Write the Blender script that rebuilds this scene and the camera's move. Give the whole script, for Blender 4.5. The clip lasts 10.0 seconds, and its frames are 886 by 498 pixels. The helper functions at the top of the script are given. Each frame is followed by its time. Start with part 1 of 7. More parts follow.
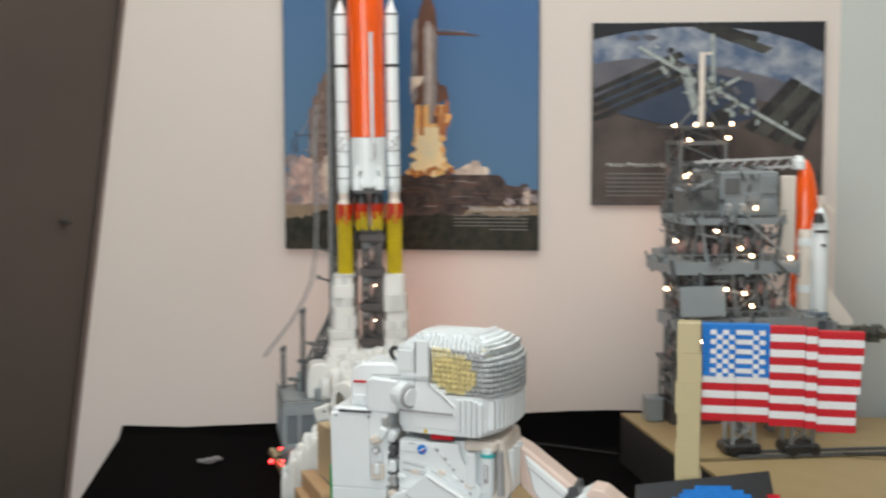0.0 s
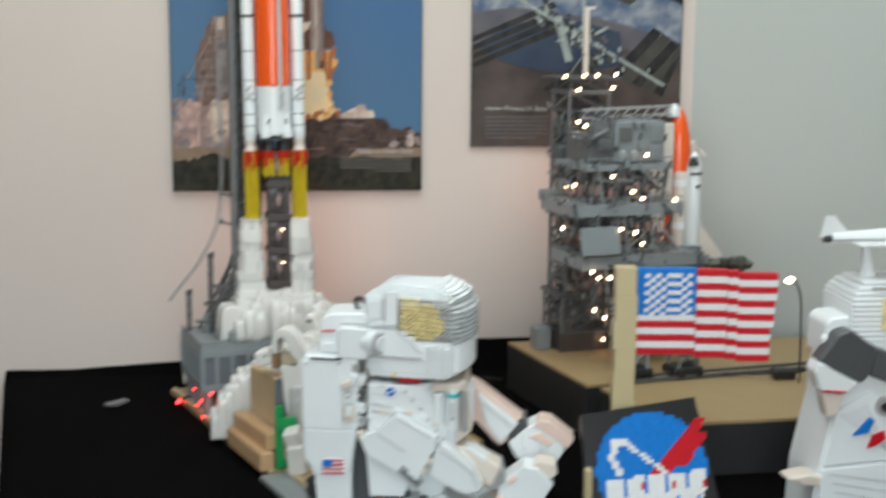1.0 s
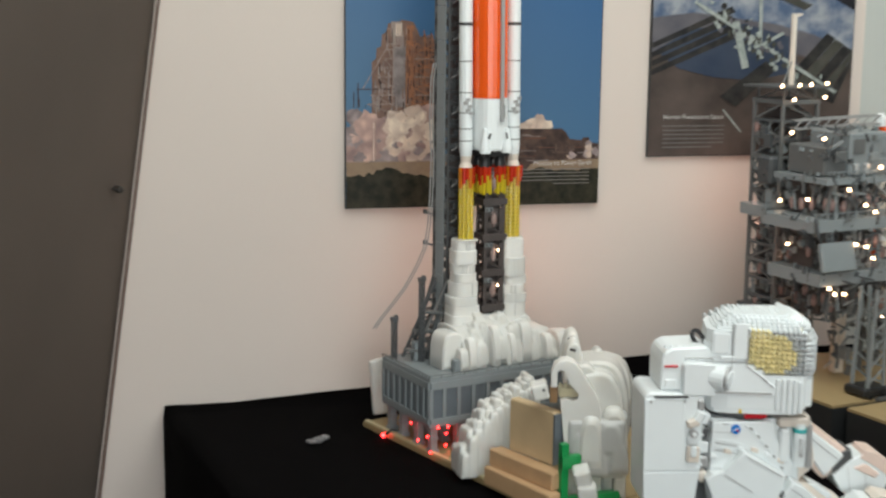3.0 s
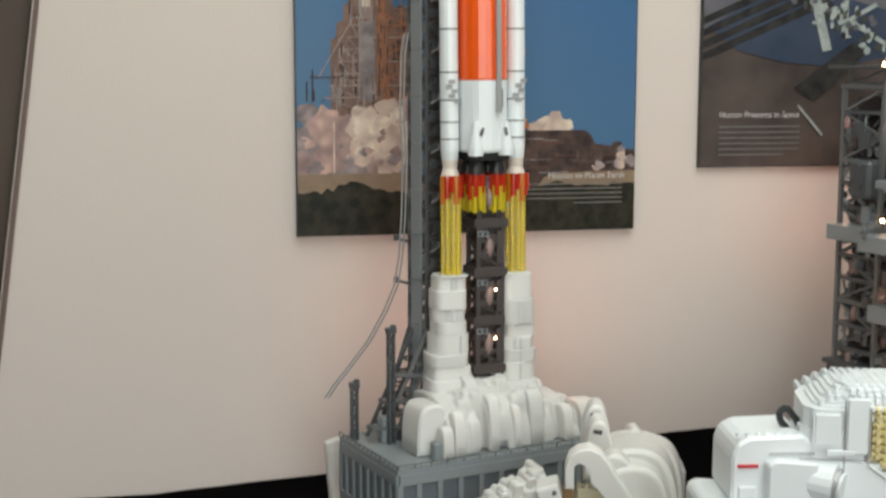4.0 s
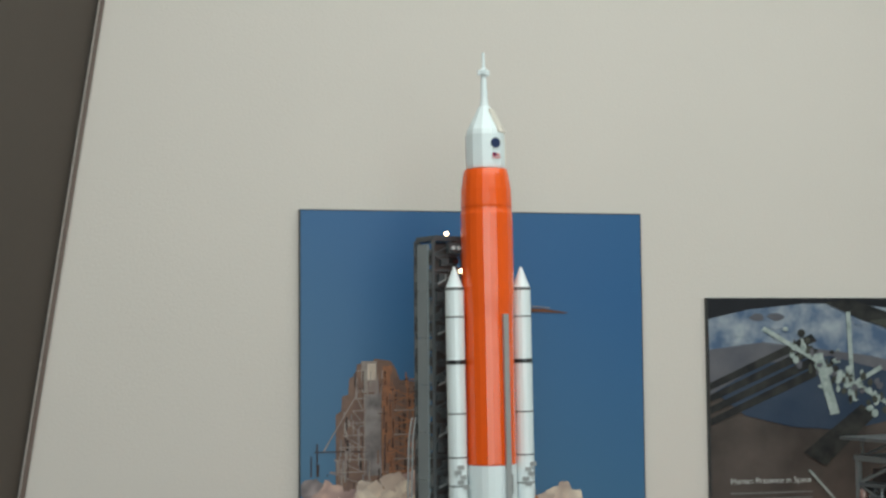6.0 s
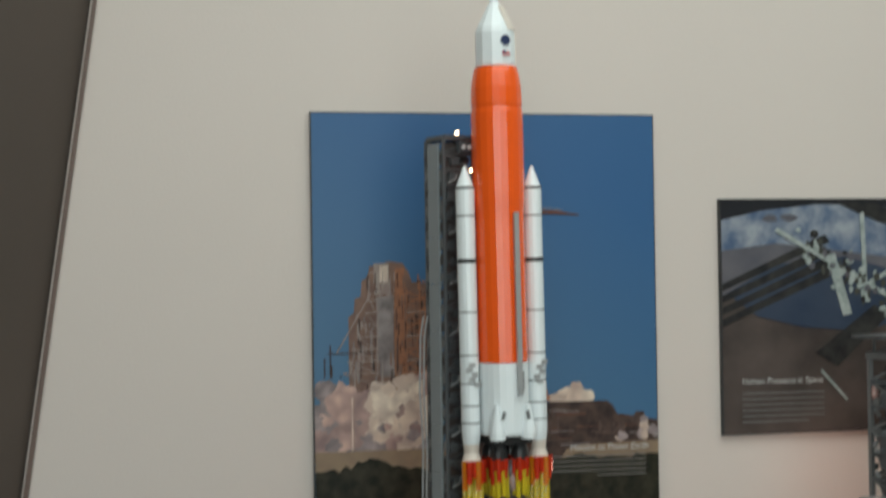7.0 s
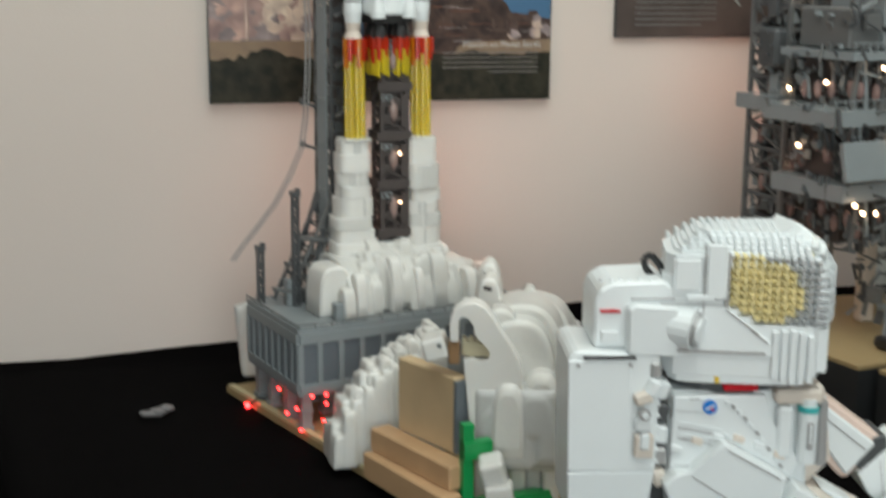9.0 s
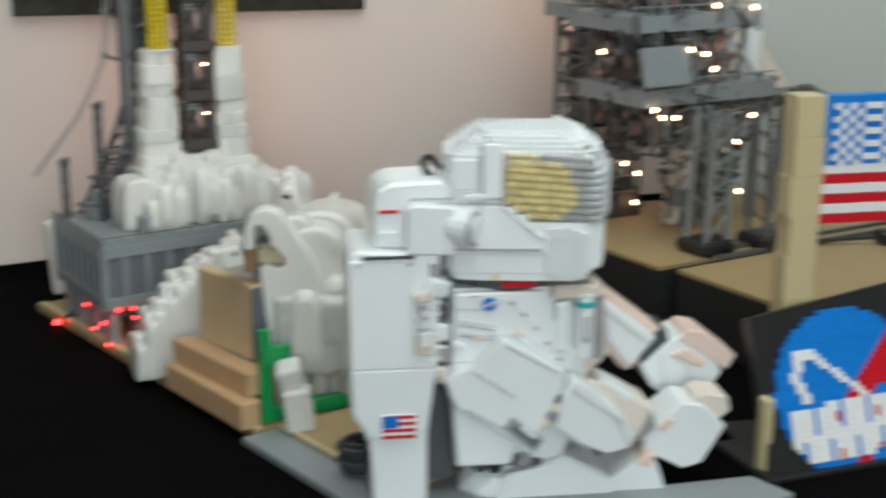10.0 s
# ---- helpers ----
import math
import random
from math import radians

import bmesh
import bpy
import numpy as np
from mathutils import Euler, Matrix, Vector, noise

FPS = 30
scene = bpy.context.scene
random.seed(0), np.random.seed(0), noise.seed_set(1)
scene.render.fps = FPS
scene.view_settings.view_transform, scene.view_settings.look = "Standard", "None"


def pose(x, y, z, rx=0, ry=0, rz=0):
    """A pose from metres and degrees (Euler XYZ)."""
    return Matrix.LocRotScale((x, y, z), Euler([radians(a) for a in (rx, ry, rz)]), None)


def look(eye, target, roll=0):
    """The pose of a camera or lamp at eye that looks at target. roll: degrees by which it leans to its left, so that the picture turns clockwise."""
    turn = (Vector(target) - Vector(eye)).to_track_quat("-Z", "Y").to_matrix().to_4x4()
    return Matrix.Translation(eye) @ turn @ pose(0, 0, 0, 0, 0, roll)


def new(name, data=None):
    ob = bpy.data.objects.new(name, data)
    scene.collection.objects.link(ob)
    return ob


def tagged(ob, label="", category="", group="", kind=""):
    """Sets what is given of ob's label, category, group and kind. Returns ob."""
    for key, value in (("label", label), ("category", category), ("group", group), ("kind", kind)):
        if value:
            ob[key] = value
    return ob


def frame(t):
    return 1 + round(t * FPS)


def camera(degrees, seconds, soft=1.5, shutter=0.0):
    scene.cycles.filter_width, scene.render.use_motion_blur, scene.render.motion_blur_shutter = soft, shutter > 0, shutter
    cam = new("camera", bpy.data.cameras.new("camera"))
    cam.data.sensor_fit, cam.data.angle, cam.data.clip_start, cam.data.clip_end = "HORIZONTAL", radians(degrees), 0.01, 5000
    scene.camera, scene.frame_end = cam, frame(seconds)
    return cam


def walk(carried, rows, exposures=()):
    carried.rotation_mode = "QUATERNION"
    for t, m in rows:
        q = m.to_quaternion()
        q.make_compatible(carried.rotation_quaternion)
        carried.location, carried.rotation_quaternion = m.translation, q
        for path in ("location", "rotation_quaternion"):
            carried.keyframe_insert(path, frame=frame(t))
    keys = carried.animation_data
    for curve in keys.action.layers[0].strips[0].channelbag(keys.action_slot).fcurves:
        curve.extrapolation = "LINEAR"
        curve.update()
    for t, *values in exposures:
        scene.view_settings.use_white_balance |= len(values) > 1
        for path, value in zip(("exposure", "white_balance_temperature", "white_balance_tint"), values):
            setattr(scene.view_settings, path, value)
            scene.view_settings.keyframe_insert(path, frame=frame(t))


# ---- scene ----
cam = camera(36.0, 10.0, soft=2.4, shutter=0.6)
PATH = [
    (0, (0.692, -3.17, 1.501), (0.493, -1.189, 1.31), -0.1),
    (0.3, (0.565, -3.183, 1.52), (0.534, -1.195, 1.312), -0.6),
    (0.5, (0.488, -3.207, 1.536), (0.548, -1.22, 1.314), -0.8),
    (0.7, (0.416, -3.251, 1.556), (0.556, -1.27, 1.322), -0.3),
    (0.8, (0.379, -3.276, 1.567), (0.559, -1.299, 1.317), 0.1),
    (1, (0.296, -3.31, 1.598), (0.508, -1.348, 1.271), 0.5),
    (1.2, (0.197, -3.326, 1.644), (0.4, -1.367, 1.295), 0.6),
    (1.3, (0.139, -3.33, 1.667), (0.352, -1.368, 1.341), 0.5),
    (1.5, (0.017, -3.335, 1.708), (0.272, -1.374, 1.41), 0.5),
    (1.7, (-0.139, -3.309, 1.722), (0.204, -1.362, 1.42), 0.4),
    (2, (-0.344, -3.228, 1.725), (0.098, -1.3, 1.426), -0.0),
    (2.3, (-0.406, -3.19, 1.703), (0.042, -1.266, 1.389), -0.1),
    (2.5, (-0.466, -3.187, 1.685), (-0.024, -1.267, 1.344), 0.2),
    (2.7, (-0.564, -3.173, 1.675), (-0.081, -1.264, 1.326), 0.8),
    (3.8, (-0.197, -2.335, 1.499), (0.173, -0.392, 1.2), -0.2),
    (4, (-0.227, -2.299, 1.49), (0.179, -0.36, 1.216), 0.1),
    (4.3, (-0.227, -2.29, 1.518), (0.187, -0.348, 1.28), -0.0),
    (4.5, (-0.227, -2.285, 1.544), (0.184, -0.339, 1.332), -0.3),
    (4.7, (-0.235, -2.274, 1.561), (0.175, -0.321, 1.42), -0.6),
    (5, (-0.248, -2.259, 1.606), (0.14, -0.297, 1.613), -0.6),
    (5.2, (-0.238, -2.263, 1.652), (0.124, -0.296, 1.697), -0.5),
    (6.3, (-0.244, -2.263, 1.621), (0.19, -0.317, 1.784), -0.4),
    (6.5, (-0.231, -2.272, 1.621), (0.188, -0.321, 1.746), -0.6),
    (6.7, (-0.232, -2.268, 1.616), (0.179, -0.312, 1.697), -0.7),
    (7, (-0.232, -2.262, 1.593), (0.163, -0.302, 1.628), -0.8),
    (7.2, (-0.227, -2.262, 1.581), (0.158, -0.3, 1.571), -0.9),
    (7.5, (-0.221, -2.267, 1.57), (0.144, -0.302, 1.485), -0.9),
    (7.7, (-0.208, -2.285, 1.55), (0.139, -0.32, 1.423), -0.5),
    (8, (-0.177, -2.318, 1.506), (0.169, -0.357, 1.318), 0.0),
    (8.2, (-0.155, -2.324, 1.492), (0.208, -0.373, 1.244), 0.1),
    (8.5, (-0.128, -2.336, 1.47), (0.239, -0.396, 1.151), 0.1),
    (8.7, (-0.12, -2.343, 1.454), (0.269, -0.416, 1.088), 0.2),
    (9, (-0.118, -2.345, 1.44), (0.31, -0.437, 1.021), 0.4),
    (9.2, (-0.113, -2.347, 1.429), (0.348, -0.455, 0.971), 0.6),
    (9.5, (-0.094, -2.357, 1.419), (0.398, -0.484, 0.919), 0.7),
    (9.8, (-0.056, -2.371, 1.419), (0.47, -0.516, 0.89), 0.4),
    (10, (-0.026, -2.384, 1.42), (0.573, -0.549, 0.895), 0.5),
]
# the camera darkens a little and drifts in tint while it looks up
TONE = [
    (0, -0.02, 6600, 10.9),
    (0.5, -0.05, 6440, 7.3),
    (1, -0.02, 6330, 8.2),
    (2, -0.02, 6460, 7.8),
    (2.5, 0, 6560, 8.2),
    (4, -0.02, 6630, 8.2),
    (4.5, -0.05, 6600, 7.3),
    (5, -0.08, 6310, 3.2),
    (5.75, -0.28, 6180, 0.5),
    (6.5, -0.42, 6160, -0.3),
    (7, -0.44, 6330, 3.2),
    (7.5, -0.32, 6440, 6.4),
    (8, -0.18, 6670, 9.1),
    (8.5, -0.15, 6690, 8.2),
    (9, -0.14, 6540, 6.4),
    (9.5, -0.1, 6350, 5.5),
    (10, -0.14, 6350, 6.4),
]
walk(cam, [(t, look(eye, target, roll)) for t, eye, target, roll in PATH], TONE)


# ---- world, sun and large lights ----
world = bpy.data.worlds.new("room_world")
scene.world = world
world.use_nodes = True
wn = world.node_tree.nodes
sky = wn.new("ShaderNodeTexSky")
sky.sky_type = "NISHITA"
sky.sun_disc = False
sky.sun_elevation, sky.sun_rotation = radians(35), radians(200)
wn["Background"].inputs["Strength"].default_value = 0.1
world.node_tree.links.new(sky.outputs["Color"], wn["Background"].inputs["Color"])

SOUTH, EAST_END, CEIL = -5.2, 4.2, 3.0


def area(name, m, sx, sy, watts, colour):
    d = bpy.data.lights.new(name, "AREA")
    d.shape, d.size, d.size_y, d.energy, d.color = "RECTANGLE", sx, sy, watts, colour
    ob = new(name, d)
    ob.matrix_world = m
    return ob


# daylight through the window behind the viewer, and a white ceiling panel
area("window_light", look((0.0, SOUTH + 0.08, 1.75), (0.25, 0, 1.45)), 3.4, 1.7, 68, (0.88, 0.97, 1.0))
area("ceiling_light", look((0.50, -1.6, CEIL - 0.06), (0.50, -1.6, 0)), 2.4, 2.2, 52, (0.94, 1.0, 0.97))


def point(name, loc, watts, colour, size):
    d = bpy.data.lights.new(name, "POINT")
    d.energy, d.color, d.shadow_soft_size = watts, colour, size
    ob = new(name, d)
    ob.location = loc


# warm glow of the bulb strings inside the models
point("bulb_string_light", (0.285, -0.235, 1.055), 0.60, (1.0, 0.52, 0.40), 0.02)
point("tower_string_light", (0.925, -0.150, 1.22), 0.22, (1.0, 0.55, 0.42), 0.02)
point("gantry_string_light", (1.00, -0.345, 1.10), 0.30, (1.0, 0.55, 0.42), 0.02)

# ---- materials ----


def mat(name, base, rough=0.4, metal=0.0, vary=0.08, scale=30.0, bump=0.0, bscale=None, second=None, trans=0.0, emit=None, power=0.0, island=0.0, spec=0.5, coat=0.0, sss=0.0):
    m = bpy.data.materials.new(name)
    m.use_nodes = True
    nt = m.node_tree
    b = nt.nodes["Principled BSDF"]
    b.inputs["Roughness"].default_value = rough
    b.inputs["Metallic"].default_value = metal
    b.inputs["Specular IOR Level"].default_value = spec
    b.inputs["Transmission Weight"].default_value = trans
    b.inputs["Coat Weight"].default_value = coat
    if sss:
        b.inputs["Subsurface Weight"].default_value = sss
        b.inputs["Subsurface Radius"].default_value = (1.0, 0.9, 0.8)
        b.inputs["Subsurface Scale"].default_value = 0.012
    if emit:
        b.inputs["Emission Color"].default_value = (*emit, 1)
        b.inputs["Emission Strength"].default_value = power
    co = nt.nodes.new("ShaderNodeTexCoord")
    n1 = nt.nodes.new("ShaderNodeTexNoise")
    n1.inputs["Scale"].default_value, n1.inputs["Detail"].default_value = scale, 6
    nt.links.new(co.outputs["Object"], n1.inputs["Vector"])
    ramp = nt.nodes.new("ShaderNodeMix")
    ramp.data_type = "RGBA"
    lo = [max(0, c * (1 - vary)) for c in base]
    hi = [min(1, c * (1 + vary)) for c in base] if second is None else list(second)
    ramp.inputs[6].default_value, ramp.inputs[7].default_value = (*lo, 1), (*hi, 1)
    fac = n1.outputs["Fac"]
    if second is not None:
        st = nt.nodes.new("ShaderNodeMapRange")
        st.inputs["From Min"].default_value, st.inputs["From Max"].default_value = 0.35, 0.65
        nt.links.new(fac, st.inputs["Value"])
        fac = st.outputs["Result"]
    nt.links.new(fac, ramp.inputs[0])
    out = ramp.outputs[2]
    if island:
        geo = nt.nodes.new("ShaderNodeNewGeometry")
        mr = nt.nodes.new("ShaderNodeMapRange")
        mr.inputs["To Min"].default_value, mr.inputs["To Max"].default_value = 1 - island, 1 + island * 0.3
        nt.links.new(geo.outputs["Random Per Island"], mr.inputs["Value"])
        mx = nt.nodes.new("ShaderNodeMix")
        mx.data_type, mx.blend_type = "RGBA", "MULTIPLY"
        mx.inputs[0].default_value = 1.0
        nt.links.new(out, mx.inputs[6])
        nt.links.new(mr.outputs["Result"], mx.inputs[7])
        out = mx.outputs[2]
    nt.links.new(out, b.inputs["Base Color"])
    if bump:
        n2 = nt.nodes.new("ShaderNodeTexNoise")
        n2.inputs["Scale"].default_value, n2.inputs["Detail"].default_value = bscale or scale * 4, 4
        nt.links.new(co.outputs["Object"], n2.inputs["Vector"])
        bp = nt.nodes.new("ShaderNodeBump")
        bp.inputs["Strength"].default_value, bp.inputs["Distance"].default_value = bump, 0.003
        nt.links.new(n2.outputs["Fac"], bp.inputs["Height"])
        nt.links.new(bp.outputs["Normal"], b.inputs["Normal"])
    return m


WALL = mat("wall_paint", (0.70, 0.618, 0.566), 0.85, vary=0.03, scale=2.5, bump=0.15, bscale=220)
# darker and greener than WALL: the east side's dimmer light put into the colour
WALL_E = mat("wall_paint_light_tinted", (0.50, 0.53, 0.51), 0.85, vary=0.03, scale=2.5, bump=0.15, bscale=220)
PANEL = mat("dark_taupe_panel", (0.092, 0.071, 0.058), 0.75, vary=0.18, scale=3, bump=0.1, bscale=90)
METAL = mat("dull_dark_metal", (0.06, 0.055, 0.05), 0.5, 0.6)
CEILING = mat("ceiling_paint", (0.75, 0.74, 0.72), 0.9, vary=0.03, scale=4)
FLOOR = mat("floor_wood", (0.22, 0.088, 0.058), 0.5, vary=0.25, scale=6, bump=0.1)
CLOTH = mat("black_cloth", (0.0032, 0.0028, 0.0030), 0.95, vary=0.3, scale=9, bump=0.5, bscale=900, spec=0.035)
TABLE = mat("table_laminate", (0.5, 0.5, 0.48), 0.5)
WHITE = mat("white_plastic", (0.82, 0.855, 0.865), 0.28, vary=0.03, scale=25, island=0.05)
SMOKE = mat("white_smoke_plastic", (0.80, 0.78, 0.745), 0.32, vary=0.06, scale=25, island=0.08, sss=0.3)
CLEAR = mat("milky_clear_plastic", (0.77, 0.755, 0.72), 0.26, vary=0.08, scale=25, trans=0.08, island=0.08, sss=0.3, bump=0.25, bscale=55)
FROST = mat("frosted_clear_plastic", (0.70, 0.70, 0.685), 0.20, vary=0.06, scale=25, trans=0.30, island=0.08, bump=0.25, bscale=55)
CREAM = mat("aged_white_plastic", (0.74, 0.66, 0.58), 0.32, vary=0.05, island=0.06)
ORANGE = mat("orange_plastic", (0.93, 0.112, 0.009), 0.22, vary=0.05, scale=40, coat=0.3)
SILVER = mat("silver_grey_plastic", (0.42, 0.42, 0.42), 0.3, 0.3)
BLACK = mat("black_plastic", (0.018, 0.018, 0.019), 0.3, vary=0.2)
RED = mat("red_plastic", (0.56, 0.008, 0.018), 0.42, island=0.08, spec=0.25)
FLAGWHITE = mat("white_brick_plastic", (0.80, 0.80, 0.80), 0.28, vary=0.03, island=0.05)
BLUE = mat("blue_plastic", (0.008, 0.190, 0.62), 0.42, island=0.12, spec=0.25)
TREDS = mat("clear_red_plastic", (0.90, 0.055, 0.015), 0.12, trans=0.55)
TYEL = mat("clear_yellow_plastic", (0.95, 0.74, 0.04), 0.10, trans=0.50)
TORA = mat("clear_orange_plastic", (0.95, 0.30, 0.02), 0.12, trans=0.5)
GREY = mat("bluish_grey_plastic", (0.25, 0.275, 0.285), 0.38, vary=0.08, island=0.15)
SLATE = mat("slate_grey_plastic", (0.135, 0.155, 0.175), 0.36, vary=0.08, island=0.1)
DGREY = mat("dark_grey_plastic", (0.085, 0.09, 0.095), 0.35, vary=0.1, island=0.2)
MGREY = mat("weathered_grey_plastic", (0.145, 0.148, 0.148), 0.4, vary=0.1, island=0.35)
TAN = mat("tan_plastic", (0.56, 0.47, 0.27), 0.35, vary=0.05, island=0.08)
SAND = mat("sand_brown_board", (0.36, 0.26, 0.13), 0.55, vary=0.10, scale=18, bump=0.2)
BLACKBOARD = mat("black_board_edge", (0.02, 0.021, 0.022), 0.5, vary=0.2)
WOOD = mat("raw_pine", (0.56, 0.35, 0.19), 0.6, vary=0.14, scale=22, bump=0.1, island=0.12)
GREEN = mat("green_plastic", (0.01, 0.30, 0.08), 0.3, island=0.08)
GOLD = mat("gold_clear_plastic", (0.94, 0.81, 0.43), 0.16, 0.0, island=0.25)
CHROME = mat("clear_silvered_plastic", (0.66, 0.69, 0.70), 0.12, 0.35, island=0.25)
TEAL = mat("teal_plastic", (0.05, 0.45, 0.45), 0.3)
SKIN = mat("pale_pink_plastic", (0.80, 0.62, 0.54), 0.32, island=0.05)
YELLOW = mat("yellow_plastic", (0.75, 0.5, 0.03), 0.3)
PAPER = mat("paper_scrap", (0.20, 0.19, 0.19), 0.9, vary=0.1)
CABLE = mat("grey_hose", (0.30, 0.30, 0.30), 0.45)
LAMP = mat("warm_bulb", (1, 0.85, 0.7), 0.3, emit=(1.0, 0.62, 0.36), power=14)
REDLED = mat("red_led", (1, 0.1, 0.05), 0.3, emit=(1.0, 0.018, 0.020), power=20)
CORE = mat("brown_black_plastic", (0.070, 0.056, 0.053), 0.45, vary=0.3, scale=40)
GLASS = mat("bulb_plastic", (0.62, 0.44, 0.40), 0.15, trans=0.5)

# ---- geometry helpers ----


def thing(name, loc=(0, 0, 0), yaw=0.0, label="", category="", group="", kind=""):
    ob = new(name)
    ob.matrix_world = pose(*loc, 0, 0, yaw)
    return tagged(ob, label, category, group, kind)


def part(name, bm, mats, parent, label="", smooth=False, bevel=0.0, kind=""):
    me = bpy.data.meshes.new(name)
    if bevel:
        bmesh.ops.bevel(bm, geom=bm.edges[:], offset=bevel, segments=1, affect="EDGES")
    bmesh.ops.recalc_face_normals(bm, faces=bm.faces[:])
    if smooth:
        for f in bm.faces:
            f.smooth = True
    bm.to_mesh(me)
    bm.free()
    for m in mats if isinstance(mats, (list, tuple)) else [mats]:
        me.materials.append(m)
    ob = new(name, me)
    ob.parent = parent
    if label:
        ob["label"] = label
    if kind:
        ob["kind"] = kind
    return ob


def solid(name, bm, mats, label="", category="", kind="", smooth=False, group="", loc=(0, 0, 0), yaw=0.0):
    ob = part(name, bm, mats, None, smooth=smooth)
    ob.matrix_world = pose(*loc, 0, 0, yaw)
    return tagged(ob, label, category, group, kind)


def box(bm, c, s, rot=(0, 0, 0), mi=0):
    m = Matrix.LocRotScale(Vector(c), Euler([radians(a) for a in rot]), Vector(s))
    vs = bmesh.ops.create_cube(bm, size=1, matrix=m)["verts"]
    for f in {f for v in vs for f in v.link_faces}:
        f.material_index = mi
    return vs


def rbox(bm, c, s, r, rot=(0, 0, 0), mi=0, seg=1):
    """A box with rounded or chamfered edges."""
    vs = box(bm, c, s, rot, mi)
    es = list({e for v in vs for e in v.link_edges})
    out = bmesh.ops.bevel(bm, geom=es, offset=r, segments=seg, affect="EDGES", profile=0.5)
    for f in out["faces"]:
        f.material_index = mi
    return out


def rod(bm, a, b, r, r2=None, seg=8, mi=0):
    a, b = Vector(a), Vector(b)
    d = b - a
    m = Matrix.Translation((a + b) / 2) @ d.to_track_quat("Z", "Y").to_matrix().to_4x4()
    vs = bmesh.ops.create_cone(bm, cap_ends=True, segments=seg, radius1=r, radius2=r if r2 is None else r2, depth=d.length, matrix=m)["verts"]
    for f in {f for v in vs for f in v.link_faces}:
        f.material_index = mi
    return vs


def bar(bm, a, b, w, mi=0, h=None):
    """A square bar from a to b."""
    a, b = Vector(a), Vector(b)
    d = b - a
    m = Matrix.Translation((a + b) / 2) @ d.to_track_quat("Z", "Y").to_matrix().to_4x4() @ Matrix.Diagonal((w, h or w, d.length, 1))
    vs = bmesh.ops.create_cube(bm, size=1, matrix=m)["verts"]
    for f in {f for v in vs for f in v.link_faces}:
        f.material_index = mi


def lathe(bm, prof, c=(0, 0), seg=32, mi=0, caps=True):
    """Rings of (radius, z) about a vertical axis."""
    rings = []
    for r, z in prof:
        rings.append([bm.verts.new((c[0] + r * math.cos(2 * math.pi * i / seg), c[1] + r * math.sin(2 * math.pi * i / seg), z)) for i in range(seg)])
    for lo, hi in zip(rings, rings[1:]):
        for i in range(seg):
            f = bm.faces.new((lo[i], lo[(i + 1) % seg], hi[(i + 1) % seg], hi[i]))
            f.material_index = mi
    if caps:
        for ring, back in ((rings[0], True), (rings[-1], False)):
            f = bm.faces.new(ring[::-1] if back else ring)
            f.material_index = mi


def ball(bm, c, r, sub=1, mi=0, squash=(1, 1, 1)):
    m = Matrix.LocRotScale(Vector(c), None, Vector(squash))
    vs = bmesh.ops.create_icosphere(bm, subdivisions=sub, radius=r, matrix=m)["verts"]
    for f in {f for v in vs for f in v.link_faces}:
        f.material_index = mi


def poly(bm, pts, y, mi=0):
    """A flat shape in a plane of constant y, from (x, z) points."""
    y -= 0.0000035 * (len(bm.faces) % 110)
    f = bm.faces.new([bm.verts.new((x, y, z)) for x, z in pts])
    f.material_index = mi
    return f


def plan(bm, pts, z0, z1, mi=0, side=None):
    """A slab from an outline of (x, y) points."""
    lo = [bm.verts.new((x, y, z0)) for x, y in pts]
    hi = [bm.verts.new((x, y, z1)) for x, y in pts]
    bm.faces.new(lo[::-1]).material_index = mi
    bm.faces.new(hi).material_index = mi
    n = len(pts)
    for i in range(n):
        bm.faces.new((lo[i], lo[(i + 1) % n], hi[(i + 1) % n], hi[i])).material_index = mi if side is None else side


def lattice(bm, c, w, d, z0, z1, steps, t, mi=0, diag=True):
    """A square mast: four posts with rings and crossed braces."""
    x, y = c
    cs = [(x - w / 2, y - d / 2), (x + w / 2, y - d / 2), (x + w / 2, y + d / 2), (x - w / 2, y + d / 2)]
    for p in cs:
        bar(bm, (*p, z0), (*p, z1), t, mi)
    h = (z1 - z0) / steps
    for k in range(steps + 1):
        for a, b in zip(cs, cs[1:] + cs[:1]):
            bar(bm, (*a, z0 + k * h), (*b, z0 + k * h), t * 0.8, mi)
    if diag:
        for k in range(steps):
            for n, (a, b) in enumerate(zip(cs, cs[1:] + cs[:1])):
                u, v = (a, b) if (k + n) % 2 else (b, a)
                bar(bm, (*u, z0 + k * h), (*v, z0 + (k + 1) * h), t * 0.6, mi)


def BM():
    return bmesh.new()

# ---- the room ----
bm = BM()
box(bm, (0.9, (SOUTH - 0.3) / 2, -0.05), (9.4, 6.2, 0.1))
solid("floor", bm, FLOOR, "brown wooden floor of the exhibition room", "floor", "structure")
bm = BM()
box(bm, (0.9, (SOUTH - 0.3) / 2, CEIL + 0.05), (9.4, 6.2, 0.1))
solid("ceiling", bm, CEILING, "plain white ceiling above the display", "ceiling", "structure")
CORNER = 1.272
bm = BM()
box(bm, ((CORNER - 3.6) / 2, 0.06, CEIL / 2), (CORNER + 3.6, 0.12, CEIL))
solid("wall_north", bm, WALL, "white painted wall behind the model table", "wall", "structure")
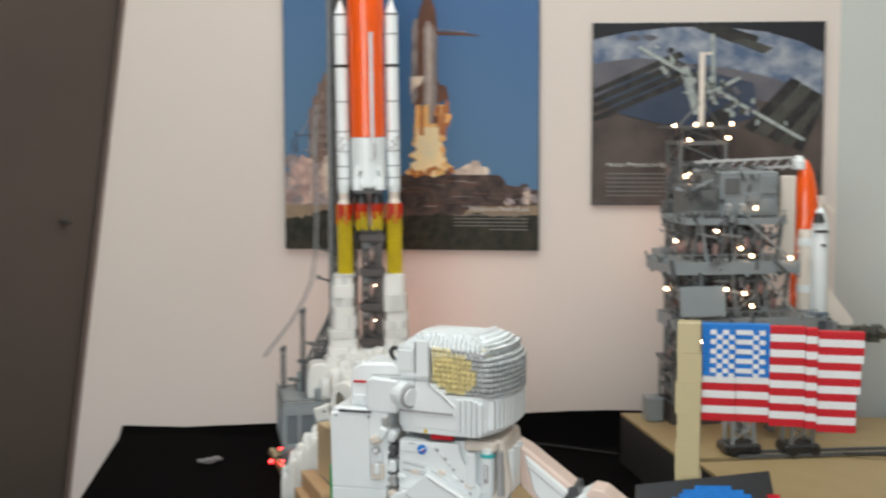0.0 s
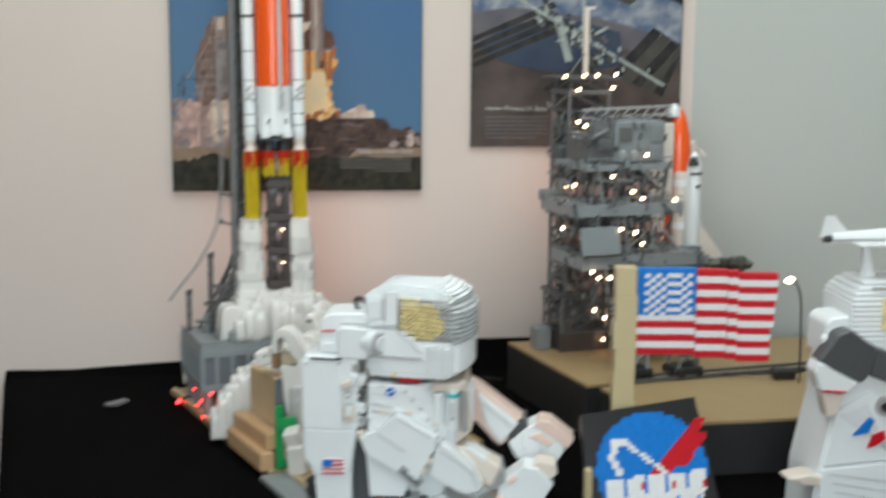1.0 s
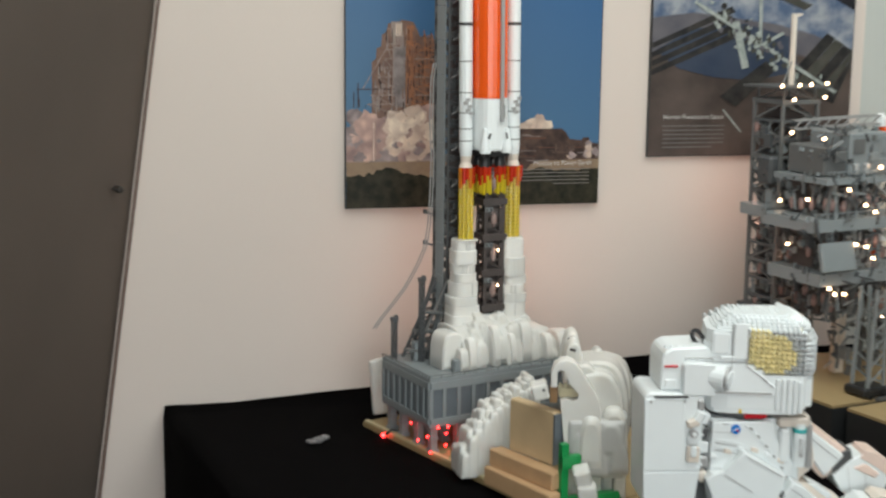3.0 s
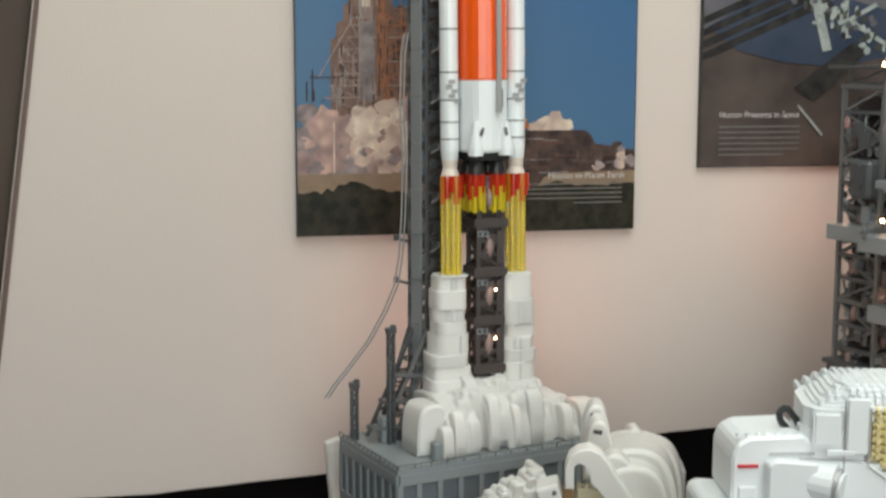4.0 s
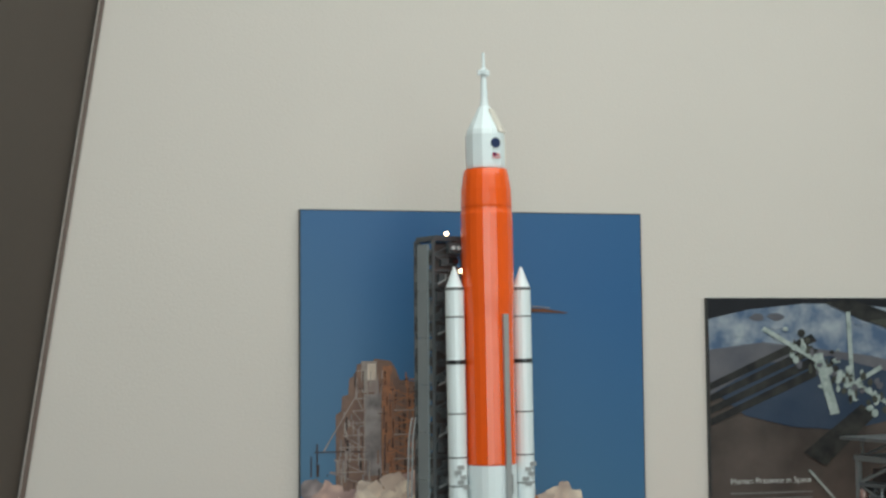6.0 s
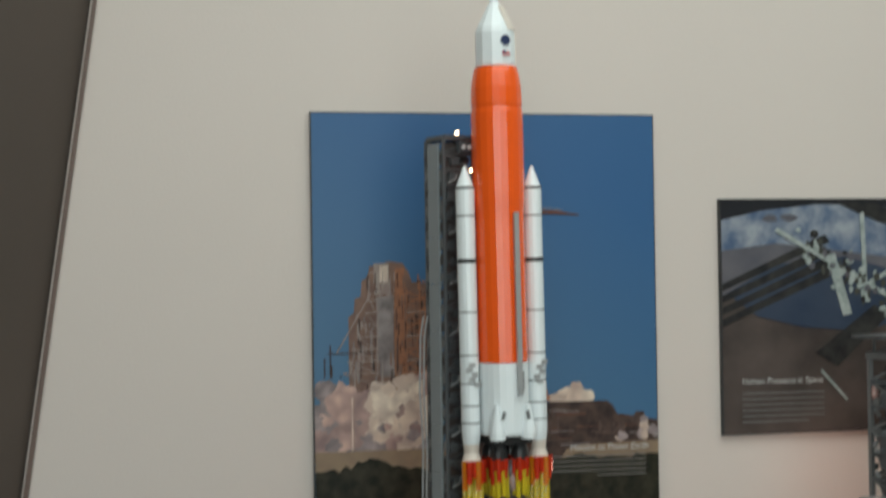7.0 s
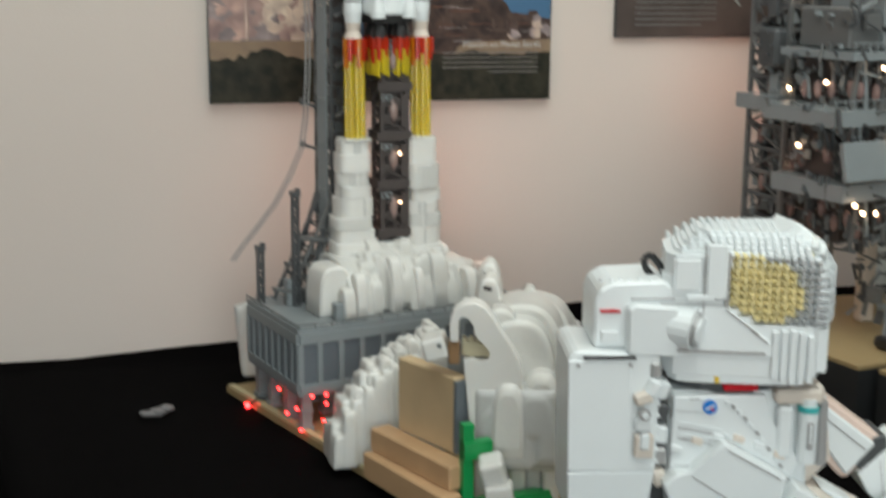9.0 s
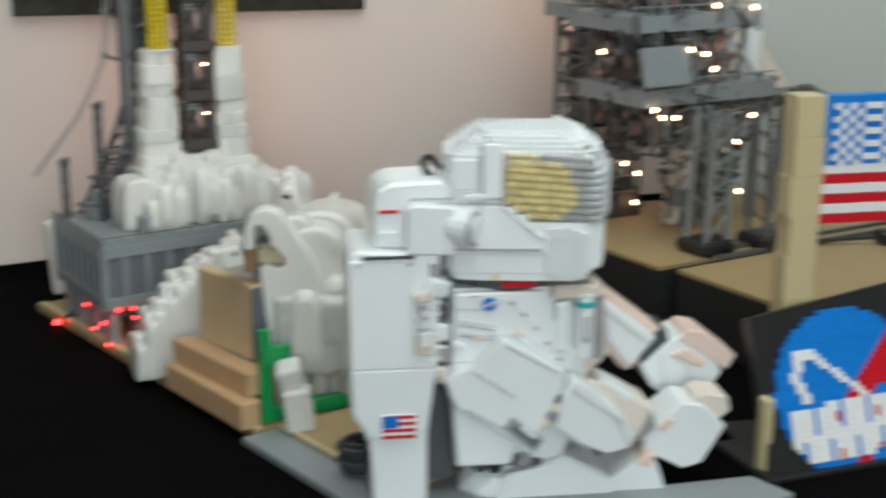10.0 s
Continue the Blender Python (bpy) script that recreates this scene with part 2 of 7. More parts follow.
# the wall turns a little towards the room past the second poster
bm = BM()
plan(bm, [(CORNER, 0.0), (EAST_END, -1.25), (EAST_END + 0.05, -1.13), (CORNER, 0.13)], 0, CEIL)
solid("wall_east", bm, WALL_E, "wall turning in from the corner, dimmer greenish light in its colour", "wall", "structure")
bm = BM()
box(bm, (EAST_END + 0.06, (SOUTH - 1.2) / 2, CEIL / 2), (0.12, -SOUTH - 1.2 + 0.3, CEIL))
solid("wall_far_east", bm, WALL_E, "plain grey side wall of the room", "wall", "structure")
# leaning dark partition at the west end, with a thin edge strip of painted shade
PB, PT, RUN = Vector((-0.644, -0.004, 0)), Vector((-0.213, -0.004, CEIL)), Vector((-0.38, -0.925, 0))
bm = BM()
ends = [PB, PT, PT + RUN * 4.2, PB + RUN * 4.2]
off = Vector((-0.04, 0.03, 0))
lo = [bm.verts.new(p) for p in ends]
hi = [bm.verts.new(p + off) for p in ends]
bm.faces.new(lo), bm.faces.new(hi[::-1])
for i in range(4):
    bm.faces.new((lo[i], lo[(i + 1) % 4], hi[(i + 1) % 4], hi[i]))
EDGE_SHADE = mat("pinkish_edge_shade", (0.15, 0.098, 0.080), 0.6, vary=0.08, scale=8)
west = solid("wall_west", bm, PANEL, "dark taupe leaning partition panel beside the wall", "wall", "structure")
# added strip; its colour stands in for the soft pinkish shade at the edge
bm = BM()
edge = [PB + Vector((0.004, 0.001, 0)), PB + Vector((0.013, 0.001, 0)), PT + Vector((0.009, 0.001, 0)), PT + Vector((0.004, 0.001, 0))]
lo = [bm.verts.new(p) for p in edge]
hi = [bm.verts.new(p + Vector((0, -0.010, 0))) for p in edge]
bm.faces.new(lo), bm.faces.new(hi[::-1])
for i in range(4):
    bm.faces.new((lo[i], lo[(i + 1) % 4], hi[(i + 1) % 4], hi[i]))
solid("trim", bm, EDGE_SHADE, "slanting strip coloured as pinkish shade between partition and wall", "trim", "structure")
bm = BM()
box(bm, (-3.3, SOUTH / 2 - 0.9, CEIL / 2), (0.12, -SOUTH - 1.4, CEIL))
solid("wall_far_west", bm, WALL, "plain white side wall of the room", "wall", "structure")
bm = BM()
WX0, WX1, WZ0, WZ1 = -1.9, 1.7, 0.85, 2.65
for x0, x1, z0, z1 in ((-3.6, WX0, 0, CEIL), (WX1, EAST_END + 0.1, 0, CEIL), (WX0, WX1, 0, WZ0), (WX0, WX1, WZ1, CEIL)):
    box(bm, ((x0 + x1) / 2, SOUTH - 0.06, (z0 + z1) / 2), (x1 - x0, 0.12, z1 - z0))
solid("wall_south", bm, WALL, "white wall with a wide window opening", "wall", "structure")
win = thing("window_1", ((WX0 + WX1) / 2, SOUTH - 0.06, WZ0), 0, "wide white framed window letting in daylight", "window", kind="structure")
bm = BM()
W, H = WX1 - WX0, WZ1 - WZ0
for x in (-W / 2 + 0.03, -W / 6, W / 6, W / 2 - 0.03):
    box(bm, (x, 0, H / 2), (0.055, 0.06, H - 0.004))
for z in (0.03, H - 0.03):
    box(bm, (0, 0.002, z), (W - 0.01, 0.054, 0.056))
part("window_frame", bm, WHITE, win)

# ---- table with its cloth ----
TX0, TX1, TY0, TY1, TZ = -0.408, 2.35, -1.55, -0.012, 0.75
SKEW = 0.19
tab = thing("table", ((TX0 + TX1) / 2, (TY0 + TY1) / 2, 0), 0, "long laminate trestle table under a black cloth", "table")
bm = BM()
hx, hy = (TX1 - TX0) / 2 - 0.015, (TY1 - TY0) / 2 - 0.015
plan(bm, [(-hx, hy), (-hx + 2 * hy * SKEW, -hy), (hx, -hy), (hx, hy - 0.50), (hx - 1.07, hy)], TZ - 0.039, TZ - 0.009)
part("tabletop", bm, TABLE, tab)
for sx in (-1, 1):
    for sy in (-1, 1):
        bm = BM()
        box(bm, (sx * (TX1 - TX0 - 0.2) / 2 + (0.29 if sx < 0 and sy < 0 else -0.98 if sx > 0 and sy > 0 else 0), sy * (TY1 - TY0 - 0.2) / 2, (TZ - 0.04) / 2), (0.05, 0.05, TZ - 0.04))
        part("leg", bm, METAL, tab)


def cloth():
    """A draped sheet: flat top with small wrinkles, rounded edges and a wavy skirt."""
    bm = BM()
    nx, ny = 110, 60

    def top(u, v):
        y = TY0 + v * (TY1 - TY0)
        left = TX0 + (TY1 - y) * SKEW
        right = min(TX1, 1.262 - y * 2.3)
        x = left + u * (right - left)
        z = TZ + 0.0015 * noise.noise((x * 5, y * 5, 1)) + 0.0012 * noise.noise((x * 14, y * 9, 4))
        e = min((x - left), (y - TY0), right - x, (TY1 - y) * 3 + 0.01)
        # the back hem stands up against the wall towards the launch pad
        hem = (0.010 + 0.062 * min(1.0, max(0.0, (x + 0.25) / 1.0))) * max(0.0, 1 - (TY1 - y) / 0.022)
        return (x, y, z + hem - (0.008 * max(0, 1 - e / 0.012) ** 2 if hem < 0.002 else 0.0))
    grid = [[bm.verts.new(top(i / nx, j / ny)) for j in range(ny + 1)] for i in range(nx + 1)]
    for i in range(nx):
        for j in range(ny):
            bm.faces.new((grid[i][j], grid[i + 1][j], grid[i + 1][j + 1], grid[i][j + 1]))
    rim = [grid[i][0] for i in range(nx + 1)] + [grid[nx][j] for j in range(1, ny + 1)] + [grid[i][ny] for i in range(nx - 1, -1, -1)] + [grid[0][j] for j in range(ny - 1, 0, -1)]
    cx, cy = (TX0 + TX1) / 2, (TY0 + TY1) / 2
    last = rim
    for k, z in enumerate((0.735, 0.70, 0.6, 0.45, 0.25, 0.03)):
        row = []
        for n, v in enumerate(rim):
            x, y = v.co.x, v.co.y
            out = 0.006 + (0.012 + 0.022 * k / 5) * (0.5 + 0.5 * math.sin(n * 0.55 + 2 * noise.noise((n * 0.13, 0, 2)))) * (k / 5)
            if y > TY1 - 0.001:
                out = 0.004
            dx = -out if x < TX0 + (TY1 - y) * SKEW + 0.001 else out if x > min(TX1, 1.262 - y * 2.3) - 0.001 else 0
            dy = -out if y < TY0 + 0.001 else out if y > TY1 - 0.001 else 0
            row.append(bm.verts.new((x + dx, y + dy, z)))
        for n in range(len(rim)):
            bm.faces.new((last[n], row[n], row[(n + 1) % len(rim)], last[(n + 1) % len(rim)]))
        last = row
    return solid("tablecloth", bm, CLOTH, "black cloth draped over the long table", "tablecloth", smooth=True)


cloth()
bm = BM()
for k in range(3):
    rbox(bm, (-0.117 + 0.012 * k, -0.319 + 0.006 * k, 0.7565 + 0.002 * k), (0.034 - 0.006 * k, 0.018, 0.008), 0.003, (8 * k - 6, 10, 25 + 20 * k))
solid("paper_scrap", bm, PAPER, "crumpled pale scrap of paper on black cloth", "paper")

# ---- posters ----


def pmat(name, base, second=None, scale=25, vary=0.2):
    return mat(name, base, 0.45, vary=vary, scale=scale, second=second, spec=0.2)


def sky_print(name, top, bottom, z0, z1, slant=0.0):
    m = mat(name, top, 0.45, vary=0.05, scale=8)
    nt = m.node_tree
    b = nt.nodes["Principled BSDF"]
    co = nt.nodes.new("ShaderNodeTexCoord")
    sp = nt.nodes.new("ShaderNodeSeparateXYZ")
    mr = nt.nodes.new("ShaderNodeMapRange")
    mr.inputs["From Min"].default_value, mr.inputs["From Max"].default_value = z0, z1
    mx = nt.nodes.new("ShaderNodeMix")
    mx.data_type = "RGBA"
    mx.inputs[6].default_value, mx.inputs[7].default_value = (*bottom, 1), (*top, 1)
    nt.links.new(co.outputs["Object"], sp.inputs[0])
    ad = nt.nodes.new("ShaderNodeMath")
    ad.operation = "MULTIPLY_ADD"
    ad.inputs[1].default_value = slant
    nt.links.new(sp.outputs["X"], ad.inputs[0])
    nt.links.new(sp.outputs["Z"], ad.inputs[2])
    nt.links.new(ad.outputs["Value"], mr.inputs["Value"])
    nt.links.new(mr.outputs["Result"], mx.inputs[0])
    nt.links.new(mx.outputs[2], b.inputs["Base Color"])
    return m


def puff_print(name, light, dark, scale):
    """Print of billowing smoke: rounded cells, lit in their middles, under a broken fine grain."""
    m = mat(name, light, 0.45, vary=0.05, scale=8, spec=0.2)
    nt = m.node_tree
    co = nt.nodes.new("ShaderNodeTexCoord")
    warp = nt.nodes.new("ShaderNodeTexNoise")
    warp.inputs["Scale"].default_value, warp.inputs["Detail"].default_value = scale * 0.8, 5
    nt.links.new(co.outputs["Object"], warp.inputs["Vector"])
    add = nt.nodes.new("ShaderNodeVectorMath")
    add.operation = "MULTIPLY_ADD"
    add.inputs[1].default_value = (0.05, 0.05, 0.05)
    nt.links.new(warp.outputs["Color"], add.inputs[0])
    nt.links.new(co.outputs["Object"], add.inputs[2])
    cell = nt.nodes.new("ShaderNodeTexVoronoi")
    cell.feature = "SMOOTH_F1"
    cell.inputs["Scale"].default_value, cell.inputs["Smoothness"].default_value = scale, 0.4
    nt.links.new(add.outputs["Vector"], cell.inputs["Vector"])
    mr = nt.nodes.new("ShaderNodeMapRange")
    mr.inputs["From Min"].default_value, mr.inputs["From Max"].default_value = 0.06, 0.78
    nt.links.new(cell.outputs["Distance"], mr.inputs["Value"])
    mx = nt.nodes.new("ShaderNodeMix")
    mx.data_type = "RGBA"
    mx.inputs[6].default_value, mx.inputs[7].default_value = (*light, 1), (*dark, 1)
    nt.links.new(mr.outputs["Result"], mx.inputs[0])
    nt.links.new(mx.outputs[2], nt.nodes["Principled BSDF"].inputs["Base Color"])
    return m


def text_part(name, words, size, loc, m, parent):
    cu = bpy.data.curves.new(name, "FONT")
    cu.body, cu.size = words, size
    ob = bpy.data.objects.new(name, cu)
    scene.collection.objects.link(ob)
    me = bpy.data.meshes.new_from_object(ob.evaluated_get(bpy.context.evaluated_depsgraph_get()))
    bpy.data.objects.remove(ob)
    me.name = name
    me.materials.clear()
    me.materials.append(m)
    t = new(name, me)
    t.parent = parent
    t.matrix_parent_inverse = Matrix()
    t.matrix_basis = pose(*loc, 90, 0, 0)
    return t


rnd = random.Random(5)


def blob(cx, cz, rx, rz, n=22, rough=0.25, seed=0):
    """An uneven round outline."""
    return [(cx + rx * math.cos(a) * (1 + rough * noise.noise((math.cos(a) * 1.7 + seed, math.sin(a) * 1.7, seed))), cz + rz * math.sin(a) * (1 + rough * noise.noise((math.cos(a) * 1.7 + seed, math.sin(a) * 1.7, seed + 5)))) for a in (2 * math.pi * i / n for i in range(n))]


def clip_poly(pts, w, h):
    return [(min(max(x, 0.002), w - 0.002), min(max(z, 0.002), h - 0.002)) for x, z in pts]


def poster_launch():
    w, h = 0.598, 0.669
    p = thing("poster", (0, -0.001, 1.194), 0, "large poster of a shuttle launch against blue sky", "poster")
    bm = BM()
    box(bm, (w / 2, -0.005, h / 2), (w, 0.010, h))
    part("panel", bm, BLACKBOARD, p)
    skym = sky_print("print_sky_blue", (0.021, 0.104, 0.262), (0.062, 0.158, 0.262), 0.12, 0.70, 0.34)
    brown = pmat("print_gantry_brown", (0.30, 0.18, 0.135), (0.17, 0.105, 0.085), 60)
    rust = pmat("print_gantry_orange", (0.48, 0.205, 0.105), (0.25, 0.12, 0.075), 70)
    pale = pmat("print_pale_steel", (0.44, 0.37, 0.33), (0.28, 0.21, 0.19), 60)
    smoke1 = puff_print("print_smoke_pink", (0.64, 0.43, 0.36), (0.25, 0.17, 0.165), 30)
    smoke2 = puff_print("print_smoke_cream", (0.84, 0.68, 0.54), (0.44, 0.33, 0.28), 26)
    smoke3 = puff_print("print_smoke_grey", (0.42, 0.34, 0.33), (0.17, 0.14, 0.145), 34)
    sandm = pmat("print_sand", (0.36, 0.26, 0.17), (0.24, 0.17, 0.12), 40)
    tree = pmat("print_trees", (0.012, 0.013, 0.008), (0.036, 0.033, 0.020), 50)
    dark = pmat("print_dark_structure", (0.040, 0.027, 0.025), (0.095, 0.060, 0.048), 40)
    fire = pmat("print_fire_yellow", (0.93, 0.60, 0.24), (0.86, 0.42, 0.14), 30)
    hot = pmat("print_fire_white", (0.97, 0.83, 0.55), (0.93, 0.70, 0.38), 26)
    grey = pmat("print_grey_shuttle", (0.18, 0.15, 0.15), (0.30, 0.26, 0.25), 40)
    amber = pmat("print_fire_amber", (0.62, 0.22, 0.05), (0.40, 0.13, 0.05), 40)
    cream = puff_print("print_smoke_light", (0.86, 0.74, 0.60), (0.48, 0.37, 0.31), 38)
    ruddy = pmat("print_ruddy_brown", (0.20, 0.080, 0.045), (0.11, 0.055, 0.040), 45)
    umber = pmat("print_umber", (0.085, 0.055, 0.048), (0.13, 0.088, 0.075), 60)
    ms = [skym, brown, rust, pale, smoke1, smoke2, smoke3, sandm, tree, dark, fire, hot, grey, amber, cream, ruddy, umber]
    bm = BM()
    Y = [-0.0106 - 0.0004 * k for k in range(16)]

    def V(v):
        return h * (1 - v)

    def R(u0, u1, v0, v1, k, mi):
        poly(bm, [(u0 * w, V(v1)), (u1 * w, V(v1)), (u1 * w, V(v0)), (u0 * w, V(v0))], Y[k], mi)

    def B(u, v, ru, rv, k, mi, seed, rough=0.35):
        poly(bm, clip_poly(blob(u * w, V(v), ru * w, rv * h, 26, rough, seed), w, h), Y[k], mi)
    R(0.003, 0.997, 0.003, 0.997, 0, 0)
    # fixed service tower in brown steel, stepped towards its peak
    tower = [(0.100, 0.66), (0.100, 0.51), (0.115, 0.50), (0.118, 0.465), (0.135, 0.46), (0.138, 0.42), (0.155, 0.415), (0.16, 0.385), (0.20, 0.38), (0.21, 0.372), (0.255, 0.378), (0.27, 0.40), (0.28, 0.425), (0.33, 0.43), (0.345, 0.45), (0.35, 0.70), (0.100, 0.70)]
    poly(bm, [(u * w, V(v)) for u, v in tower], Y[1], 1)
    R(0.172, 0.215, 0.378, 0.455, 2, 3)
    R(0.265, 0.345, 0.46, 0.67, 2, 1)
    R(0.232, 0.258, 0.39, 0.63, 2, 2)
    for k in range(300):
        u, v = rnd.uniform(0.102, 0.34), rnd.uniform(0.40, 0.69)
        if v < 0.50 and u < 0.145:
            continue
        a, b = (rnd.uniform(0.0018, 0.005), rnd.uniform(0.012, 0.06)) if rnd.random() < 0.85 else (rnd.uniform(0.010, 0.030), rnd.uniform(0.0015, 0.0032))
        R(u, min(0.35, u + a), v, min(0.70, v + b), 3 + k % 3, rnd.choice((1, 3, 1, 9, 12, 3)) if u < 0.23 else rnd.choice((2, 9, 16, 1, 2, 9)))
    R(0.180, 0.226, 0.46, 0.66, 4, 12)
    R(0.188, 0.212, 0.384, 0.425, 4, 14)
    for u in (0.178, 0.229, 0.262, 0.30):
        R(u, u + 0.003, 0.44, 0.66, 5, 3 if u < 0.2 else 2)

    def line(a, b, t, k, mi):
        d = Vector((b[0] - a[0], b[1] - a[1])).normalized()
        q = Vector((-d.y, d.x)) * t / 2
        poly(bm, [(x * w, V(y)) for x, y in ((a[0] + q.x, a[1] + q.y), (b[0] + q.x, b[1] + q.y), (b[0] - q.x, b[1] - q.y), (a[0] - q.x, a[1] - q.y))], Y[k], mi)
    # pale and rusty lattice work beside the tower
    for k in range(7):
        v = 0.47 + 0.03 * k
        line((0.16 - 0.013 * k, v), (0.185, v), 0.0028, 5, 3)
        line((0.16 - 0.013 * k, v), (0.175, v + 0.03), 0.0024, 5, 3)
        line((0.265, v - 0.02), (0.345, v + 0.01), 0.0032, 6, 2)
        line((0.345, v - 0.02), (0.265, v + 0.01), 0.0032, 6, 2)
        line((0.262, v), (0.348, v), 0.003, 6, 3 if k % 2 else 2)
    line((0.165, 0.45), (0.065, 0.60), 0.003, 5, 3)
    line((0.048, 0.58), (0.048, 0.66), 0.004, 5, 9)
    line((0.04, 0.60), (0.17, 0.60), 0.003, 5, 9)
    for u in (0.05, 0.075, 0.03):
        R(u, u + 0.004, 0.58 + u, 0.66, 2, 9)
    # billowing smoke: shaded puffs, each with a lit upper side
    R(0.003, 0.35, 0.725, 0.85, 5, 6)
    for n in range(30):
        u, v = rnd.uniform(0.0, 0.34), rnd.uniform(0.675, 0.825)
        if v < 0.70 and 0.11 < u < 0.18:
            continue
        s = rnd.uniform(0.028, 0.060)
        B(u, v, s, s * 0.86, 6 + n % 3, (4 if n % 3 else 6) if u < 0.17 else (5 if n % 3 else 4), n, 0.6)
    for n in range(26):
        u, v = rnd.uniform(0.17, 0.34), rnd.uniform(0.685, 0.80)
        s = rnd.uniform(0.012, 0.030)
        B(u, v, s, s * 0.8, 9, 14 if n % 3 else 5, n + 200, 0.7)
    for n in range(16):
        u, v = rnd.uniform(0.0, 0.30), rnd.uniform(0.76, 0.835)
        s = rnd.uniform(0.010, 0.024)
        B(u, v, s, s * 0.7, 10, 6 if n % 2 else 4, n + 240, 0.7)
    R(0.105, 0.1085, 0.71, 0.84, 10, 5)
    # shuttle on its column of fire, hidden in part by the model
    def shape(pts, k, mi):
        poly(bm, [(u * w, V(v)) for u, v in pts], Y[k], mi)
    shape([(0.505, 0.49), (0.507, 0.24), (0.516, 0.20), (0.530, 0.20), (0.532, 0.49)], 4, 12)
    shape([(0.528, 0.49), (0.530, 0.21), (0.538, 0.165), (0.552, 0.135), (0.570, 0.126), (0.588, 0.140), (0.600, 0.175), (0.606, 0.24), (0.606, 0.49)], 5, 15)
    shape([(0.553, 0.57), (0.553, 0.24), (0.562, 0.212), (0.572, 0.206), (0.590, 0.225), (0.605, 0.262), (0.604, 0.50), (0.592, 0.52), (0.588, 0.57)], 6, 3)
    shape([(0.571, 0.50), (0.571, 0.225), (0.578, 0.225), (0.580, 0.50)], 7, 14)
    shape([(0.592, 0.50), (0.594, 0.25), (0.605, 0.27), (0.604, 0.50)], 7, 12)
    shape([(0.500, 0.46), (0.503, 0.398), (0.557, 0.396), (0.540, 0.425), (0.515, 0.440)], 6, 5)
    shape([(0.606, 0.40), (0.612, 0.425), (0.640, 0.430), (0.650, 0.475), (0.606, 0.49)], 6, 15)
    shape([(0.605, 0.244), (0.700, 0.248), (0.770, 0.258), (0.770, 0.2605), (0.700, 0.257), (0.605, 0.256)], 4, 15)
    line((0.605, 0.236), (0.720, 0.246), 0.0022, 4, 12)

    def jet(c, half0, half1, v0, v1, k, mi, seed):
        left, right = [], []
        for i in range(25):
            f = i / 24
            v = v0 + (v1 - v0) * f
            hw = half0 + (half1 - half0) * f ** 1.6
            left.append((c - hw * (1 + 0.45 * noise.noise((f * 9, seed, 1))), v))
            right.append((c + hw * (1 + 0.45 * noise.noise((f * 9, seed, 9))), v))
        shape(left + right[::-1], k, mi)
    jet(0.580, 0.030, 0.062, 0.478, 0.735, 3, 13, 1)
    for n in range(16):
        B(rnd.uniform(0.520, 0.645), rnd.uniform(0.485, 0.575), 0.013, 0.020, 3 + n % 2, (13, 10, 13, 15)[n % 4], n + 260, 0.8)
    for c, n in ((0.530, 4), (0.562, 5), (0.622, 6)):
        jet(c, 0.010, 0.016, 0.495, 0.620, 7, 10, n)
    for c, n in ((0.545, 14), (0.612, 15), (0.630, 16)):
        jet(c, 0.006, 0.010, 0.500, 0.600, 8, 13, n)
    jet(0.574, 0.050, 0.082, 0.560, 0.738, 7, 10, 7)
    jet(0.570, 0.042, 0.072, 0.572, 0.728, 8, 11, 8)
    for n in range(18):
        u, v = rnd.uniform(0.50, 0.66), rnd.uniform(0.718, 0.738)
        s = rnd.uniform(0.007, 0.018)
        B(u, v, s, s * 0.8, 9, (13, 13, 10, 15, 11)[n % 5], n + 300, 0.6)
    # launch table and horizon at the right
    for n, (u, v, q) in enumerate(((0.725, 0.722, 0.026), (0.755, 0.716, 0.028), (0.785, 0.724, 0.020), (0.745, 0.730, 0.024), (0.690, 0.730, 0.018))):
        B(u, v, q, q * 0.9, 6, 5 if n % 2 else 14, 81 + n, 0.5)
    shape([(0.44, 0.89), (0.44, 0.738), (0.62, 0.736), (0.845, 0.737), (0.862, 0.750), (0.875, 0.772), (0.925, 0.778), (0.93, 0.768), (0.955, 0.768), (0.96, 0.785), (0.997, 0.79), (0.997, 0.89)], 7, 9)
    for k in range(70):
        u, v = rnd.uniform(0.45, 0.97), rnd.uniform(0.745, 0.85)
        if u > 0.85 and v < 0.79:
            continue
        a, b = (rnd.uniform(0.02, 0.09), rnd.uniform(0.0015, 0.004)) if k % 3 else (rnd.uniform(0.003, 0.008), rnd.uniform(0.01, 0.035))
        R(u, min(0.99, u + a), v, min(0.86, v + b), 8 + k % 2, (16, 9, 12, 16, 15, 16)[k % 6])
    for n in range(12):
        B(rnd.uniform(0.87, 0.99), rnd.uniform(0.785, 0.83), 0.014, 0.012, 9, (6, 16, 6, 5)[n % 4], 85 + n, 0.6)
    R(0.003, 0.40, 0.842, 0.91, 10, 7)
    shape([(0.70, 0.885), (0.72, 0.858), (0.76, 0.848), (0.997, 0.842), (0.997, 0.885)], 10, 7)
    # dark bushes along the bottom
    trees = [(0.003, 0.997)] + [(0.003 + 0.994 * i / 60, 0.905 - 0.016 * (1 + noise.noise((i * 0.23, 3, 1))) - 0.026 * math.exp(-((i / 60 - 0.15) / 0.06) ** 2) - 0.012 * (i > 25) - 0.012 * noise.noise((i * 0.9, 1, 2))) for i in range(61)] + [(0.997, 0.997)]
    poly(bm, [(u * w, V(v)) for u, v in trees], Y[11], 8)
    part("print", bm, ms, p, "printed photograph")
    ink = mat("print_white_ink", (0.58, 0.57, 0.54), 0.5, vary=0.03)
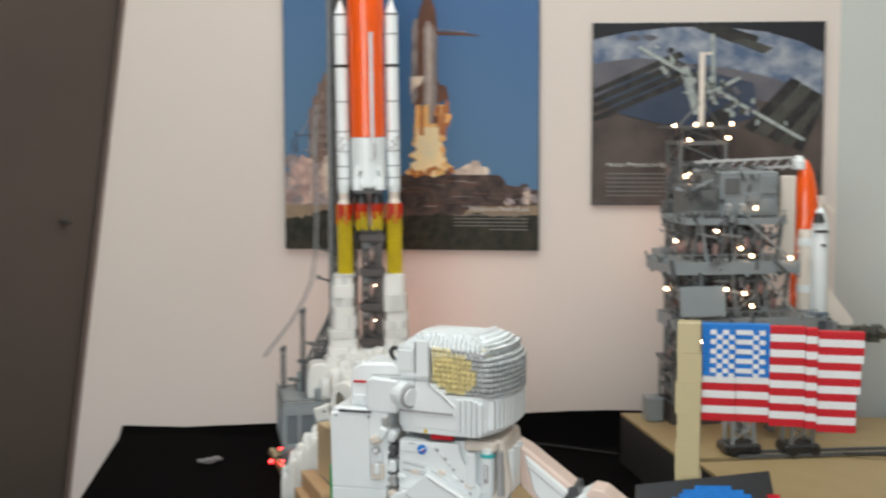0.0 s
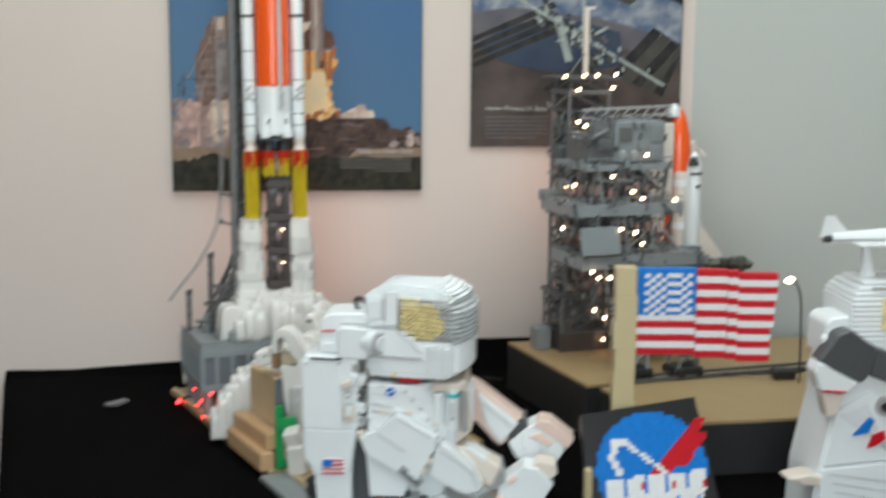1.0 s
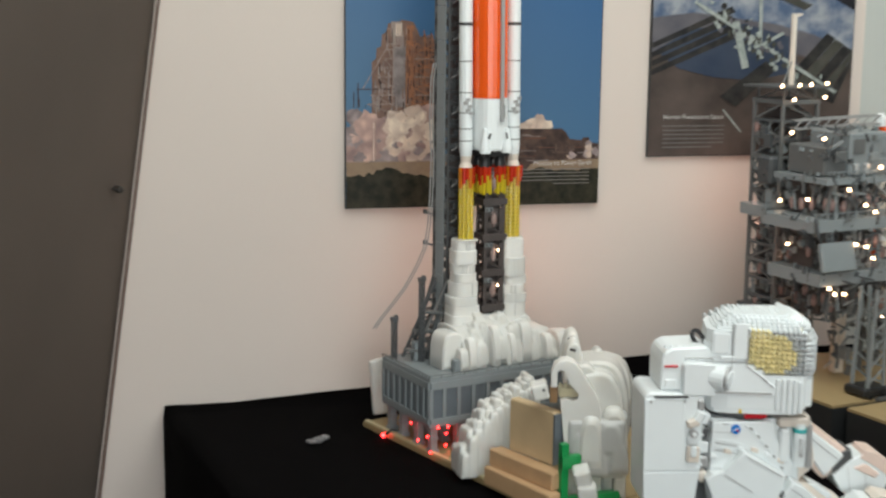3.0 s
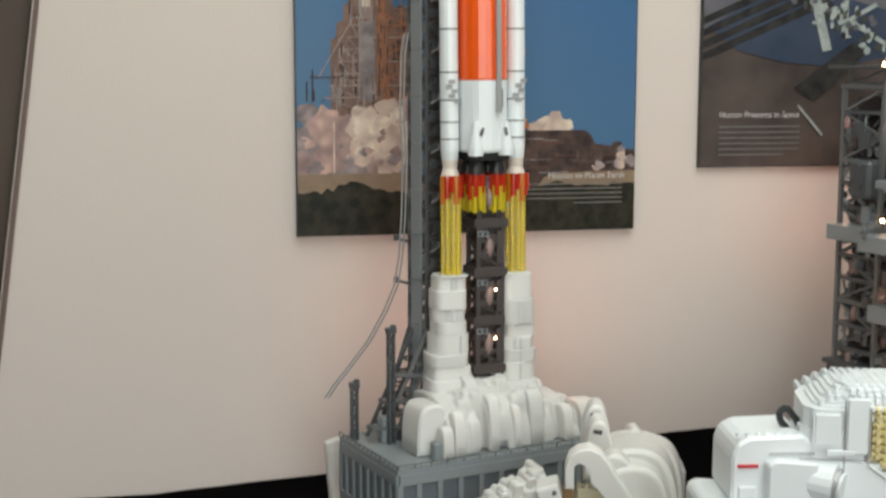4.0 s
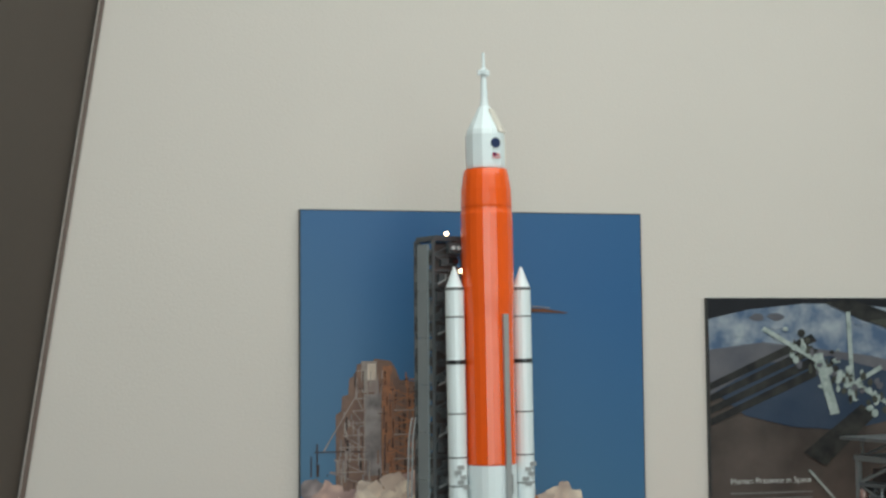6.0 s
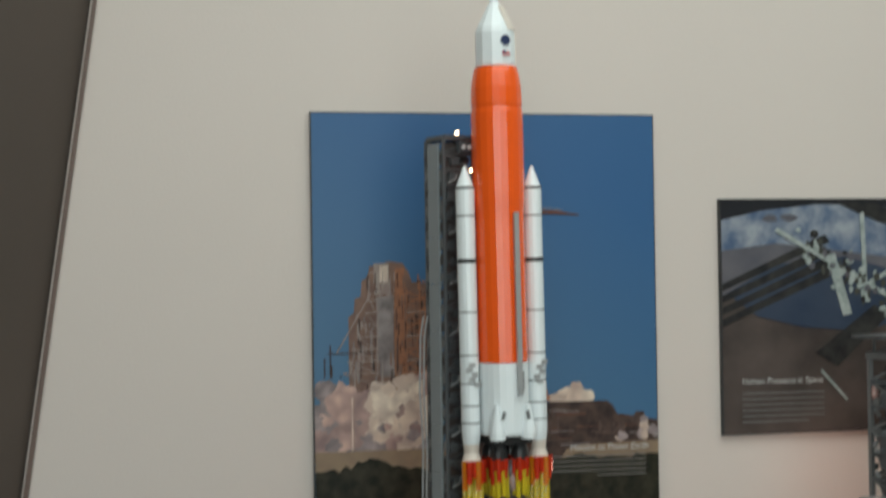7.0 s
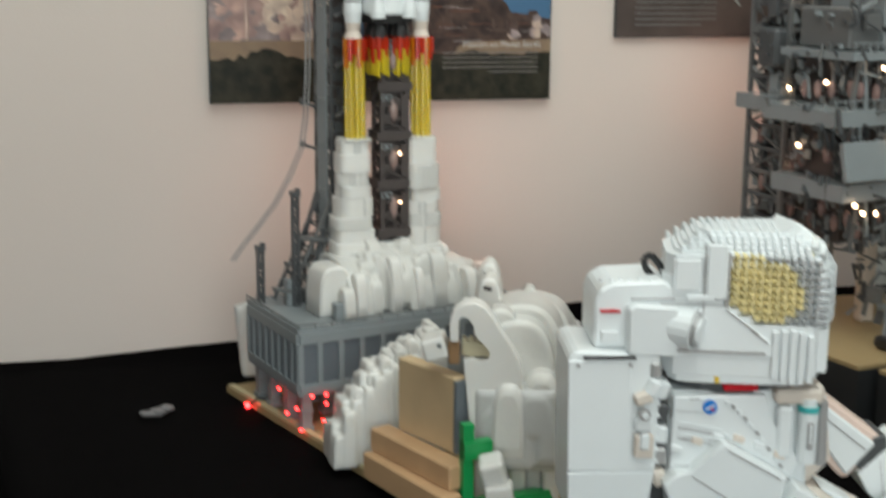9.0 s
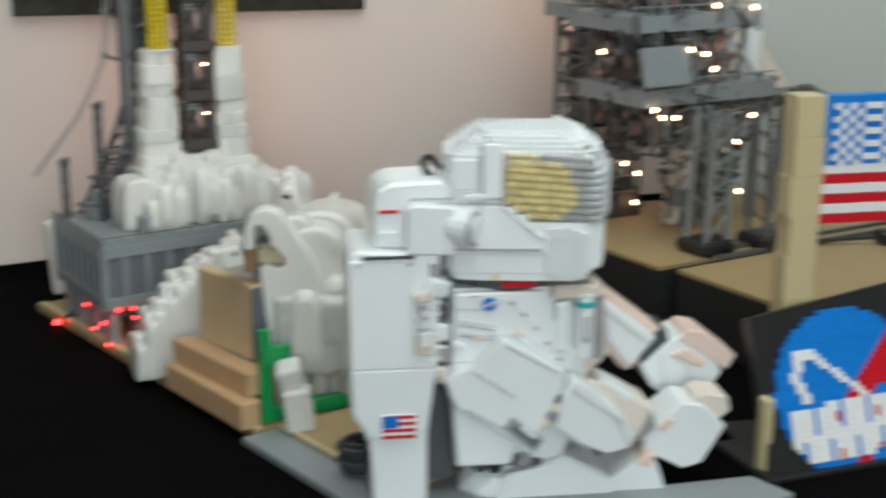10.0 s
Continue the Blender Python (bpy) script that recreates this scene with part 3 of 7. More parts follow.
    dull = mat("print_dull_ink", (0.20, 0.185, 0.17), 0.5, vary=0.03)
    text_part("title", "Mission to Planet Earth", 0.0150, (0.4366, -0.0172, V(0.862)), ink, p)
    for k in range(5):
        bm = BM()
        box(bm, (0.4865 + 0.042 * (k == 4), -0.0172, V(0.876 + 0.0125 * k)), (0.1716 - 0.084 * (k == 4), 0.0006, 0.0018))
        part("text_line", bm, dull, p)
    return p


def poster_station():
    w, h = 0.519, 0.415
    p = thing("poster", (0.718, -0.001, 1.301), 0, "dark poster of a space station above the earth", "poster")
    bm = BM()
    box(bm, (w / 2, -0.005, h / 2), (w, 0.010, h))
    part("panel", bm, BLACKBOARD, p)
    base = pmat("print_dusk_brown", (0.070, 0.055, 0.050), (0.11, 0.085, 0.075), 9)
    space = pmat("print_night", (0.018, 0.018, 0.022))
    cloud = pmat("print_clouds", (0.42, 0.45, 0.50), (0.085, 0.125, 0.21), 26)
    sea = pmat("print_sea_blue", (0.032, 0.052, 0.095), (0.05, 0.065, 0.10), 10)
    haze = pmat("print_haze", (0.11, 0.11, 0.135), (0.15, 0.14, 0.155), 12)
    truss = pmat("print_truss_white", (0.52, 0.56, 0.54), (0.26, 0.30, 0.28), 90)
    solar = pmat("print_solar_dark", (0.022, 0.022, 0.024), (0.045, 0.043, 0.04), 40)
    solar2 = pmat("print_solar_grey", (0.10, 0.098, 0.085), (0.06, 0.06, 0.052), 40)
    ms = [base, space, cloud, sea, haze, truss, solar, solar2]
    Y = [-0.0106 - 0.0004 * k for k in range(16)]
    bm = BM()

    def V(v):
        return h * (1 - v)

    def S(pts, k, mi):
        poly(bm, clip_poly([(u * w, V(v)) for u, v in pts], w, h), Y[k], mi)
    S(((0, 0), (0, 1), (1, 1), (1, 0)), 0, 0)
    S(((0, 0), (0, 0.10), (0.15, 0.06), (0.35, 0.03), (0.55, 0.03), (0.75, 0.06), (0.9, 0.12), (1, 0.18), (1, 0)), 1, 1)
    # earth: bright limb, hazy band, dark sea
    S([(0, 0.09), (0.15, 0.05), (0.35, 0.025), (0.55, 0.025), (0.75, 0.055), (0.9, 0.11), (1, 0.17), (1, 0.42), (0.8, 0.33), (0.6, 0.27), (0.4, 0.25), (0.2, 0.26), (0, 0.30)], 2, 2)
    S([(0, 0.22), (0.2, 0.19), (0.4, 0.22), (0.6, 0.25), (0.8, 0.31), (1, 0.40), (1, 0.50), (0.5, 0.36), (0, 0.42)], 3, 4)
    S([(0.02, 0.40), (0.2, 0.28), (0.45, 0.25), (0.7, 0.33), (0.72, 0.52), (0.5, 0.57), (0.3, 0.55), (0.13, 0.50)], 4, 3)
    for n in range(14):
        u, v = rnd.uniform(0.05, 0.95), rnd.uniform(0.07, 0.2)
        poly(bm, clip_poly(blob(u * w, V(v + 0.1 * max(0, u - 0.5)), 0.03 * w, 0.015 * h, 14, 0.6, n), w, h), Y[5], rnd.choice((2, 2, 4)))
    # solar wings in dark stripes
    for k in range(4):
        a = 0.05 * k
        S(((0.0, 0.36 + a), (0.38, 0.155 + a), (0.40, 0.185 + a), (0.0, 0.39 + a)), 6, 6)
    for k in range(5):
        a = 0.075 * k
        S(((0.66 + a * 0.7, 0.57 - a * 0.0 + a * 0.35), (0.86 + a * 0.6, 0.30 + a * 0.45), (0.905 + a * 0.6, 0.33 + a * 0.45), (0.70 + a * 0.7, 0.60 + a * 0.35)), 6, 6 if k % 2 == 0 else 7)
    S(((0.43, 0.02), (0.53, 0.0), (0.72, 0.08), (0.70, 0.14), (0.58, 0.10)), 6, 6)
    S(((0.60, 0.10), (0.66, 0.09), (0.78, 0.14), (0.74, 0.17)), 7, 7)
    S(((0.34, 0.66), (0.56, 0.46), (0.62, 0.50), (0.42, 0.72)), 6, 6)
    # truss and modules
    for a, b, t in (((0.20, 0.13), (0.92, 0.64), 0.018), ((0.40, 0.24), (0.46, 0.50), 0.035), ((0.52, 0.06), (0.53, 0.44), 0.016), ((0.55, 0.36), (0.64, 0.30), 0.018), ((0.358, 0.735), (0.453, 0.865), 0.009)):
        d = Vector((b[0] - a[0], b[1] - a[1])).normalized()
        q = Vector((-d.y, d.x)) * t / 2
        S(((a[0] + q.x, a[1] + q.y), (b[0] + q.x, b[1] + q.y), (b[0] - q.x, b[1] - q.y), (a[0] - q.x, a[1] - q.y)), 8, 5)
    for n in range(95):
        f = rnd.gauss(0.40, 0.15)
        u, v = 0.17 + 0.76 * f + rnd.gauss(0, 0.025), 0.11 + 0.54 * f + rnd.gauss(0, 0.045)
        poly(bm, clip_poly(blob(u * w, V(v), rnd.uniform(0.004, 0.015) * w, rnd.uniform(0.006, 0.022) * h, 8, 0.5, n + 7), w, h), Y[9 + n % 3], rnd.choice((5, 5, 5, 4, 7, 6)))
    part("print", bm, ms, p, "printed photograph")
    ink = mat("print_pale_ink", (0.55, 0.55, 0.53), 0.5, vary=0.03)
    faint = mat("print_faint_ink", (0.161, 0.155, 0.149), 0.5, vary=0.03)
    text_part("title", "Human Presence in Space", 0.0147, (0.034, -0.0172, V(0.785)), ink, p)
    for k in range(6):
        bm = BM()
        box(bm, (0.034 + (0.155 - 0.03 * (k == 5)) / 2, -0.0172, V(0.825 + 0.024 * k)), (0.155 - 0.03 * (k == 5), 0.0006, 0.0024))
        part("text_line", bm, faint, p)
    return p


poster_launch()
poster_station()

# ---- rocket launch model ----
RX, RY = 0.247, -0.318
RYAW = 8.0


def baseboard():
    o = thing("display_board", (0.003, -0.223, 0.7525), 21, "thin tan display board under the rocket launch model", "board")
    bm = BM()
    plan(bm, [(0, 0), (0.46, 0.0), (0.46, -0.655), (0.0, -0.655)], 0, 0.010)
    part("board", bm, SAND, o)
    bm = BM()
    box(bm, (0.006, -0.33, 0.0125), (0.010, 0.65, 0.004))
    part("rim_tile", bm, TAN, o)
    o = thing("grey_plate", (0.003, -0.223, 0.7525), 21, "flat grey building plate on the table beside the green plate", "plate")
    bm = BM()
    plan(bm, [(-0.018, -0.658), (0.22, -0.658), (0.22, -1.02), (0.281, -1.063), (0.385, -1.111), (0.385, -1.17), (-0.020, -1.17)], 0, 0.008)
    part("plate", bm, GREY, o)
    bm = BM()
    plan(bm, [(0.035, -0.668), (0.215, -0.668), (0.215, -0.90), (0.035, -0.90)], 0.0085, 0.014)
    part("top_tile", bm, SAND, o)
    bm = BM()
    bar(bm, (0.034, -0.664, 0.0125), (0.034, -0.90, 0.0125), 0.005)
    part("edge_strip", bm, TAN, o)


baseboard()


def platform():
    o = thing("launch_platform", (RX - 0.006, RY - 0.004, 0.7625), 16, "grey brick-built launch platform model on stubby legs with red lights", "model platform")
    W, D, Z0, Z1 = 0.37, 0.205, 0.062, 0.148
    bm = BM()
    rbox(bm, (0, 0, (Z0 + Z1) / 2), (W - 0.008, D - 0.008, Z1 - Z0), 0.004)
    deck = part("deck_body", bm, DGREY, o)
    bm = BM()
    box(bm, (0, 0, Z1 + 0.004), (W, D, 0.008))
    box(bm, (0, 0, Z0 - 0.003), (W, D, 0.006))
    part("deck_plate", bm, GREY, o)
    # narrow proud ribs with recessed panels between them, under a plain rim
    for side in range(4):
        long = side in (0, 2)
        n, L, off = (11, W, D) if long else (8, D, W)
        q = (-off / 2 if side < 2 else off / 2)
        inward = 1 if side < 2 else -1

        def face(a, v, wide, deep, z0, z1, name, m):
            bm = BM()
            c = (a, q + inward * v, (z0 + z1) / 2) if long else (q + inward * v, a, (z0 + z1) / 2)
            box(bm, c, (wide, deep, z1 - z0) if long else (deep, wide, z1 - z0))
            part(name, bm, m, deck)
        for i in range(n):
            face(-L / 2 + (i + 0.5) * L / n, 0.0035, L / n * 0.80, 0.004, Z0 + 0.010, Z1 - 0.014, "side_panel", SLATE)
        for i in range(n + 1):
            face(max(-L / 2 + 0.004, min(L / 2 - 0.004, -L / 2 + i * L / n)), 0.0020, L / n * 0.20 + 0.001, 0.007, Z0 + 0.010, Z1 - 0.014, "rib", GREY)
        face(0, 0.0012, L - 0.006, 0.006, Z1 - 0.015, Z1 - 0.0002, "rim", GREY)
        face(0, 0.0012, L - 0.006, 0.006, Z0 + 0.0002, Z0 + 0.011, "rim", GREY)
    bm = BM()
    for i in range(45):
        for q in (-D / 2 + 0.004, D / 2 - 0.004):
            rod(bm, (-W / 2 + 0.006 + i * (W - 0.012) / 44, q, Z1 + 0.008), (-W / 2 + 0.006 + i * (W - 0.012) / 44, q, Z1 + 0.0097), 0.0024, seg=8)
    for i in range(24):
        for q in (-W / 2 + 0.004, W / 2 - 0.004):
            rod(bm, (q, -D / 2 + 0.008 + i * (D - 0.016) / 23, Z1 + 0.008), (q, -D / 2 + 0.008 + i * (D - 0.016) / 23, Z1 + 0.0097), 0.0024, seg=8)
    part("studs", bm, GREY, o, kind="stuff")
    for x in (-W / 2 + 0.016, -W / 2 + 0.075, -0.03, 0.05, W / 2 - 0.075, W / 2 - 0.016):
        for y in (-D / 2 + 0.015, -0.03, 0.035, D / 2 - 0.015):
            bm = BM()
            box(bm, (x, y, 0.031), (0.0145, 0.0145, 0.062))
            box(bm, (x, y, 0.004), (0.020, 0.020, 0.008))
            box(bm, (x, y, 0.030), (0.0175, 0.0175, 0.006))
            part("leg", bm, GREY, o)
    # railing
    bm = BM()
    for a, b in (((-W / 2, -D / 2), (W / 2, -D / 2)), ((-W / 2, -D / 2), (-W / 2, D / 2)), ((W / 2, -D / 2), (W / 2, D / 2))):
        bar(bm, (*a, Z1 + 0.0145), (*b, Z1 + 0.0145), 0.0015)
        for k in range(15):
            p = Vector(a).lerp(Vector(b), k / 14)
            bar(bm, (p.x, p.y, Z1 + 0.008), (p.x, p.y, Z1 + 0.0145), 0.0012)
    part("railing", bm, MGREY, o)
    # small lattice masts on the deck
    for x, y, top in ((-W / 2 + 0.012, D / 2 - 0.03, 0.245), (-W / 2 + 0.052, D / 2 - 0.075, 0.333)):
        bm = BM()
        lattice(bm, (x, y), 0.008, 0.008, Z1 + 0.008, top - 0.008, int((top - Z1) / 0.013), 0.0022)
        box(bm, (x, y, top - 0.004), (0.013, 0.013, 0.008))
        box(bm, (x + 0.004, y, top + 0.002), (0.006, 0.008, 0.004))
        part("mast", bm, DGREY, o)
    # square boxes and a drum on the deck
    for bx, by, bz, bs in ((-W / 2 + 0.075, -D / 2 + 0.025, 0.021, (0.016, 0.016, 0.026)), (-W / 2 + 0.05, D / 2 - 0.06, 0.028, (0.02, 0.02, 0.04))):
        bm = BM()
        rbox(bm, (bx, by, Z1 + bz), bs, 0.002)
        part("deck_box", bm, GREY, o)
    for x, y, z in ((-0.143, -0.1045, 0.054), (-0.148, -0.1045, 0.016), (-0.126, -0.1045, 0.008), (-0.165, -0.1045, 0.055), (-0.183, -0.1030, 0.006), (-0.187, -0.0985, 0.038), (-0.187, -0.060, 0.020), (-0.187, -0.030, 0.048), (-0.100, -0.1045, 0.040), (-0.062, -0.1045, 0.012), (-0.130, -0.075, 0.030), (-0.160, -0.020, 0.030)):
        bm = BM()
        ball(bm, (x, y, z), 0.0024, 2)
        part("red_light", bm, REDLED, o, "glowing red light")
    return o


platform()
# loose lamp on its lead at the board's edge
ld = thing("lead_lamp", (0.033, -0.315, 0.7545), 0, "black lead with a small glowing red lamp on the cloth", "lamp")
bm = BM()
pts = [(0, 0, 0.006), (0.012, -0.004, 0.016), (0.03, -0.006, 0.014), (0.05, 0.01, 0.014)]
for a, b in zip(pts, pts[1:]):
    rod(bm, a, b, 0.0022, seg=8)
part("lead", bm, BLACK, ld)
bm = BM()
ball(bm, (-0.004, 0, 0.0045), 0.0045, 2)
part("bulb", bm, REDLED, ld, "glowing red bulb")


def tower():
    """Umbilical tower behind the rocket."""
    z0 = 0.9188
    o = thing("launch_tower", (0.182, -0.262, z0), 20, "tall grey lattice launch tower model beside the rocket", "model tower")
    H = 1.795 - z0
    w = 0.050
    bm = BM()
    lattice(bm, (0, 0), w, w, 0.10, H - 0.004, 34, 0.0042)
    for k in range(34):
        z = 0.10 + k * (H - 0.11) / 34
        box(bm, (0, 0, z), (w - 0.006, w - 0.006, 0.003))
    part("lattice_frame", bm, DGREY, o)
    for k in range(11):
        z = 0.10 + k * (H - 0.11) / 11
        bm = BM()
        box(bm, (-w / 2 - 0.002, 0.0, z + (H - 0.11) / 22), (0.004, 0.029, (H - 0.11) / 11 - 0.0008))
        part("plain_panel", bm, GREY, o)
    bm = BM()
    box(bm, (0, -w / 2 + 0.008, 0.10 + (H - 0.11) / 2), (w - 0.010, 0.004, H - 0.11))
    part("inner_wall", bm, CORE, o)
    for k in range(30):
        z = 0.11 + k * (H - 0.13) / 30
        bm = BM()
        box(bm, (-w / 2 + 0.012 + 0.004 * (k % 3), -w / 2 + 0.003, z + 0.008), (0.012, 0.007, 0.014 - 0.003 * (k % 2)))
        part("service_panel", bm, DGREY, o)
        bm = BM()
        box(bm, (w / 2 - 0.012, -w / 2 + 0.002, z + 0.010), (0.013, 0.006, 0.009))
        part("service_panel", bm, BLACK if k % 2 else DGREY, o)
        if k % 3 == 1:
            bm = BM()
            bar(bm, (-w / 2 + 0.006, -w / 2 - 0.003, z), (-w / 2 + 0.020, -w / 2 - 0.003, z + 0.006), 0.0022)
            bar(bm, (-w / 2 + 0.020, -w / 2 - 0.003, z + 0.006), (-w / 2 + 0.020, -w / 2 - 0.003, z + 0.014), 0.0022)
            part("swing_bracket", bm, SILVER, o)
        for y in (-0.021, 0.021):
            bm = BM()
            box(bm, (-w / 2 - 0.001, y, z + 0.011), (0.004, 0.006, 0.013))
            part("edge_slot", bm, BLACK if k % 2 else MGREY, o)
    bm = BM()
    box(bm, (0.004, 0, H - 0.001), (w + 0.004, w + 0.004, 0.006))
    box(bm, (0.013, -w / 2 - 0.002, H - 0.016), (0.028, 0.008, 0.016))
    part("roof_box", bm, DGREY, o)
    for x in (0.006, 0.016):
        bm = BM()
        rod(bm, (x, -w / 2 - 0.006, H - 0.016), (x, -w / 2 - 0.0085, H - 0.016), 0.0032, seg=10)
        part("round_port", bm, WHITE, o)
    for p in ((0.002, -0.02, H + 0.006), (0.022, -0.028, H - 0.05)):
        bm = BM()
        ball(bm, p, 0.0030, 2)
        part("lamp", bm, LAMP, o, "small glowing bulb")
    # splayed foot of struts
    bm = BM()
    for sx in (-1, 1):
        for sy in (-1, 1):
            bar(bm, (sx * w / 2, sy * w / 2, 0.16), (sx * w * 0.55 - 0.050 * (sx < 0), sy * w * 0.62, 0.0), 0.006)
            bar(bm, (sx * w / 2, sy * w / 2, 0.10), (sx * w * 0.5 - 0.034 * (sx < 0), sy * w * 0.6, 0.0), 0.0045)
    for z, a in ((0.03, 0.058), (0.06, 0.050), (0.09, 0.042)):
        box(bm, (-0.018, 0, z), (a + 0.02, 0.05, 0.004))
        bar(bm, (-0.045, -0.028, z), (0.02, -0.03, z + 0.025), 0.003)
    box(bm, (-0.022, -0.028, 0.045), (0.02, 0.004, 0.09), (0, 16, 0))
    part("foot_frame", bm, DGREY, o)
    # leaning lattice braces down to the deck's corner
    for y in (-0.030, 0.010):
        bm = BM()
        head, foot = Vector((-w / 2, y, 0.165)), Vector((-0.108, y + 0.004, 0.0))
        for d in (0.0, 0.024):
            bar(bm, head + Vector((d, 0, -0.02 * d)), foot + Vector((d, 0, 0)), 0.0048)
        for k in range(8):
            p, q = head.lerp(foot, 0.06 + 0.115 * k), head.lerp(foot, 0.12 + 0.115 * k)
            bar(bm, p, q + Vector((0.024, 0, 0)), 0.0032)
            bar(bm, p + Vector((0.024, 0, 0)), p, 0.0032)
        part("leaning_brace", bm, MGREY if y < -0.01 else DGREY, o)
    for k in range(3):
        bm = BM()
        rbox(bm, (-0.060 - 0.020 * k, -0.026, 0.098 - 0.038 * k), (0.052, 0.018, 0.006), 0.001, (0, 8, 0))
        part("catwalk", bm, MGREY, o)
    # short arms towards the hose
    for z in (0.228, 0.293):
        bm = BM()
        bar(bm, (-w / 2, 0.022, z), (-w / 2 - 0.026, 0.020, z + 0.009), 0.0042)
        box(bm, (-w / 2 - 0.026, 0.020, z + 0.010), (0.006, 0.008, 0.009))
        part("arm", bm, DGREY, o)
    return o


tower()
# pale hose from the tower down to the deck's edge
cu = bpy.data.curves.new("hose", "CURVE")
cu.dimensions, cu.bevel_depth, cu.bevel_resolution = "3D", 0.0014, 2
for dx, dy in ((0, 0), (0.006, 0.002)):
    sp = cu.splines.new("POLY")
    q = [(0.133, 1.53), (0.128, 1.50), (0.126, 1.42), (0.130, 1.34), (0.128, 1.26), (0.124, 1.20), (0.117, 1.155), (0.100, 1.115), (0.075, 1.07), (0.048, 1.035), (0.022, 1.003), (0.010, 0.985)]
    sp.points.add(len(q) - 1)
    for n, (x, z) in enumerate(q):
        sp.points[n].co = (x + dx, -0.30 + dy, z, 1)
hose_me = bpy.data.objects.new("hose_tmp", cu)
scene.collection.objects.link(hose_me)
me = bpy.data.meshes.new_from_object(hose_me.evaluated_get(bpy.context.evaluated_depsgraph_get()))
bpy.data.objects.remove(hose_me)
me.materials.clear()
me.materials.append(CABLE)
tagged(new("hose", me), "thin pale grey hose hanging from the launch tower", "hose")


def rocket():
    o = thing("rocket_model", (RX + 0.006, RY, 0.965), RYAW, "orange and white brick-built rocket model lifting off", "rocket model")
    o.matrix_world = pose(RX + 0.006, RY, 0.965, 0, -0.7, RYAW)  # it leans a little
    Z = 0.965

    def z(v):
        return (v if v < 1.462 else 1.462 + (v - 1.462) * 0.976) - Z
    bm = BM()
    lathe(bm, [(0.0355, z(1.462)), (0.0364, z(1.463)), (0.0364, z(1.68)), (0.0376, z(1.700)), (0.0384, z(1.715)), (0.0384, z(1.835)), (0.0372, z(1.840)), (0.0372, z(1.844)), (0.0380, z(1.847)), (0.0372, z(1.872)), (0.0340, z(1.894)), (0.0315, z(1.903))], seg=24)
    part("core_stage", bm, ORANGE, o, "glossy orange core stage", smooth=False)
    bm = BM()
    bar(bm, (0.010, -0.0395, z(1.415)), (0.010, -0.0395, z(1.684)), 0.0072, h=0.006)
    part("conduit", bm, SILVER, o, "long silver grey conduit")
    bm = BM()
    lathe(bm, [(0.035, z(1.356)), (0.0368, z(1.360)), (0.0368, z(1.4615))], seg=24)
    part("engine_section", bm, WHITE, o)
    for n, x in enumerate((-0.024, 0.024)):
        bm = BM()
        lathe(bm, [(0.0115, z(1.352)), (0.0115, z(1.362)), (0.0035, z(1.402))], (x, -0.0320), 12)
        part("engine_fairing", bm, WHITE, o)
    for x in (-0.017, 0.021):
        bm = BM()
        box(bm, (x, -0.0395, z(1.387)), (0.004, 0.003, 0.012), (0, 20 if x < 0 else -10, 0))
        part("dark_fitting", bm, MGREY, o)
    for x, zz, sx, sz in ((0.012, 1.435, 0.008, 0.028),):
        bm = BM()
        box(bm, (x, -0.0394, z(zz)), (sx, 0.003, sz))
        part("dark_fitting", bm, MGREY, o)
    # capsule and escape tower
    bm = BM()
    lathe(bm, [(0.0285, z(1.9045)), (0.0292, z(1.910)), (0.0292, z(1.955)), (0.0272, z(1.963)), (0.0085, z(2.000))], seg=12)
    part("capsule", bm, WHITE, o)
    bm = BM()
    for k, a in enumerate((-60, -35, -10)):
        c, s = math.cos(radians(a)), math.sin(radians(a))
        bar(bm, (0.0290 * c, 0.0290 * s, z(1.958)), (0.0120 * c, 0.0120 * s, z(1.995)), 0.009, h=0.003)
    box(bm, (0.0290 * math.cos(radians(-15)), 0.0290 * math.sin(radians(-15)), z(1.933)), (0.002, 0.013, 0.044), (0, 0, -15))
    part("cream_panel", bm, CREAM, o)
    bm = BM()
    lathe(bm, [(0.0072, z(1.999)), (0.0055, z(2.012)), (0.0042, z(2.045)), (0.0068, z(2.050)), (0.0068, z(2.055)), (0.0030, z(2.060)), (0.0022, z(2.083))], seg=10)
    for a in range(4):
        box(bm, (0.007 * math.cos(a * 1.571), 0.007 * math.sin(a * 1.571), z(2.052)), (0.004, 0.003, 0.008), (0, 0, a * 90))
    part("escape_tower", bm, WHITE, o)
    bm = BM()
    a = radians(-80)
    rod(bm, (0.0280 * math.cos(a), 0.0280 * math.sin(a), z(1.941)), (0.0302 * math.cos(a), 0.0302 * math.sin(a), z(1.941)), 0.0075, seg=20)
    part("badge", bm, mat("badge_navy", (0.03, 0.045, 0.11), 0.3), o)
    bm = BM()
    box(bm, (0.0297 * math.cos(a), 0.0297 * math.sin(a), z(1.9215)), (0.0012, 0.0125, 0.0085), (0, 0, -80))
    for k in range(3):
        box(bm, (0.0301 * math.cos(a), 0.0301 * math.sin(a), z(1.9185 + 0.0027 * k)), (0.0012, 0.0125, 0.0013), (0, 0, -80), 1)
    a2 = a - 0.11
    box(bm, (0.0303 * math.cos(a2), 0.0303 * math.sin(a2), z(1.9235)), (0.0012, 0.0055, 0.0048), (0, 0, -86), 2)
    part("flag_sticker", bm, [WHITE, RED, mat("sticker_navy", (0.02, 0.03, 0.10), 0.3)], o)
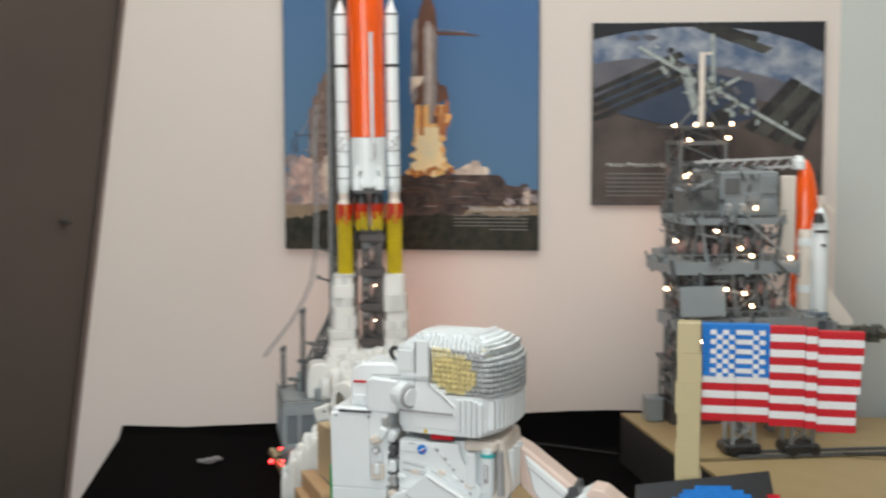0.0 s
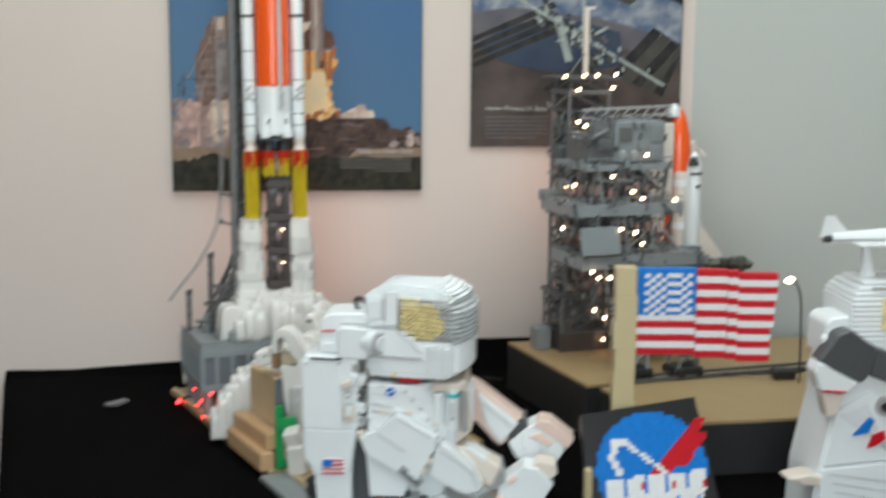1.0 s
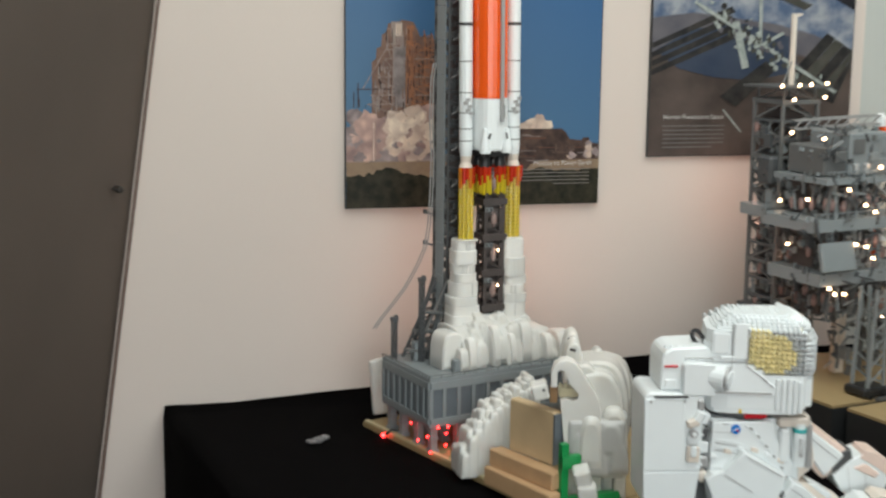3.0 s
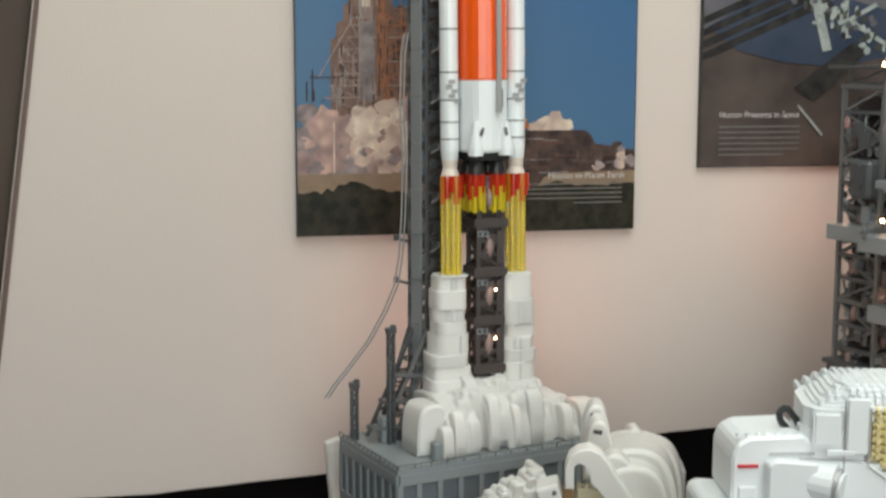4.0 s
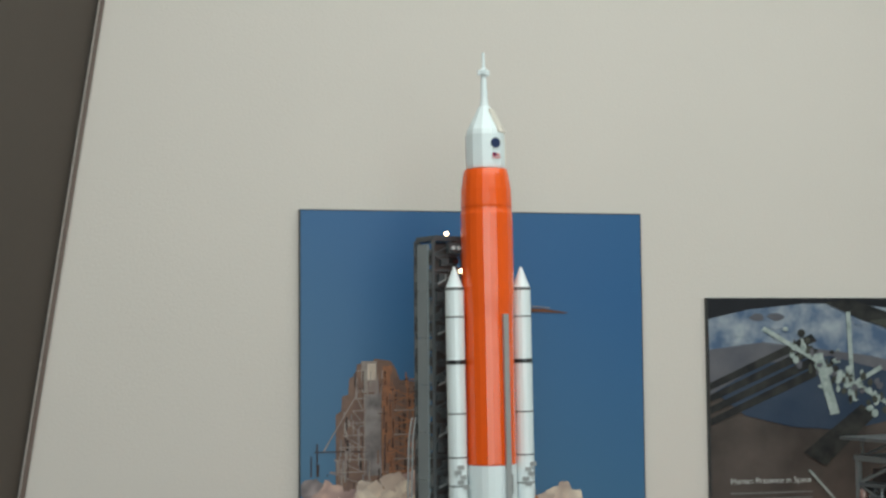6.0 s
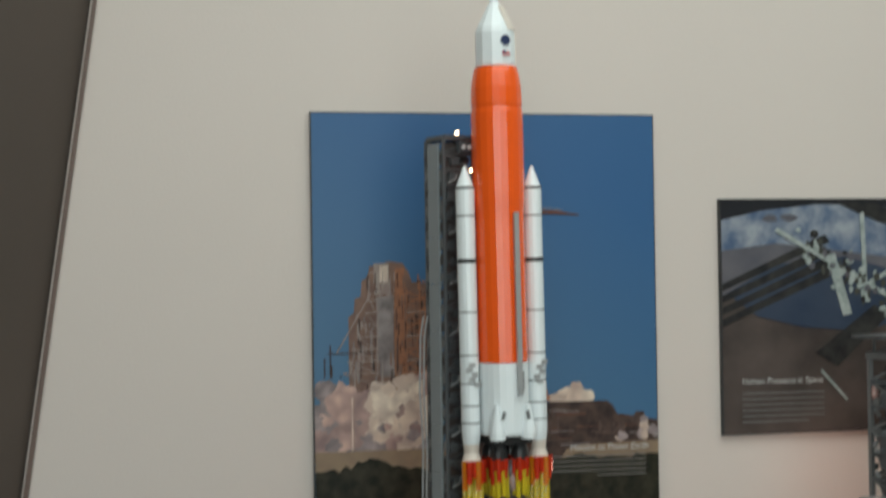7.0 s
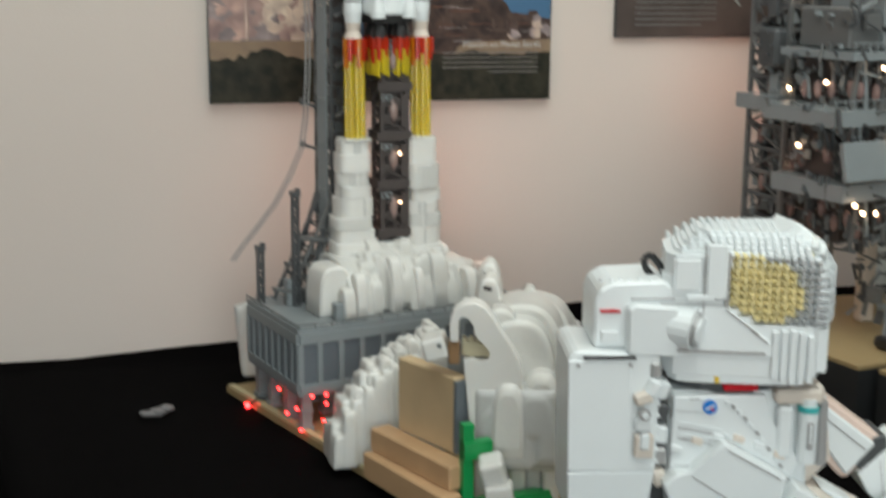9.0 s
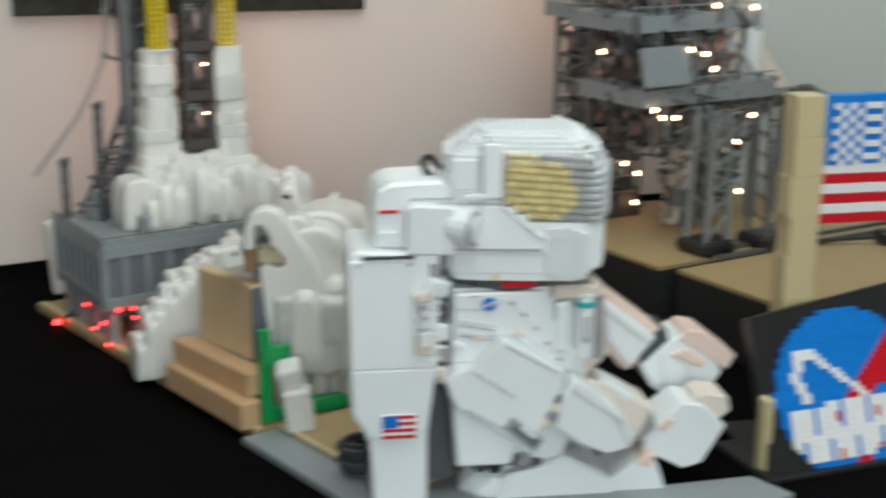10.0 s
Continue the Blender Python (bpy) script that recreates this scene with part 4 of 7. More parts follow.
    # side boosters
    for sx in (-1, 1):
        x = sx * 0.0528
        bm = BM()
        lathe(bm, [(0.0120, z(1.345)), (0.0138, z(1.36)), (0.0138, z(1.721)), (0.0134, z(1.724)), (0.0030, z(1.752)), (0.0018, z(1.756))], (x, 0), 16)
        booster = part("booster", bm, WHITE, o)
        for zz, hh, rr in ((1.721, 0.004, 0.0141), (1.680, 0.0022, 0.0141), (1.611, 0.006, 0.0145), (1.537, 0.0022, 0.0141), (1.473, 0.002, 0.0141), (1.432, 0.002, 0.0141), (1.400, 0.002, 0.0141), (1.375, 0.002, 0.0141)):
            bm = BM()
            lathe(bm, [(rr, z(zz)), (rr, z(zz) + hh)], (x, 0), 16)
            part("band", bm, BLACK if hh > 0.005 else MGREY, booster)
        bm = BM()
        for k in range(5):
            box(bm, (x + sx * 0.004 * (k - 2) / 2 + 0.003 * (-1) ** k, -0.0136, z(1.432 + 0.007 * k)), (0.009, 0.004, 0.006), (0, 0, 0))
        part("bracket", bm, SILVER, booster)
        bm = BM()
        lathe(bm, [(0.0140, z(1.322)), (0.0105, z(1.332)), (0.0120, z(1.345))], (x, 0), 14)
        part("skirt", bm, CREAM, booster)
        # clear flame bars under the booster, beaded along their length
        for k in range(9):
            a = 2 * math.pi * k / 8
            r = 0.0122 if k < 8 else 0
            bm = BM()
            lathe(bm, [((0.0041, 0.0047)[i % 2], z(1.172 + 0.0041 * i)) for i in range(37)], (x * 0.985 + r * math.cos(a), r * math.sin(a)), 8)
            part("yellow_flame", bm, TYEL, o, "clear yellow flame bar")
        for k in range(6):
            a = radians(-150 + 24 * k)
            bm = BM()
            rod(bm, (x + 0.0152 * math.cos(a), 0.0152 * math.sin(a), z(1.322)), (x + 0.0165 * math.cos(a), 0.0165 * math.sin(a), z(1.280 + 0.009 * (k % 3))), 0.0052, 0.0040, seg=8)
            part("red_flame", bm, TREDS if k % 3 else TORA, o, "clear red flame cone")
    # core engines with their flames
    bm = BM()
    box(bm, (0, 0, z(1.350)), (0.06, 0.06, 0.012))
    part("engine_plate", bm, BLACK, o)
    for x in (-0.0165, 0.0165):
        for y in (-0.016, 0.016):
            bm = BM()
            lathe(bm, [(0.0135, z(1.322)), (0.0120, z(1.334)), (0.0085, z(1.345))], (x, y), 14)
            part("nozzle", bm, BLACK, o)
            for k in range(6):
                a = 2 * math.pi * k / 6
                bm = BM()
                rod(bm, (x + 0.0085 * math.cos(a), y + 0.0085 * math.sin(a), z(1.324)), (x + 0.0095 * math.cos(a), y + 0.0095 * math.sin(a), z(1.286 + 0.005 * (k % 3))), 0.0060, 0.0044, seg=8)
                part("red_flame", bm, TORA if k == 2 else TREDS, o, "clear red flame cone")
            for k in range(7):
                a = 2 * math.pi * k / 7 + 0.4
                bm = BM()
                rod(bm, (x + 0.009 * math.cos(a), y + 0.009 * math.sin(a), z(1.306)), (x * 0.94 + 0.010 * math.cos(a), y + 0.009 * math.sin(a), z(1.266 + 0.004 * (k % 2))), 0.0046, 0.0036, seg=8)
                part("yellow_flame", bm, TYEL, o, "clear yellow flame bar")
    return o


rocket()


def support_column():
    """Dark lattice stack that carries the rocket between the smoke trails."""
    o = thing("support_column", (RX + 0.007, RY + 0.004, 0.93), RYAW, "dark grey lattice column holding up the rocket", "model column")
    r = random.Random(3)
    bm = BM()
    lattice(bm, (0, 0), 0.039, 0.039, -0.0105, 0.030, 2, 0.006)
    part("foot_block", bm, DGREY, o)
    z = 0.03
    k = 0
    while z < 0.335:
        h = 0.062 if k % 2 == 0 else 0.012
        w = 0.045 if k % 2 == 0 else 0.054
        bm = BM()
        if k % 2 == 0:
            lattice(bm, (0, 0), w - 0.006, w - 0.006, z, z + h, 3, 0.006)
            for n in range(6):
                box(bm, (r.uniform(-0.014, 0.014), r.uniform(-0.018, 0.018), z + r.uniform(0.008, h - 0.008)), (0.010, 0.010, 0.010))
            box(bm, (0.016, -0.021, z + h / 2), (0.012, 0.004, h * 0.8))
            part("lattice_block", bm, CORE, o)
            bm = BM()
            box(bm, (0.002, 0.004, z + h / 2), (0.030, 0.024, h - 0.004))
            for n in range(9):
                box(bm, (r.uniform(-0.016, 0.016), -0.012 - r.uniform(0, 0.008), z + r.uniform(0.006, h - 0.006)), (r.uniform(0.004, 0.010), 0.006, r.uniform(0.003, 0.012)), (0, r.choice((0, 30, -30)), 0))
            part("inner_works", bm, CORE, o)
            bm = BM()
            for n in range(2):
                for q in (-0.0035, 0.0035):
                    bar(bm, (-0.021 + 0.009 * n, -0.0225, z + 0.052 + q), (-0.014 + 0.009 * n, -0.0225, z + 0.052 + q), 0.0015)
                for q in (-0.0035, 0.0035):
                    bar(bm, (-0.0175 + 0.009 * n + q, -0.0225, z + 0.0485), (-0.0175 + 0.009 * n + q, -0.0225, z + 0.0555), 0.0015)
            part("square_bracket", bm, GREY, o)
            bm = BM()
            ball(bm, (-0.001, -0.018, z + 0.032), 0.0085, 2, squash=(0.85, 0.8, 2.1))
            part("clear_bulb", bm, GLASS, o)
            if 0.06 < z < 0.24:
                bm = BM()
                ball(bm, (0.006, -0.029, z + 0.042), 0.0020, 2)
                part("lamp", bm, LAMP, o, "tiny glowing bulb")
        else:
            box(bm, (0, 0, z + h / 2), (w, w * 0.9, h))
            part("spacer_plate", bm, CORE, o)
        z += h
        k += 1
    return o


support_column()


def soften(ob, size, turns):
    """Melt overlapping bricks into one softly moulded body."""
    m = ob.modifiers.new("remesh", "REMESH")
    m.mode, m.voxel_size, m.use_smooth_shade = "VOXEL", size, True
    m = ob.modifiers.new("smooth", "SMOOTH")
    m.factor, m.iterations = 0.5, turns


def loaf(bm, prof, v0, v1, r=0.003, axis="y", mi=0, skew=0.0):
    """A rounded outline of (u, z) points drawn out along y or x, with softened ends."""
    n = len(prof)
    cu, cz = sum(p[0] for p in prof) / n, sum(p[1] for p in prof) / n
    size = max(abs(p[0] - cu) for p in prof)
    rings = []
    for v, k in ((v0, 1 - r / size), (v0 + r * 0.4, 1 - 0.35 * r / size), (v0 + r, 1.0), (v1 - r, 1.0), (v1 - r * 0.4, 1 - 0.35 * r / size), (v1, 1 - r / size)):
        ring = []
        for u, z in prof:
            u, z = cu + (u - cu) * k + skew * (v - v0), cz + (z - cz) * k
            ring.append(bm.verts.new((u, v, z) if axis == "y" else (v, u, z)))
        rings.append(ring)
    for lo, hi in zip(rings, rings[1:]):
        for i in range(n):
            f = bm.faces.new((lo[i], lo[(i + 1) % n], hi[(i + 1) % n], hi[i]))
            f.smooth, f.material_index = True, mi
    for ring in (rings[0][::-1], rings[-1]):
        bm.faces.new(ring).material_index = mi
    for ring in (rings[2], rings[3]):
        for i in range(n):
            bm.edges.get((ring[i], ring[(i + 1) % n])).smooth = False


def hump(c, half, z0, z1, p=2.4, n=16, left=None):
    """Half of a squared ellipse standing on z0."""
    pts = []
    for i in range(n + 1):
        a = math.pi * i / n
        q = math.cos(a)
        w = half if q > 0 or left is None else left
        pts.append((c + w * math.copysign(abs(q) ** (2 / p), q), z0 + (z1 - z0) * math.sin(a) ** (2 / p)))
    return pts


def puck(bm, c, wx, wy, z0, z1, p=4.0, rot=0.0, n=24):
    """A short upright brick with a squared round plan and eased rims."""
    e = 0.0006
    rings = []
    for z, k in ((z0, 1 - e / wx * 2), (z0 + e, 1.0), (z1 - e, 1.0), (z1, 1 - e / wx * 2)):
        ring = []
        for i in range(n):
            a = 2 * math.pi * i / n
            x, y = (w / 2 * k * math.copysign(abs(t) ** (2 / p), t) for w, t in ((wx, math.cos(a)), (wy, math.sin(a))))
            q = radians(rot)
            ring.append(bm.verts.new((c[0] + x * math.cos(q) - y * math.sin(q), c[1] + x * math.sin(q) + y * math.cos(q), z)))
        rings.append(ring)
    for lo, hi in zip(rings, rings[1:]):
        for i in range(n):
            bm.faces.new((lo[i], lo[(i + 1) % n], hi[(i + 1) % n], hi[i])).smooth = True
    bm.faces.new(rings[0][::-1]), bm.faces.new(rings[-1])
    for ring in rings:
        for i in range(n):
            bm.edges.get((ring[i], ring[(i + 1) % n])).smooth = False


def trail(sx, name_seed):
    """A trail of stacked rounded white bricks under one booster."""
    r = random.Random(name_seed)
    o = thing("smoke_trail", (RX + sx * 0.0515 * math.cos(radians(RYAW)), RY + sx * 0.0515 * math.sin(radians(RYAW)), 0.94), RYAW, "white brick-built smoke trail below a booster", "model smoke", "smoke trails under the boosters")
    z, k = 0.0, 0
    while z < 0.2335:
        h = min(r.choice((0.0192, 0.0192, 0.0288, 0.0384)), 0.2335 - z)
        f = 1 - z / 0.235
        w = (0.047 + 0.016 * f) * r.choice((0.94, 0.98, 1.0, 1.03, 1.08))
        cx, cy = sx * 0.007 * f + r.uniform(-0.002, 0.002), r.uniform(-0.002, 0.002)
        bm = BM()
        puck(bm, (cx, cy), w, w, z, z + h, r.choice((3.0, 4.0, 5.0)), r.choice((0, 0, 12, -10)))
        brick = part("smoke_brick", bm, SMOKE if k % 3 else CLEAR, o)
        # curved tiles set on the faces
        for n in range(r.choice((0, 1, 2))):
            a = r.uniform(-2.7, -0.5)
            bm = BM()
            rbox(bm, (cx + w * 0.43 * math.cos(a), cy + w * 0.43 * math.sin(a), z + h / 2), (0.009, r.uniform(0.008, 0.016), h * 0.92), 0.0012, (0, 0, math.degrees(a)), 0, 2)
            part("curved_tile", bm, SMOKE if n % 2 else CLEAR, brick)
        z += h
        k += 1
    return o


trail(-1, 11)
trail(1, 12)


def deck_cloud():
    """Curved bricks side by side that billow over the deck."""
    r = random.Random(21)
    o = thing("smoke_cloud", (RX, RY, 0.9195), 16, "heap of white curved bricks as smoke on the platform", "model smoke")
    bm = BM()
    x = -0.094
    while x < 0.160:
        w = r.choice((0.0160, 0.0160, 0.0240, 0.0320))
        m = x
        h = 0.102 - 1.1 * max(0, abs(m + 0.005) - 0.055) ** 1.15 - 0.25 * max(0, m - 0.02)
        h *= r.choice((0.80, 0.88, 0.95, 1.0, 1.05))
        loaf(bm, hump(r.uniform(-0.004, 0.004), 0.070, 0.0, h, 2.5, 20, 0.080 + r.choice((-0.014, -0.006, 0.0, 0.006))), x - 0.002, x + w + 0.002, 0.0014, "x")
        x += w
    for k in range(40):
        x, y = r.uniform(-0.088, 0.15), r.uniform(-0.075, 0.0)
        h = (0.100 - 0.9 * max(0, abs(x) - 0.05) ** 1.15) * math.sqrt(max(0.05, 1 - (y / 0.086) ** 2)) * r.uniform(0.9, 1.07)
        w = r.uniform(0.010, 0.022)
        loaf(bm, hump(y, r.uniform(0.010, 0.018), max(0, h - 0.045), h, 2.6, 12), x, x + w, 0.003, "x")
    soften(part("billow", bm, CLEAR, o, smooth=True), 0.0022, 2)
    # lower curved bricks lapped over the front, a few standing before the heap
    for x, w, h, y, d in ((-0.112, 0.018, 0.046, -0.078, 0.016), (-0.090, 0.016, 0.066, -0.072, 0.018), (-0.030, 0.016, 0.080, -0.064, 0.022), (0.010, 0.012, 0.066, -0.072, 0.017), (0.040, 0.024, 0.080, -0.060, 0.024), (0.098, 0.016, 0.054, -0.066, 0.022), (0.132, 0.030, 0.054, -0.052, 0.032)):
        bm = BM()
        loaf(bm, hump(y, d, 0.0, h * r.uniform(0.95, 1.05), 2.6, 14), x, x + w, 0.0022, "x")
        part("curved_brick", bm, CLEAR if r.random() < 0.4 else SMOKE, o)
    # upright block with a rounded head at the west end
    bm = BM()
    loaf(bm, hump(-0.112, 0.026, 0.0, 0.074, 3.6, 18), -0.062, -0.004, 0.004)
    part("end_brick", bm, SMOKE, o)
    # small rolls on the crest
    for x, y, z in ((-0.040, 0.0, 0.098), (0.022, -0.012, 0.099), (0.054, 0.010, 0.090), (0.098, 0.004, 0.074)):
        bm = BM()
        loaf(bm, hump(y, 0.016, z - 0.030, z + 0.004, 3.0, 10), x - 0.008, x + 0.008, 0.002, "x")
        part("crest_brick", bm, SMOKE, o)
    return o


deck_cloud()


def plume():
    """Vault of curved bricks that pours out of the trench, open at its front end."""
    o = thing("smoke_plume", (0.352, -0.660, 0.7645), -16, "large billowing plume of pale clear and white bricks", "model smoke")
    # upper vault in lobes, each lapped over the next
    r = random.Random(31)
    bm = BM()
    for n, (y0, y1, cx, half, top, p) in enumerate(((-0.100, -0.052, 0.010, 0.050, 0.232, 2.6), (-0.054, -0.006, 0.012, 0.052, 0.220, 2.8), (-0.012, 0.030, 0.014, 0.055, 0.228, 2.6), (0.026, 0.076, 0.020, 0.056, 0.214, 2.9), (0.074, 0.124, 0.024, 0.064, 0.218, 2.7), (0.120, 0.170, 0.034, 0.064, 0.194, 2.6), (0.168, 0.212, 0.040, 0.064, 0.160, 2.6))):
        loaf(bm, hump(cx, half, 0.130, top, p, 22), y0 - 0.003, y1 + 0.003, 0.006)
    for k in range(9):
        y, side = r.uniform(0.08, 0.18), r.choice((0.3, 0.6, 0.85, 1.0))
        top = 0.236 - 0.25 * max(0, y - 0.06)
        x = 0.014 + 0.06 * side
        z = 0.140 + (top - 0.140) * math.sqrt(max(0.0, 1 - (side * 0.96) ** 2))
        loaf(bm, hump(x - 0.006, r.uniform(0.010, 0.018), z - 0.040, z + r.uniform(0.000, 0.006), 3.0, 12), y, y + r.uniform(0.012, 0.030), 0.003)
    soften(part("vault", bm, CLEAR, o, smooth=True), 0.0024, 1)
    bm = BM()
    # skirt below the vault, its lower edge drawn in
    for n, (y0, y1, cx, half, z0) in enumerate(((-0.134, -0.092, 0.010, 0.052, 0.062), (-0.094, -0.046, 0.012, 0.058, 0.054), (-0.050, 0.004, 0.014, 0.060, 0.058), (0.002, 0.056, 0.018, 0.064, 0.052), (0.054, 0.110, 0.024, 0.066, 0.044), (0.108, 0.164, 0.030, 0.067, 0.036), (0.162, 0.214, 0.036, 0.068, 0.030))):
        prof = [(cx - half * 0.94, 0.152), (cx - half, 0.146)]
        for i in range(11):
            a = math.pi + math.pi * i / 10
            c, q = math.cos(a), math.sin(a)
            prof.append((cx + half * math.copysign(abs(c) ** 0.7, c), 0.092 + (0.092 - z0) * math.copysign(abs(q) ** 0.8, q)))
        prof += [(cx + half, 0.146), (cx + half * 0.94, 0.152)]
        loaf(bm, prof, y0 - 0.002, y1 + 0.002, 0.006)
    for k in range(34):
        y, z = r.uniform(-0.13, 0.18), r.uniform(0.062, 0.140)
        x = 0.064 + 0.05 * max(0, y) + r.uniform(-0.004, 0.003) - 9 * max(0, 0.085 - z) ** 2
        loaf(bm, hump(x - 0.012, 0.014, z - 0.02, z + 0.02, 2.6, 12), y, y + r.uniform(0.010, 0.026), 0.003)
    for x, half, z in ((-0.014, 0.024, 0.100), (0.034, 0.026, 0.118), (0.010, 0.022, 0.076), (0.052, 0.018, 0.082)):
        loaf(bm, hump(x, half, z - 0.030, z + 0.030, 2.6, 16), -0.140, -0.10, 0.006)
    soften(part("skirt", bm, FROST, o, smooth=True), 0.0026, 2)
    # fluted feet under the skirt
    for k, (x, w, h) in enumerate(((-0.030, 0.022, 0.060), (-0.008, 0.020, 0.066), (0.013, 0.020, 0.062), (0.034, 0.020, 0.070), (0.056, 0.022, 0.064))):
        bm = BM()
        loaf(bm, hump(x, w / 2, 0.0, h + 0.010, 5.0, 12), -0.118 + 0.006 * (k % 2), 0.150, 0.004)
        part("lower_brick", bm, FROST if k % 2 else CLEAR, o)
    # two large lobes lapped along the vault, with a gap between them
    for cx, half, z0, top, p, y0, y1, skew in ((0.014, 0.058, 0.124, 0.242, 2.7, -0.062, 0.008, 0.10), (0.022, 0.062, 0.122, 0.228, 3.2, 0.015, 0.076, 0.12)):
        bm = BM()
        loaf(bm, hump(cx, half, z0, top, p, 22), y0, y1, 0.007, skew=skew)
        part("lobe_brick", bm, CLEAR, o)
    # hooked arch at the front end, its hollow open to one side, over a flat front
    top = [(-0.073, 0.212), (-0.0735, 0.235), (-0.068, 0.252), (-0.057, 0.260), (-0.044, 0.262), (-0.031, 0.256), (-0.021, 0.244), (-0.012, 0.228), (0.002, 0.208), (0.013, 0.187), (0.018, 0.165), (0.019, 0.110), (0.014, 0.062)]
    low = [(-0.040, 0.062), (-0.048, 0.110), (-0.056, 0.188), (-0.046, 0.190), (-0.034, 0.186), (-0.025, 0.190), (-0.023, 0.199), (-0.031, 0.209), (-0.041, 0.219), (-0.044, 0.232), (-0.050, 0.242), (-0.058, 0.245), (-0.063, 0.240), (-0.063, 0.212)]
    bm = BM()
    loaf(bm, top + low, -0.132, -0.100, 0.0014)
    part("arch_brick", bm, SMOKE, o)
    bm = BM()
    loaf(bm, hump(-0.012, 0.040, 0.110, 0.246, 2.2, 18), -0.099, -0.066, 0.004)
    part("arch_back", bm, CLEAR, o)
    # soft folds low on the front
    for x, half, z0, z1, y0, y1 in ((0.000, 0.024, 0.052, 0.160, -0.143, -0.118), (0.042, 0.026, 0.050, 0.172, -0.130, -0.080)):
        bm = BM()
        loaf(bm, hump(x, half, z0, z1, 3.2, 18), y0, y1, 0.009)
        part("front_fold", bm, CLEAR, o)
    # small foot standing forward
    bm = BM()
    rbox(bm, (-0.006, -0.196, 0.027), (0.034, 0.030, 0.054), 0.004, (0, -8, 0), 0, 2)
    rbox(bm, (-0.016, -0.186, 0.064), (0.030, 0.034, 0.040), 0.005, (14, -14, 0), 0, 2)
    part("front_foot", bm, CLEAR, o)
    # white block over the pine with a pinned end, and what shows inside the arch
    bm = BM()
    rbox(bm, (-0.092, -0.110, 0.200), (0.030, 0.046, 0.028), 0.004, (0, -16, 0), 0, 2)
    rod(bm, (-0.086, -0.1334, 0.206), (-0.086, -0.1326, 0.206), 0.0030, seg=10, mi=1)
    part("shoulder_brick", bm, [CLEAR, MGREY], o)
    bm = BM()
    rbox(bm, (-0.068, -0.118, 0.196), (0.014, 0.020, 0.030), 0.002)
    part("amber_brick", bm, mat("amber_plastic", (0.34, 0.20, 0.10), 0.3, trans=0.2), o)
    bm = BM()
    rbox(bm, (-0.040, -0.108, 0.199), (0.038, 0.024, 0.018), 0.002)
    for k in range(4):
        rbox(bm, (-0.056 + 0.009 * k, -0.112, 0.2105), (0.005, 0.010, 0.007), 0.001)
    part("inner_brick", bm, mat("straw_plastic", (0.56, 0.50, 0.34), 0.35, island=0.2), o)
    # rolls with pin holes along the left ridge
    for x, y, z in ((-0.028, 0.000, 0.252), (-0.030, 0.050, 0.260)):
        bm = BM()
        loaf(bm, hump(x, 0.0195, z - 0.064, z + 0.015, 2.5, 16), y - 0.022, y + 0.026, 0.003)
        box(bm, (x - 0.002, y - 0.0222, z + 0.001), (0.011, 0.002, 0.0050), (0, 10, 0), 1)
        part("ridge_brick", bm, [SMOKE, CORE], o)
    return o


plume()


def side_spill():
    """Stepped bank of milky bricks between the deck and the pine blocks."""
    r = random.Random(17)
    o = thing("smoke_bank", (0.132, -0.600, 0.7645), 6, "stepped bank of milky white bricks beside the platform", "model smoke")
    bm = BM()
    tops = (0.060, 0.092, 0.104, 0.122, 0.134, 0.140, 0.150, 0.156, 0.160, 0.166, 0.174, 0.182)
    for i, top in enumerate(tops):
        x = -0.006 + 0.0135 * i
        for y0, y1, cutback in ((-0.030, -0.012, 0.014), (-0.016, 0.010, 0.0), (0.006, 0.040, 0.004)):
            loaf(bm, hump(x + r.uniform(-0.002, 0.002), 0.0095, 0.0, max(0.02, top - cutback + r.uniform(-0.004, 0.004)), 4.5, 12), y0 + 0.0022 * i + r.uniform(-0.003, 0.003), y1 + 0.0022 * i, 0.003)
    soften(part("billow", bm, CLEAR, o, smooth=True), 0.0022, 2)
    for n in range(7):
        x = 0.004 + 0.0200 * n
        h = tops[min(11, int((x + 0.006) / 0.0135))]
        bm = BM()
        loaf(bm, hump(x, r.uniform(0.006, 0.010), h - 0.030, h + 0.003, 5.0, 10), -0.018 + 0.003 * n, 0.004 + 0.003 * n, 0.0016)
        part("step_brick", bm, SMOKE if n % 2 else CLEAR, o)
    return o


side_spill()
# white curtain of smoke behind the platform
o = thing("smoke_curtain", (0.048, -0.19, 0.7645), 16, "white curved smoke piece behind the platform legs", "model smoke")
bm = BM()
for k in range(7):
    rod(bm, (0.011 * k - 0.010, 0.006 * k - 0.0016 * k * (6 - k), 0.004), (0.010 * k - 0.022 + 0.003 * k, 0.006 * k - 0.0016 * k * (6 - k), 0.130 - 0.0011 * (k - 2) ** 2), 0.0095, 0.0080, seg=12)
soften(part("curved_panel", bm, CLEAR, o, smooth=True), 0.004, 3)


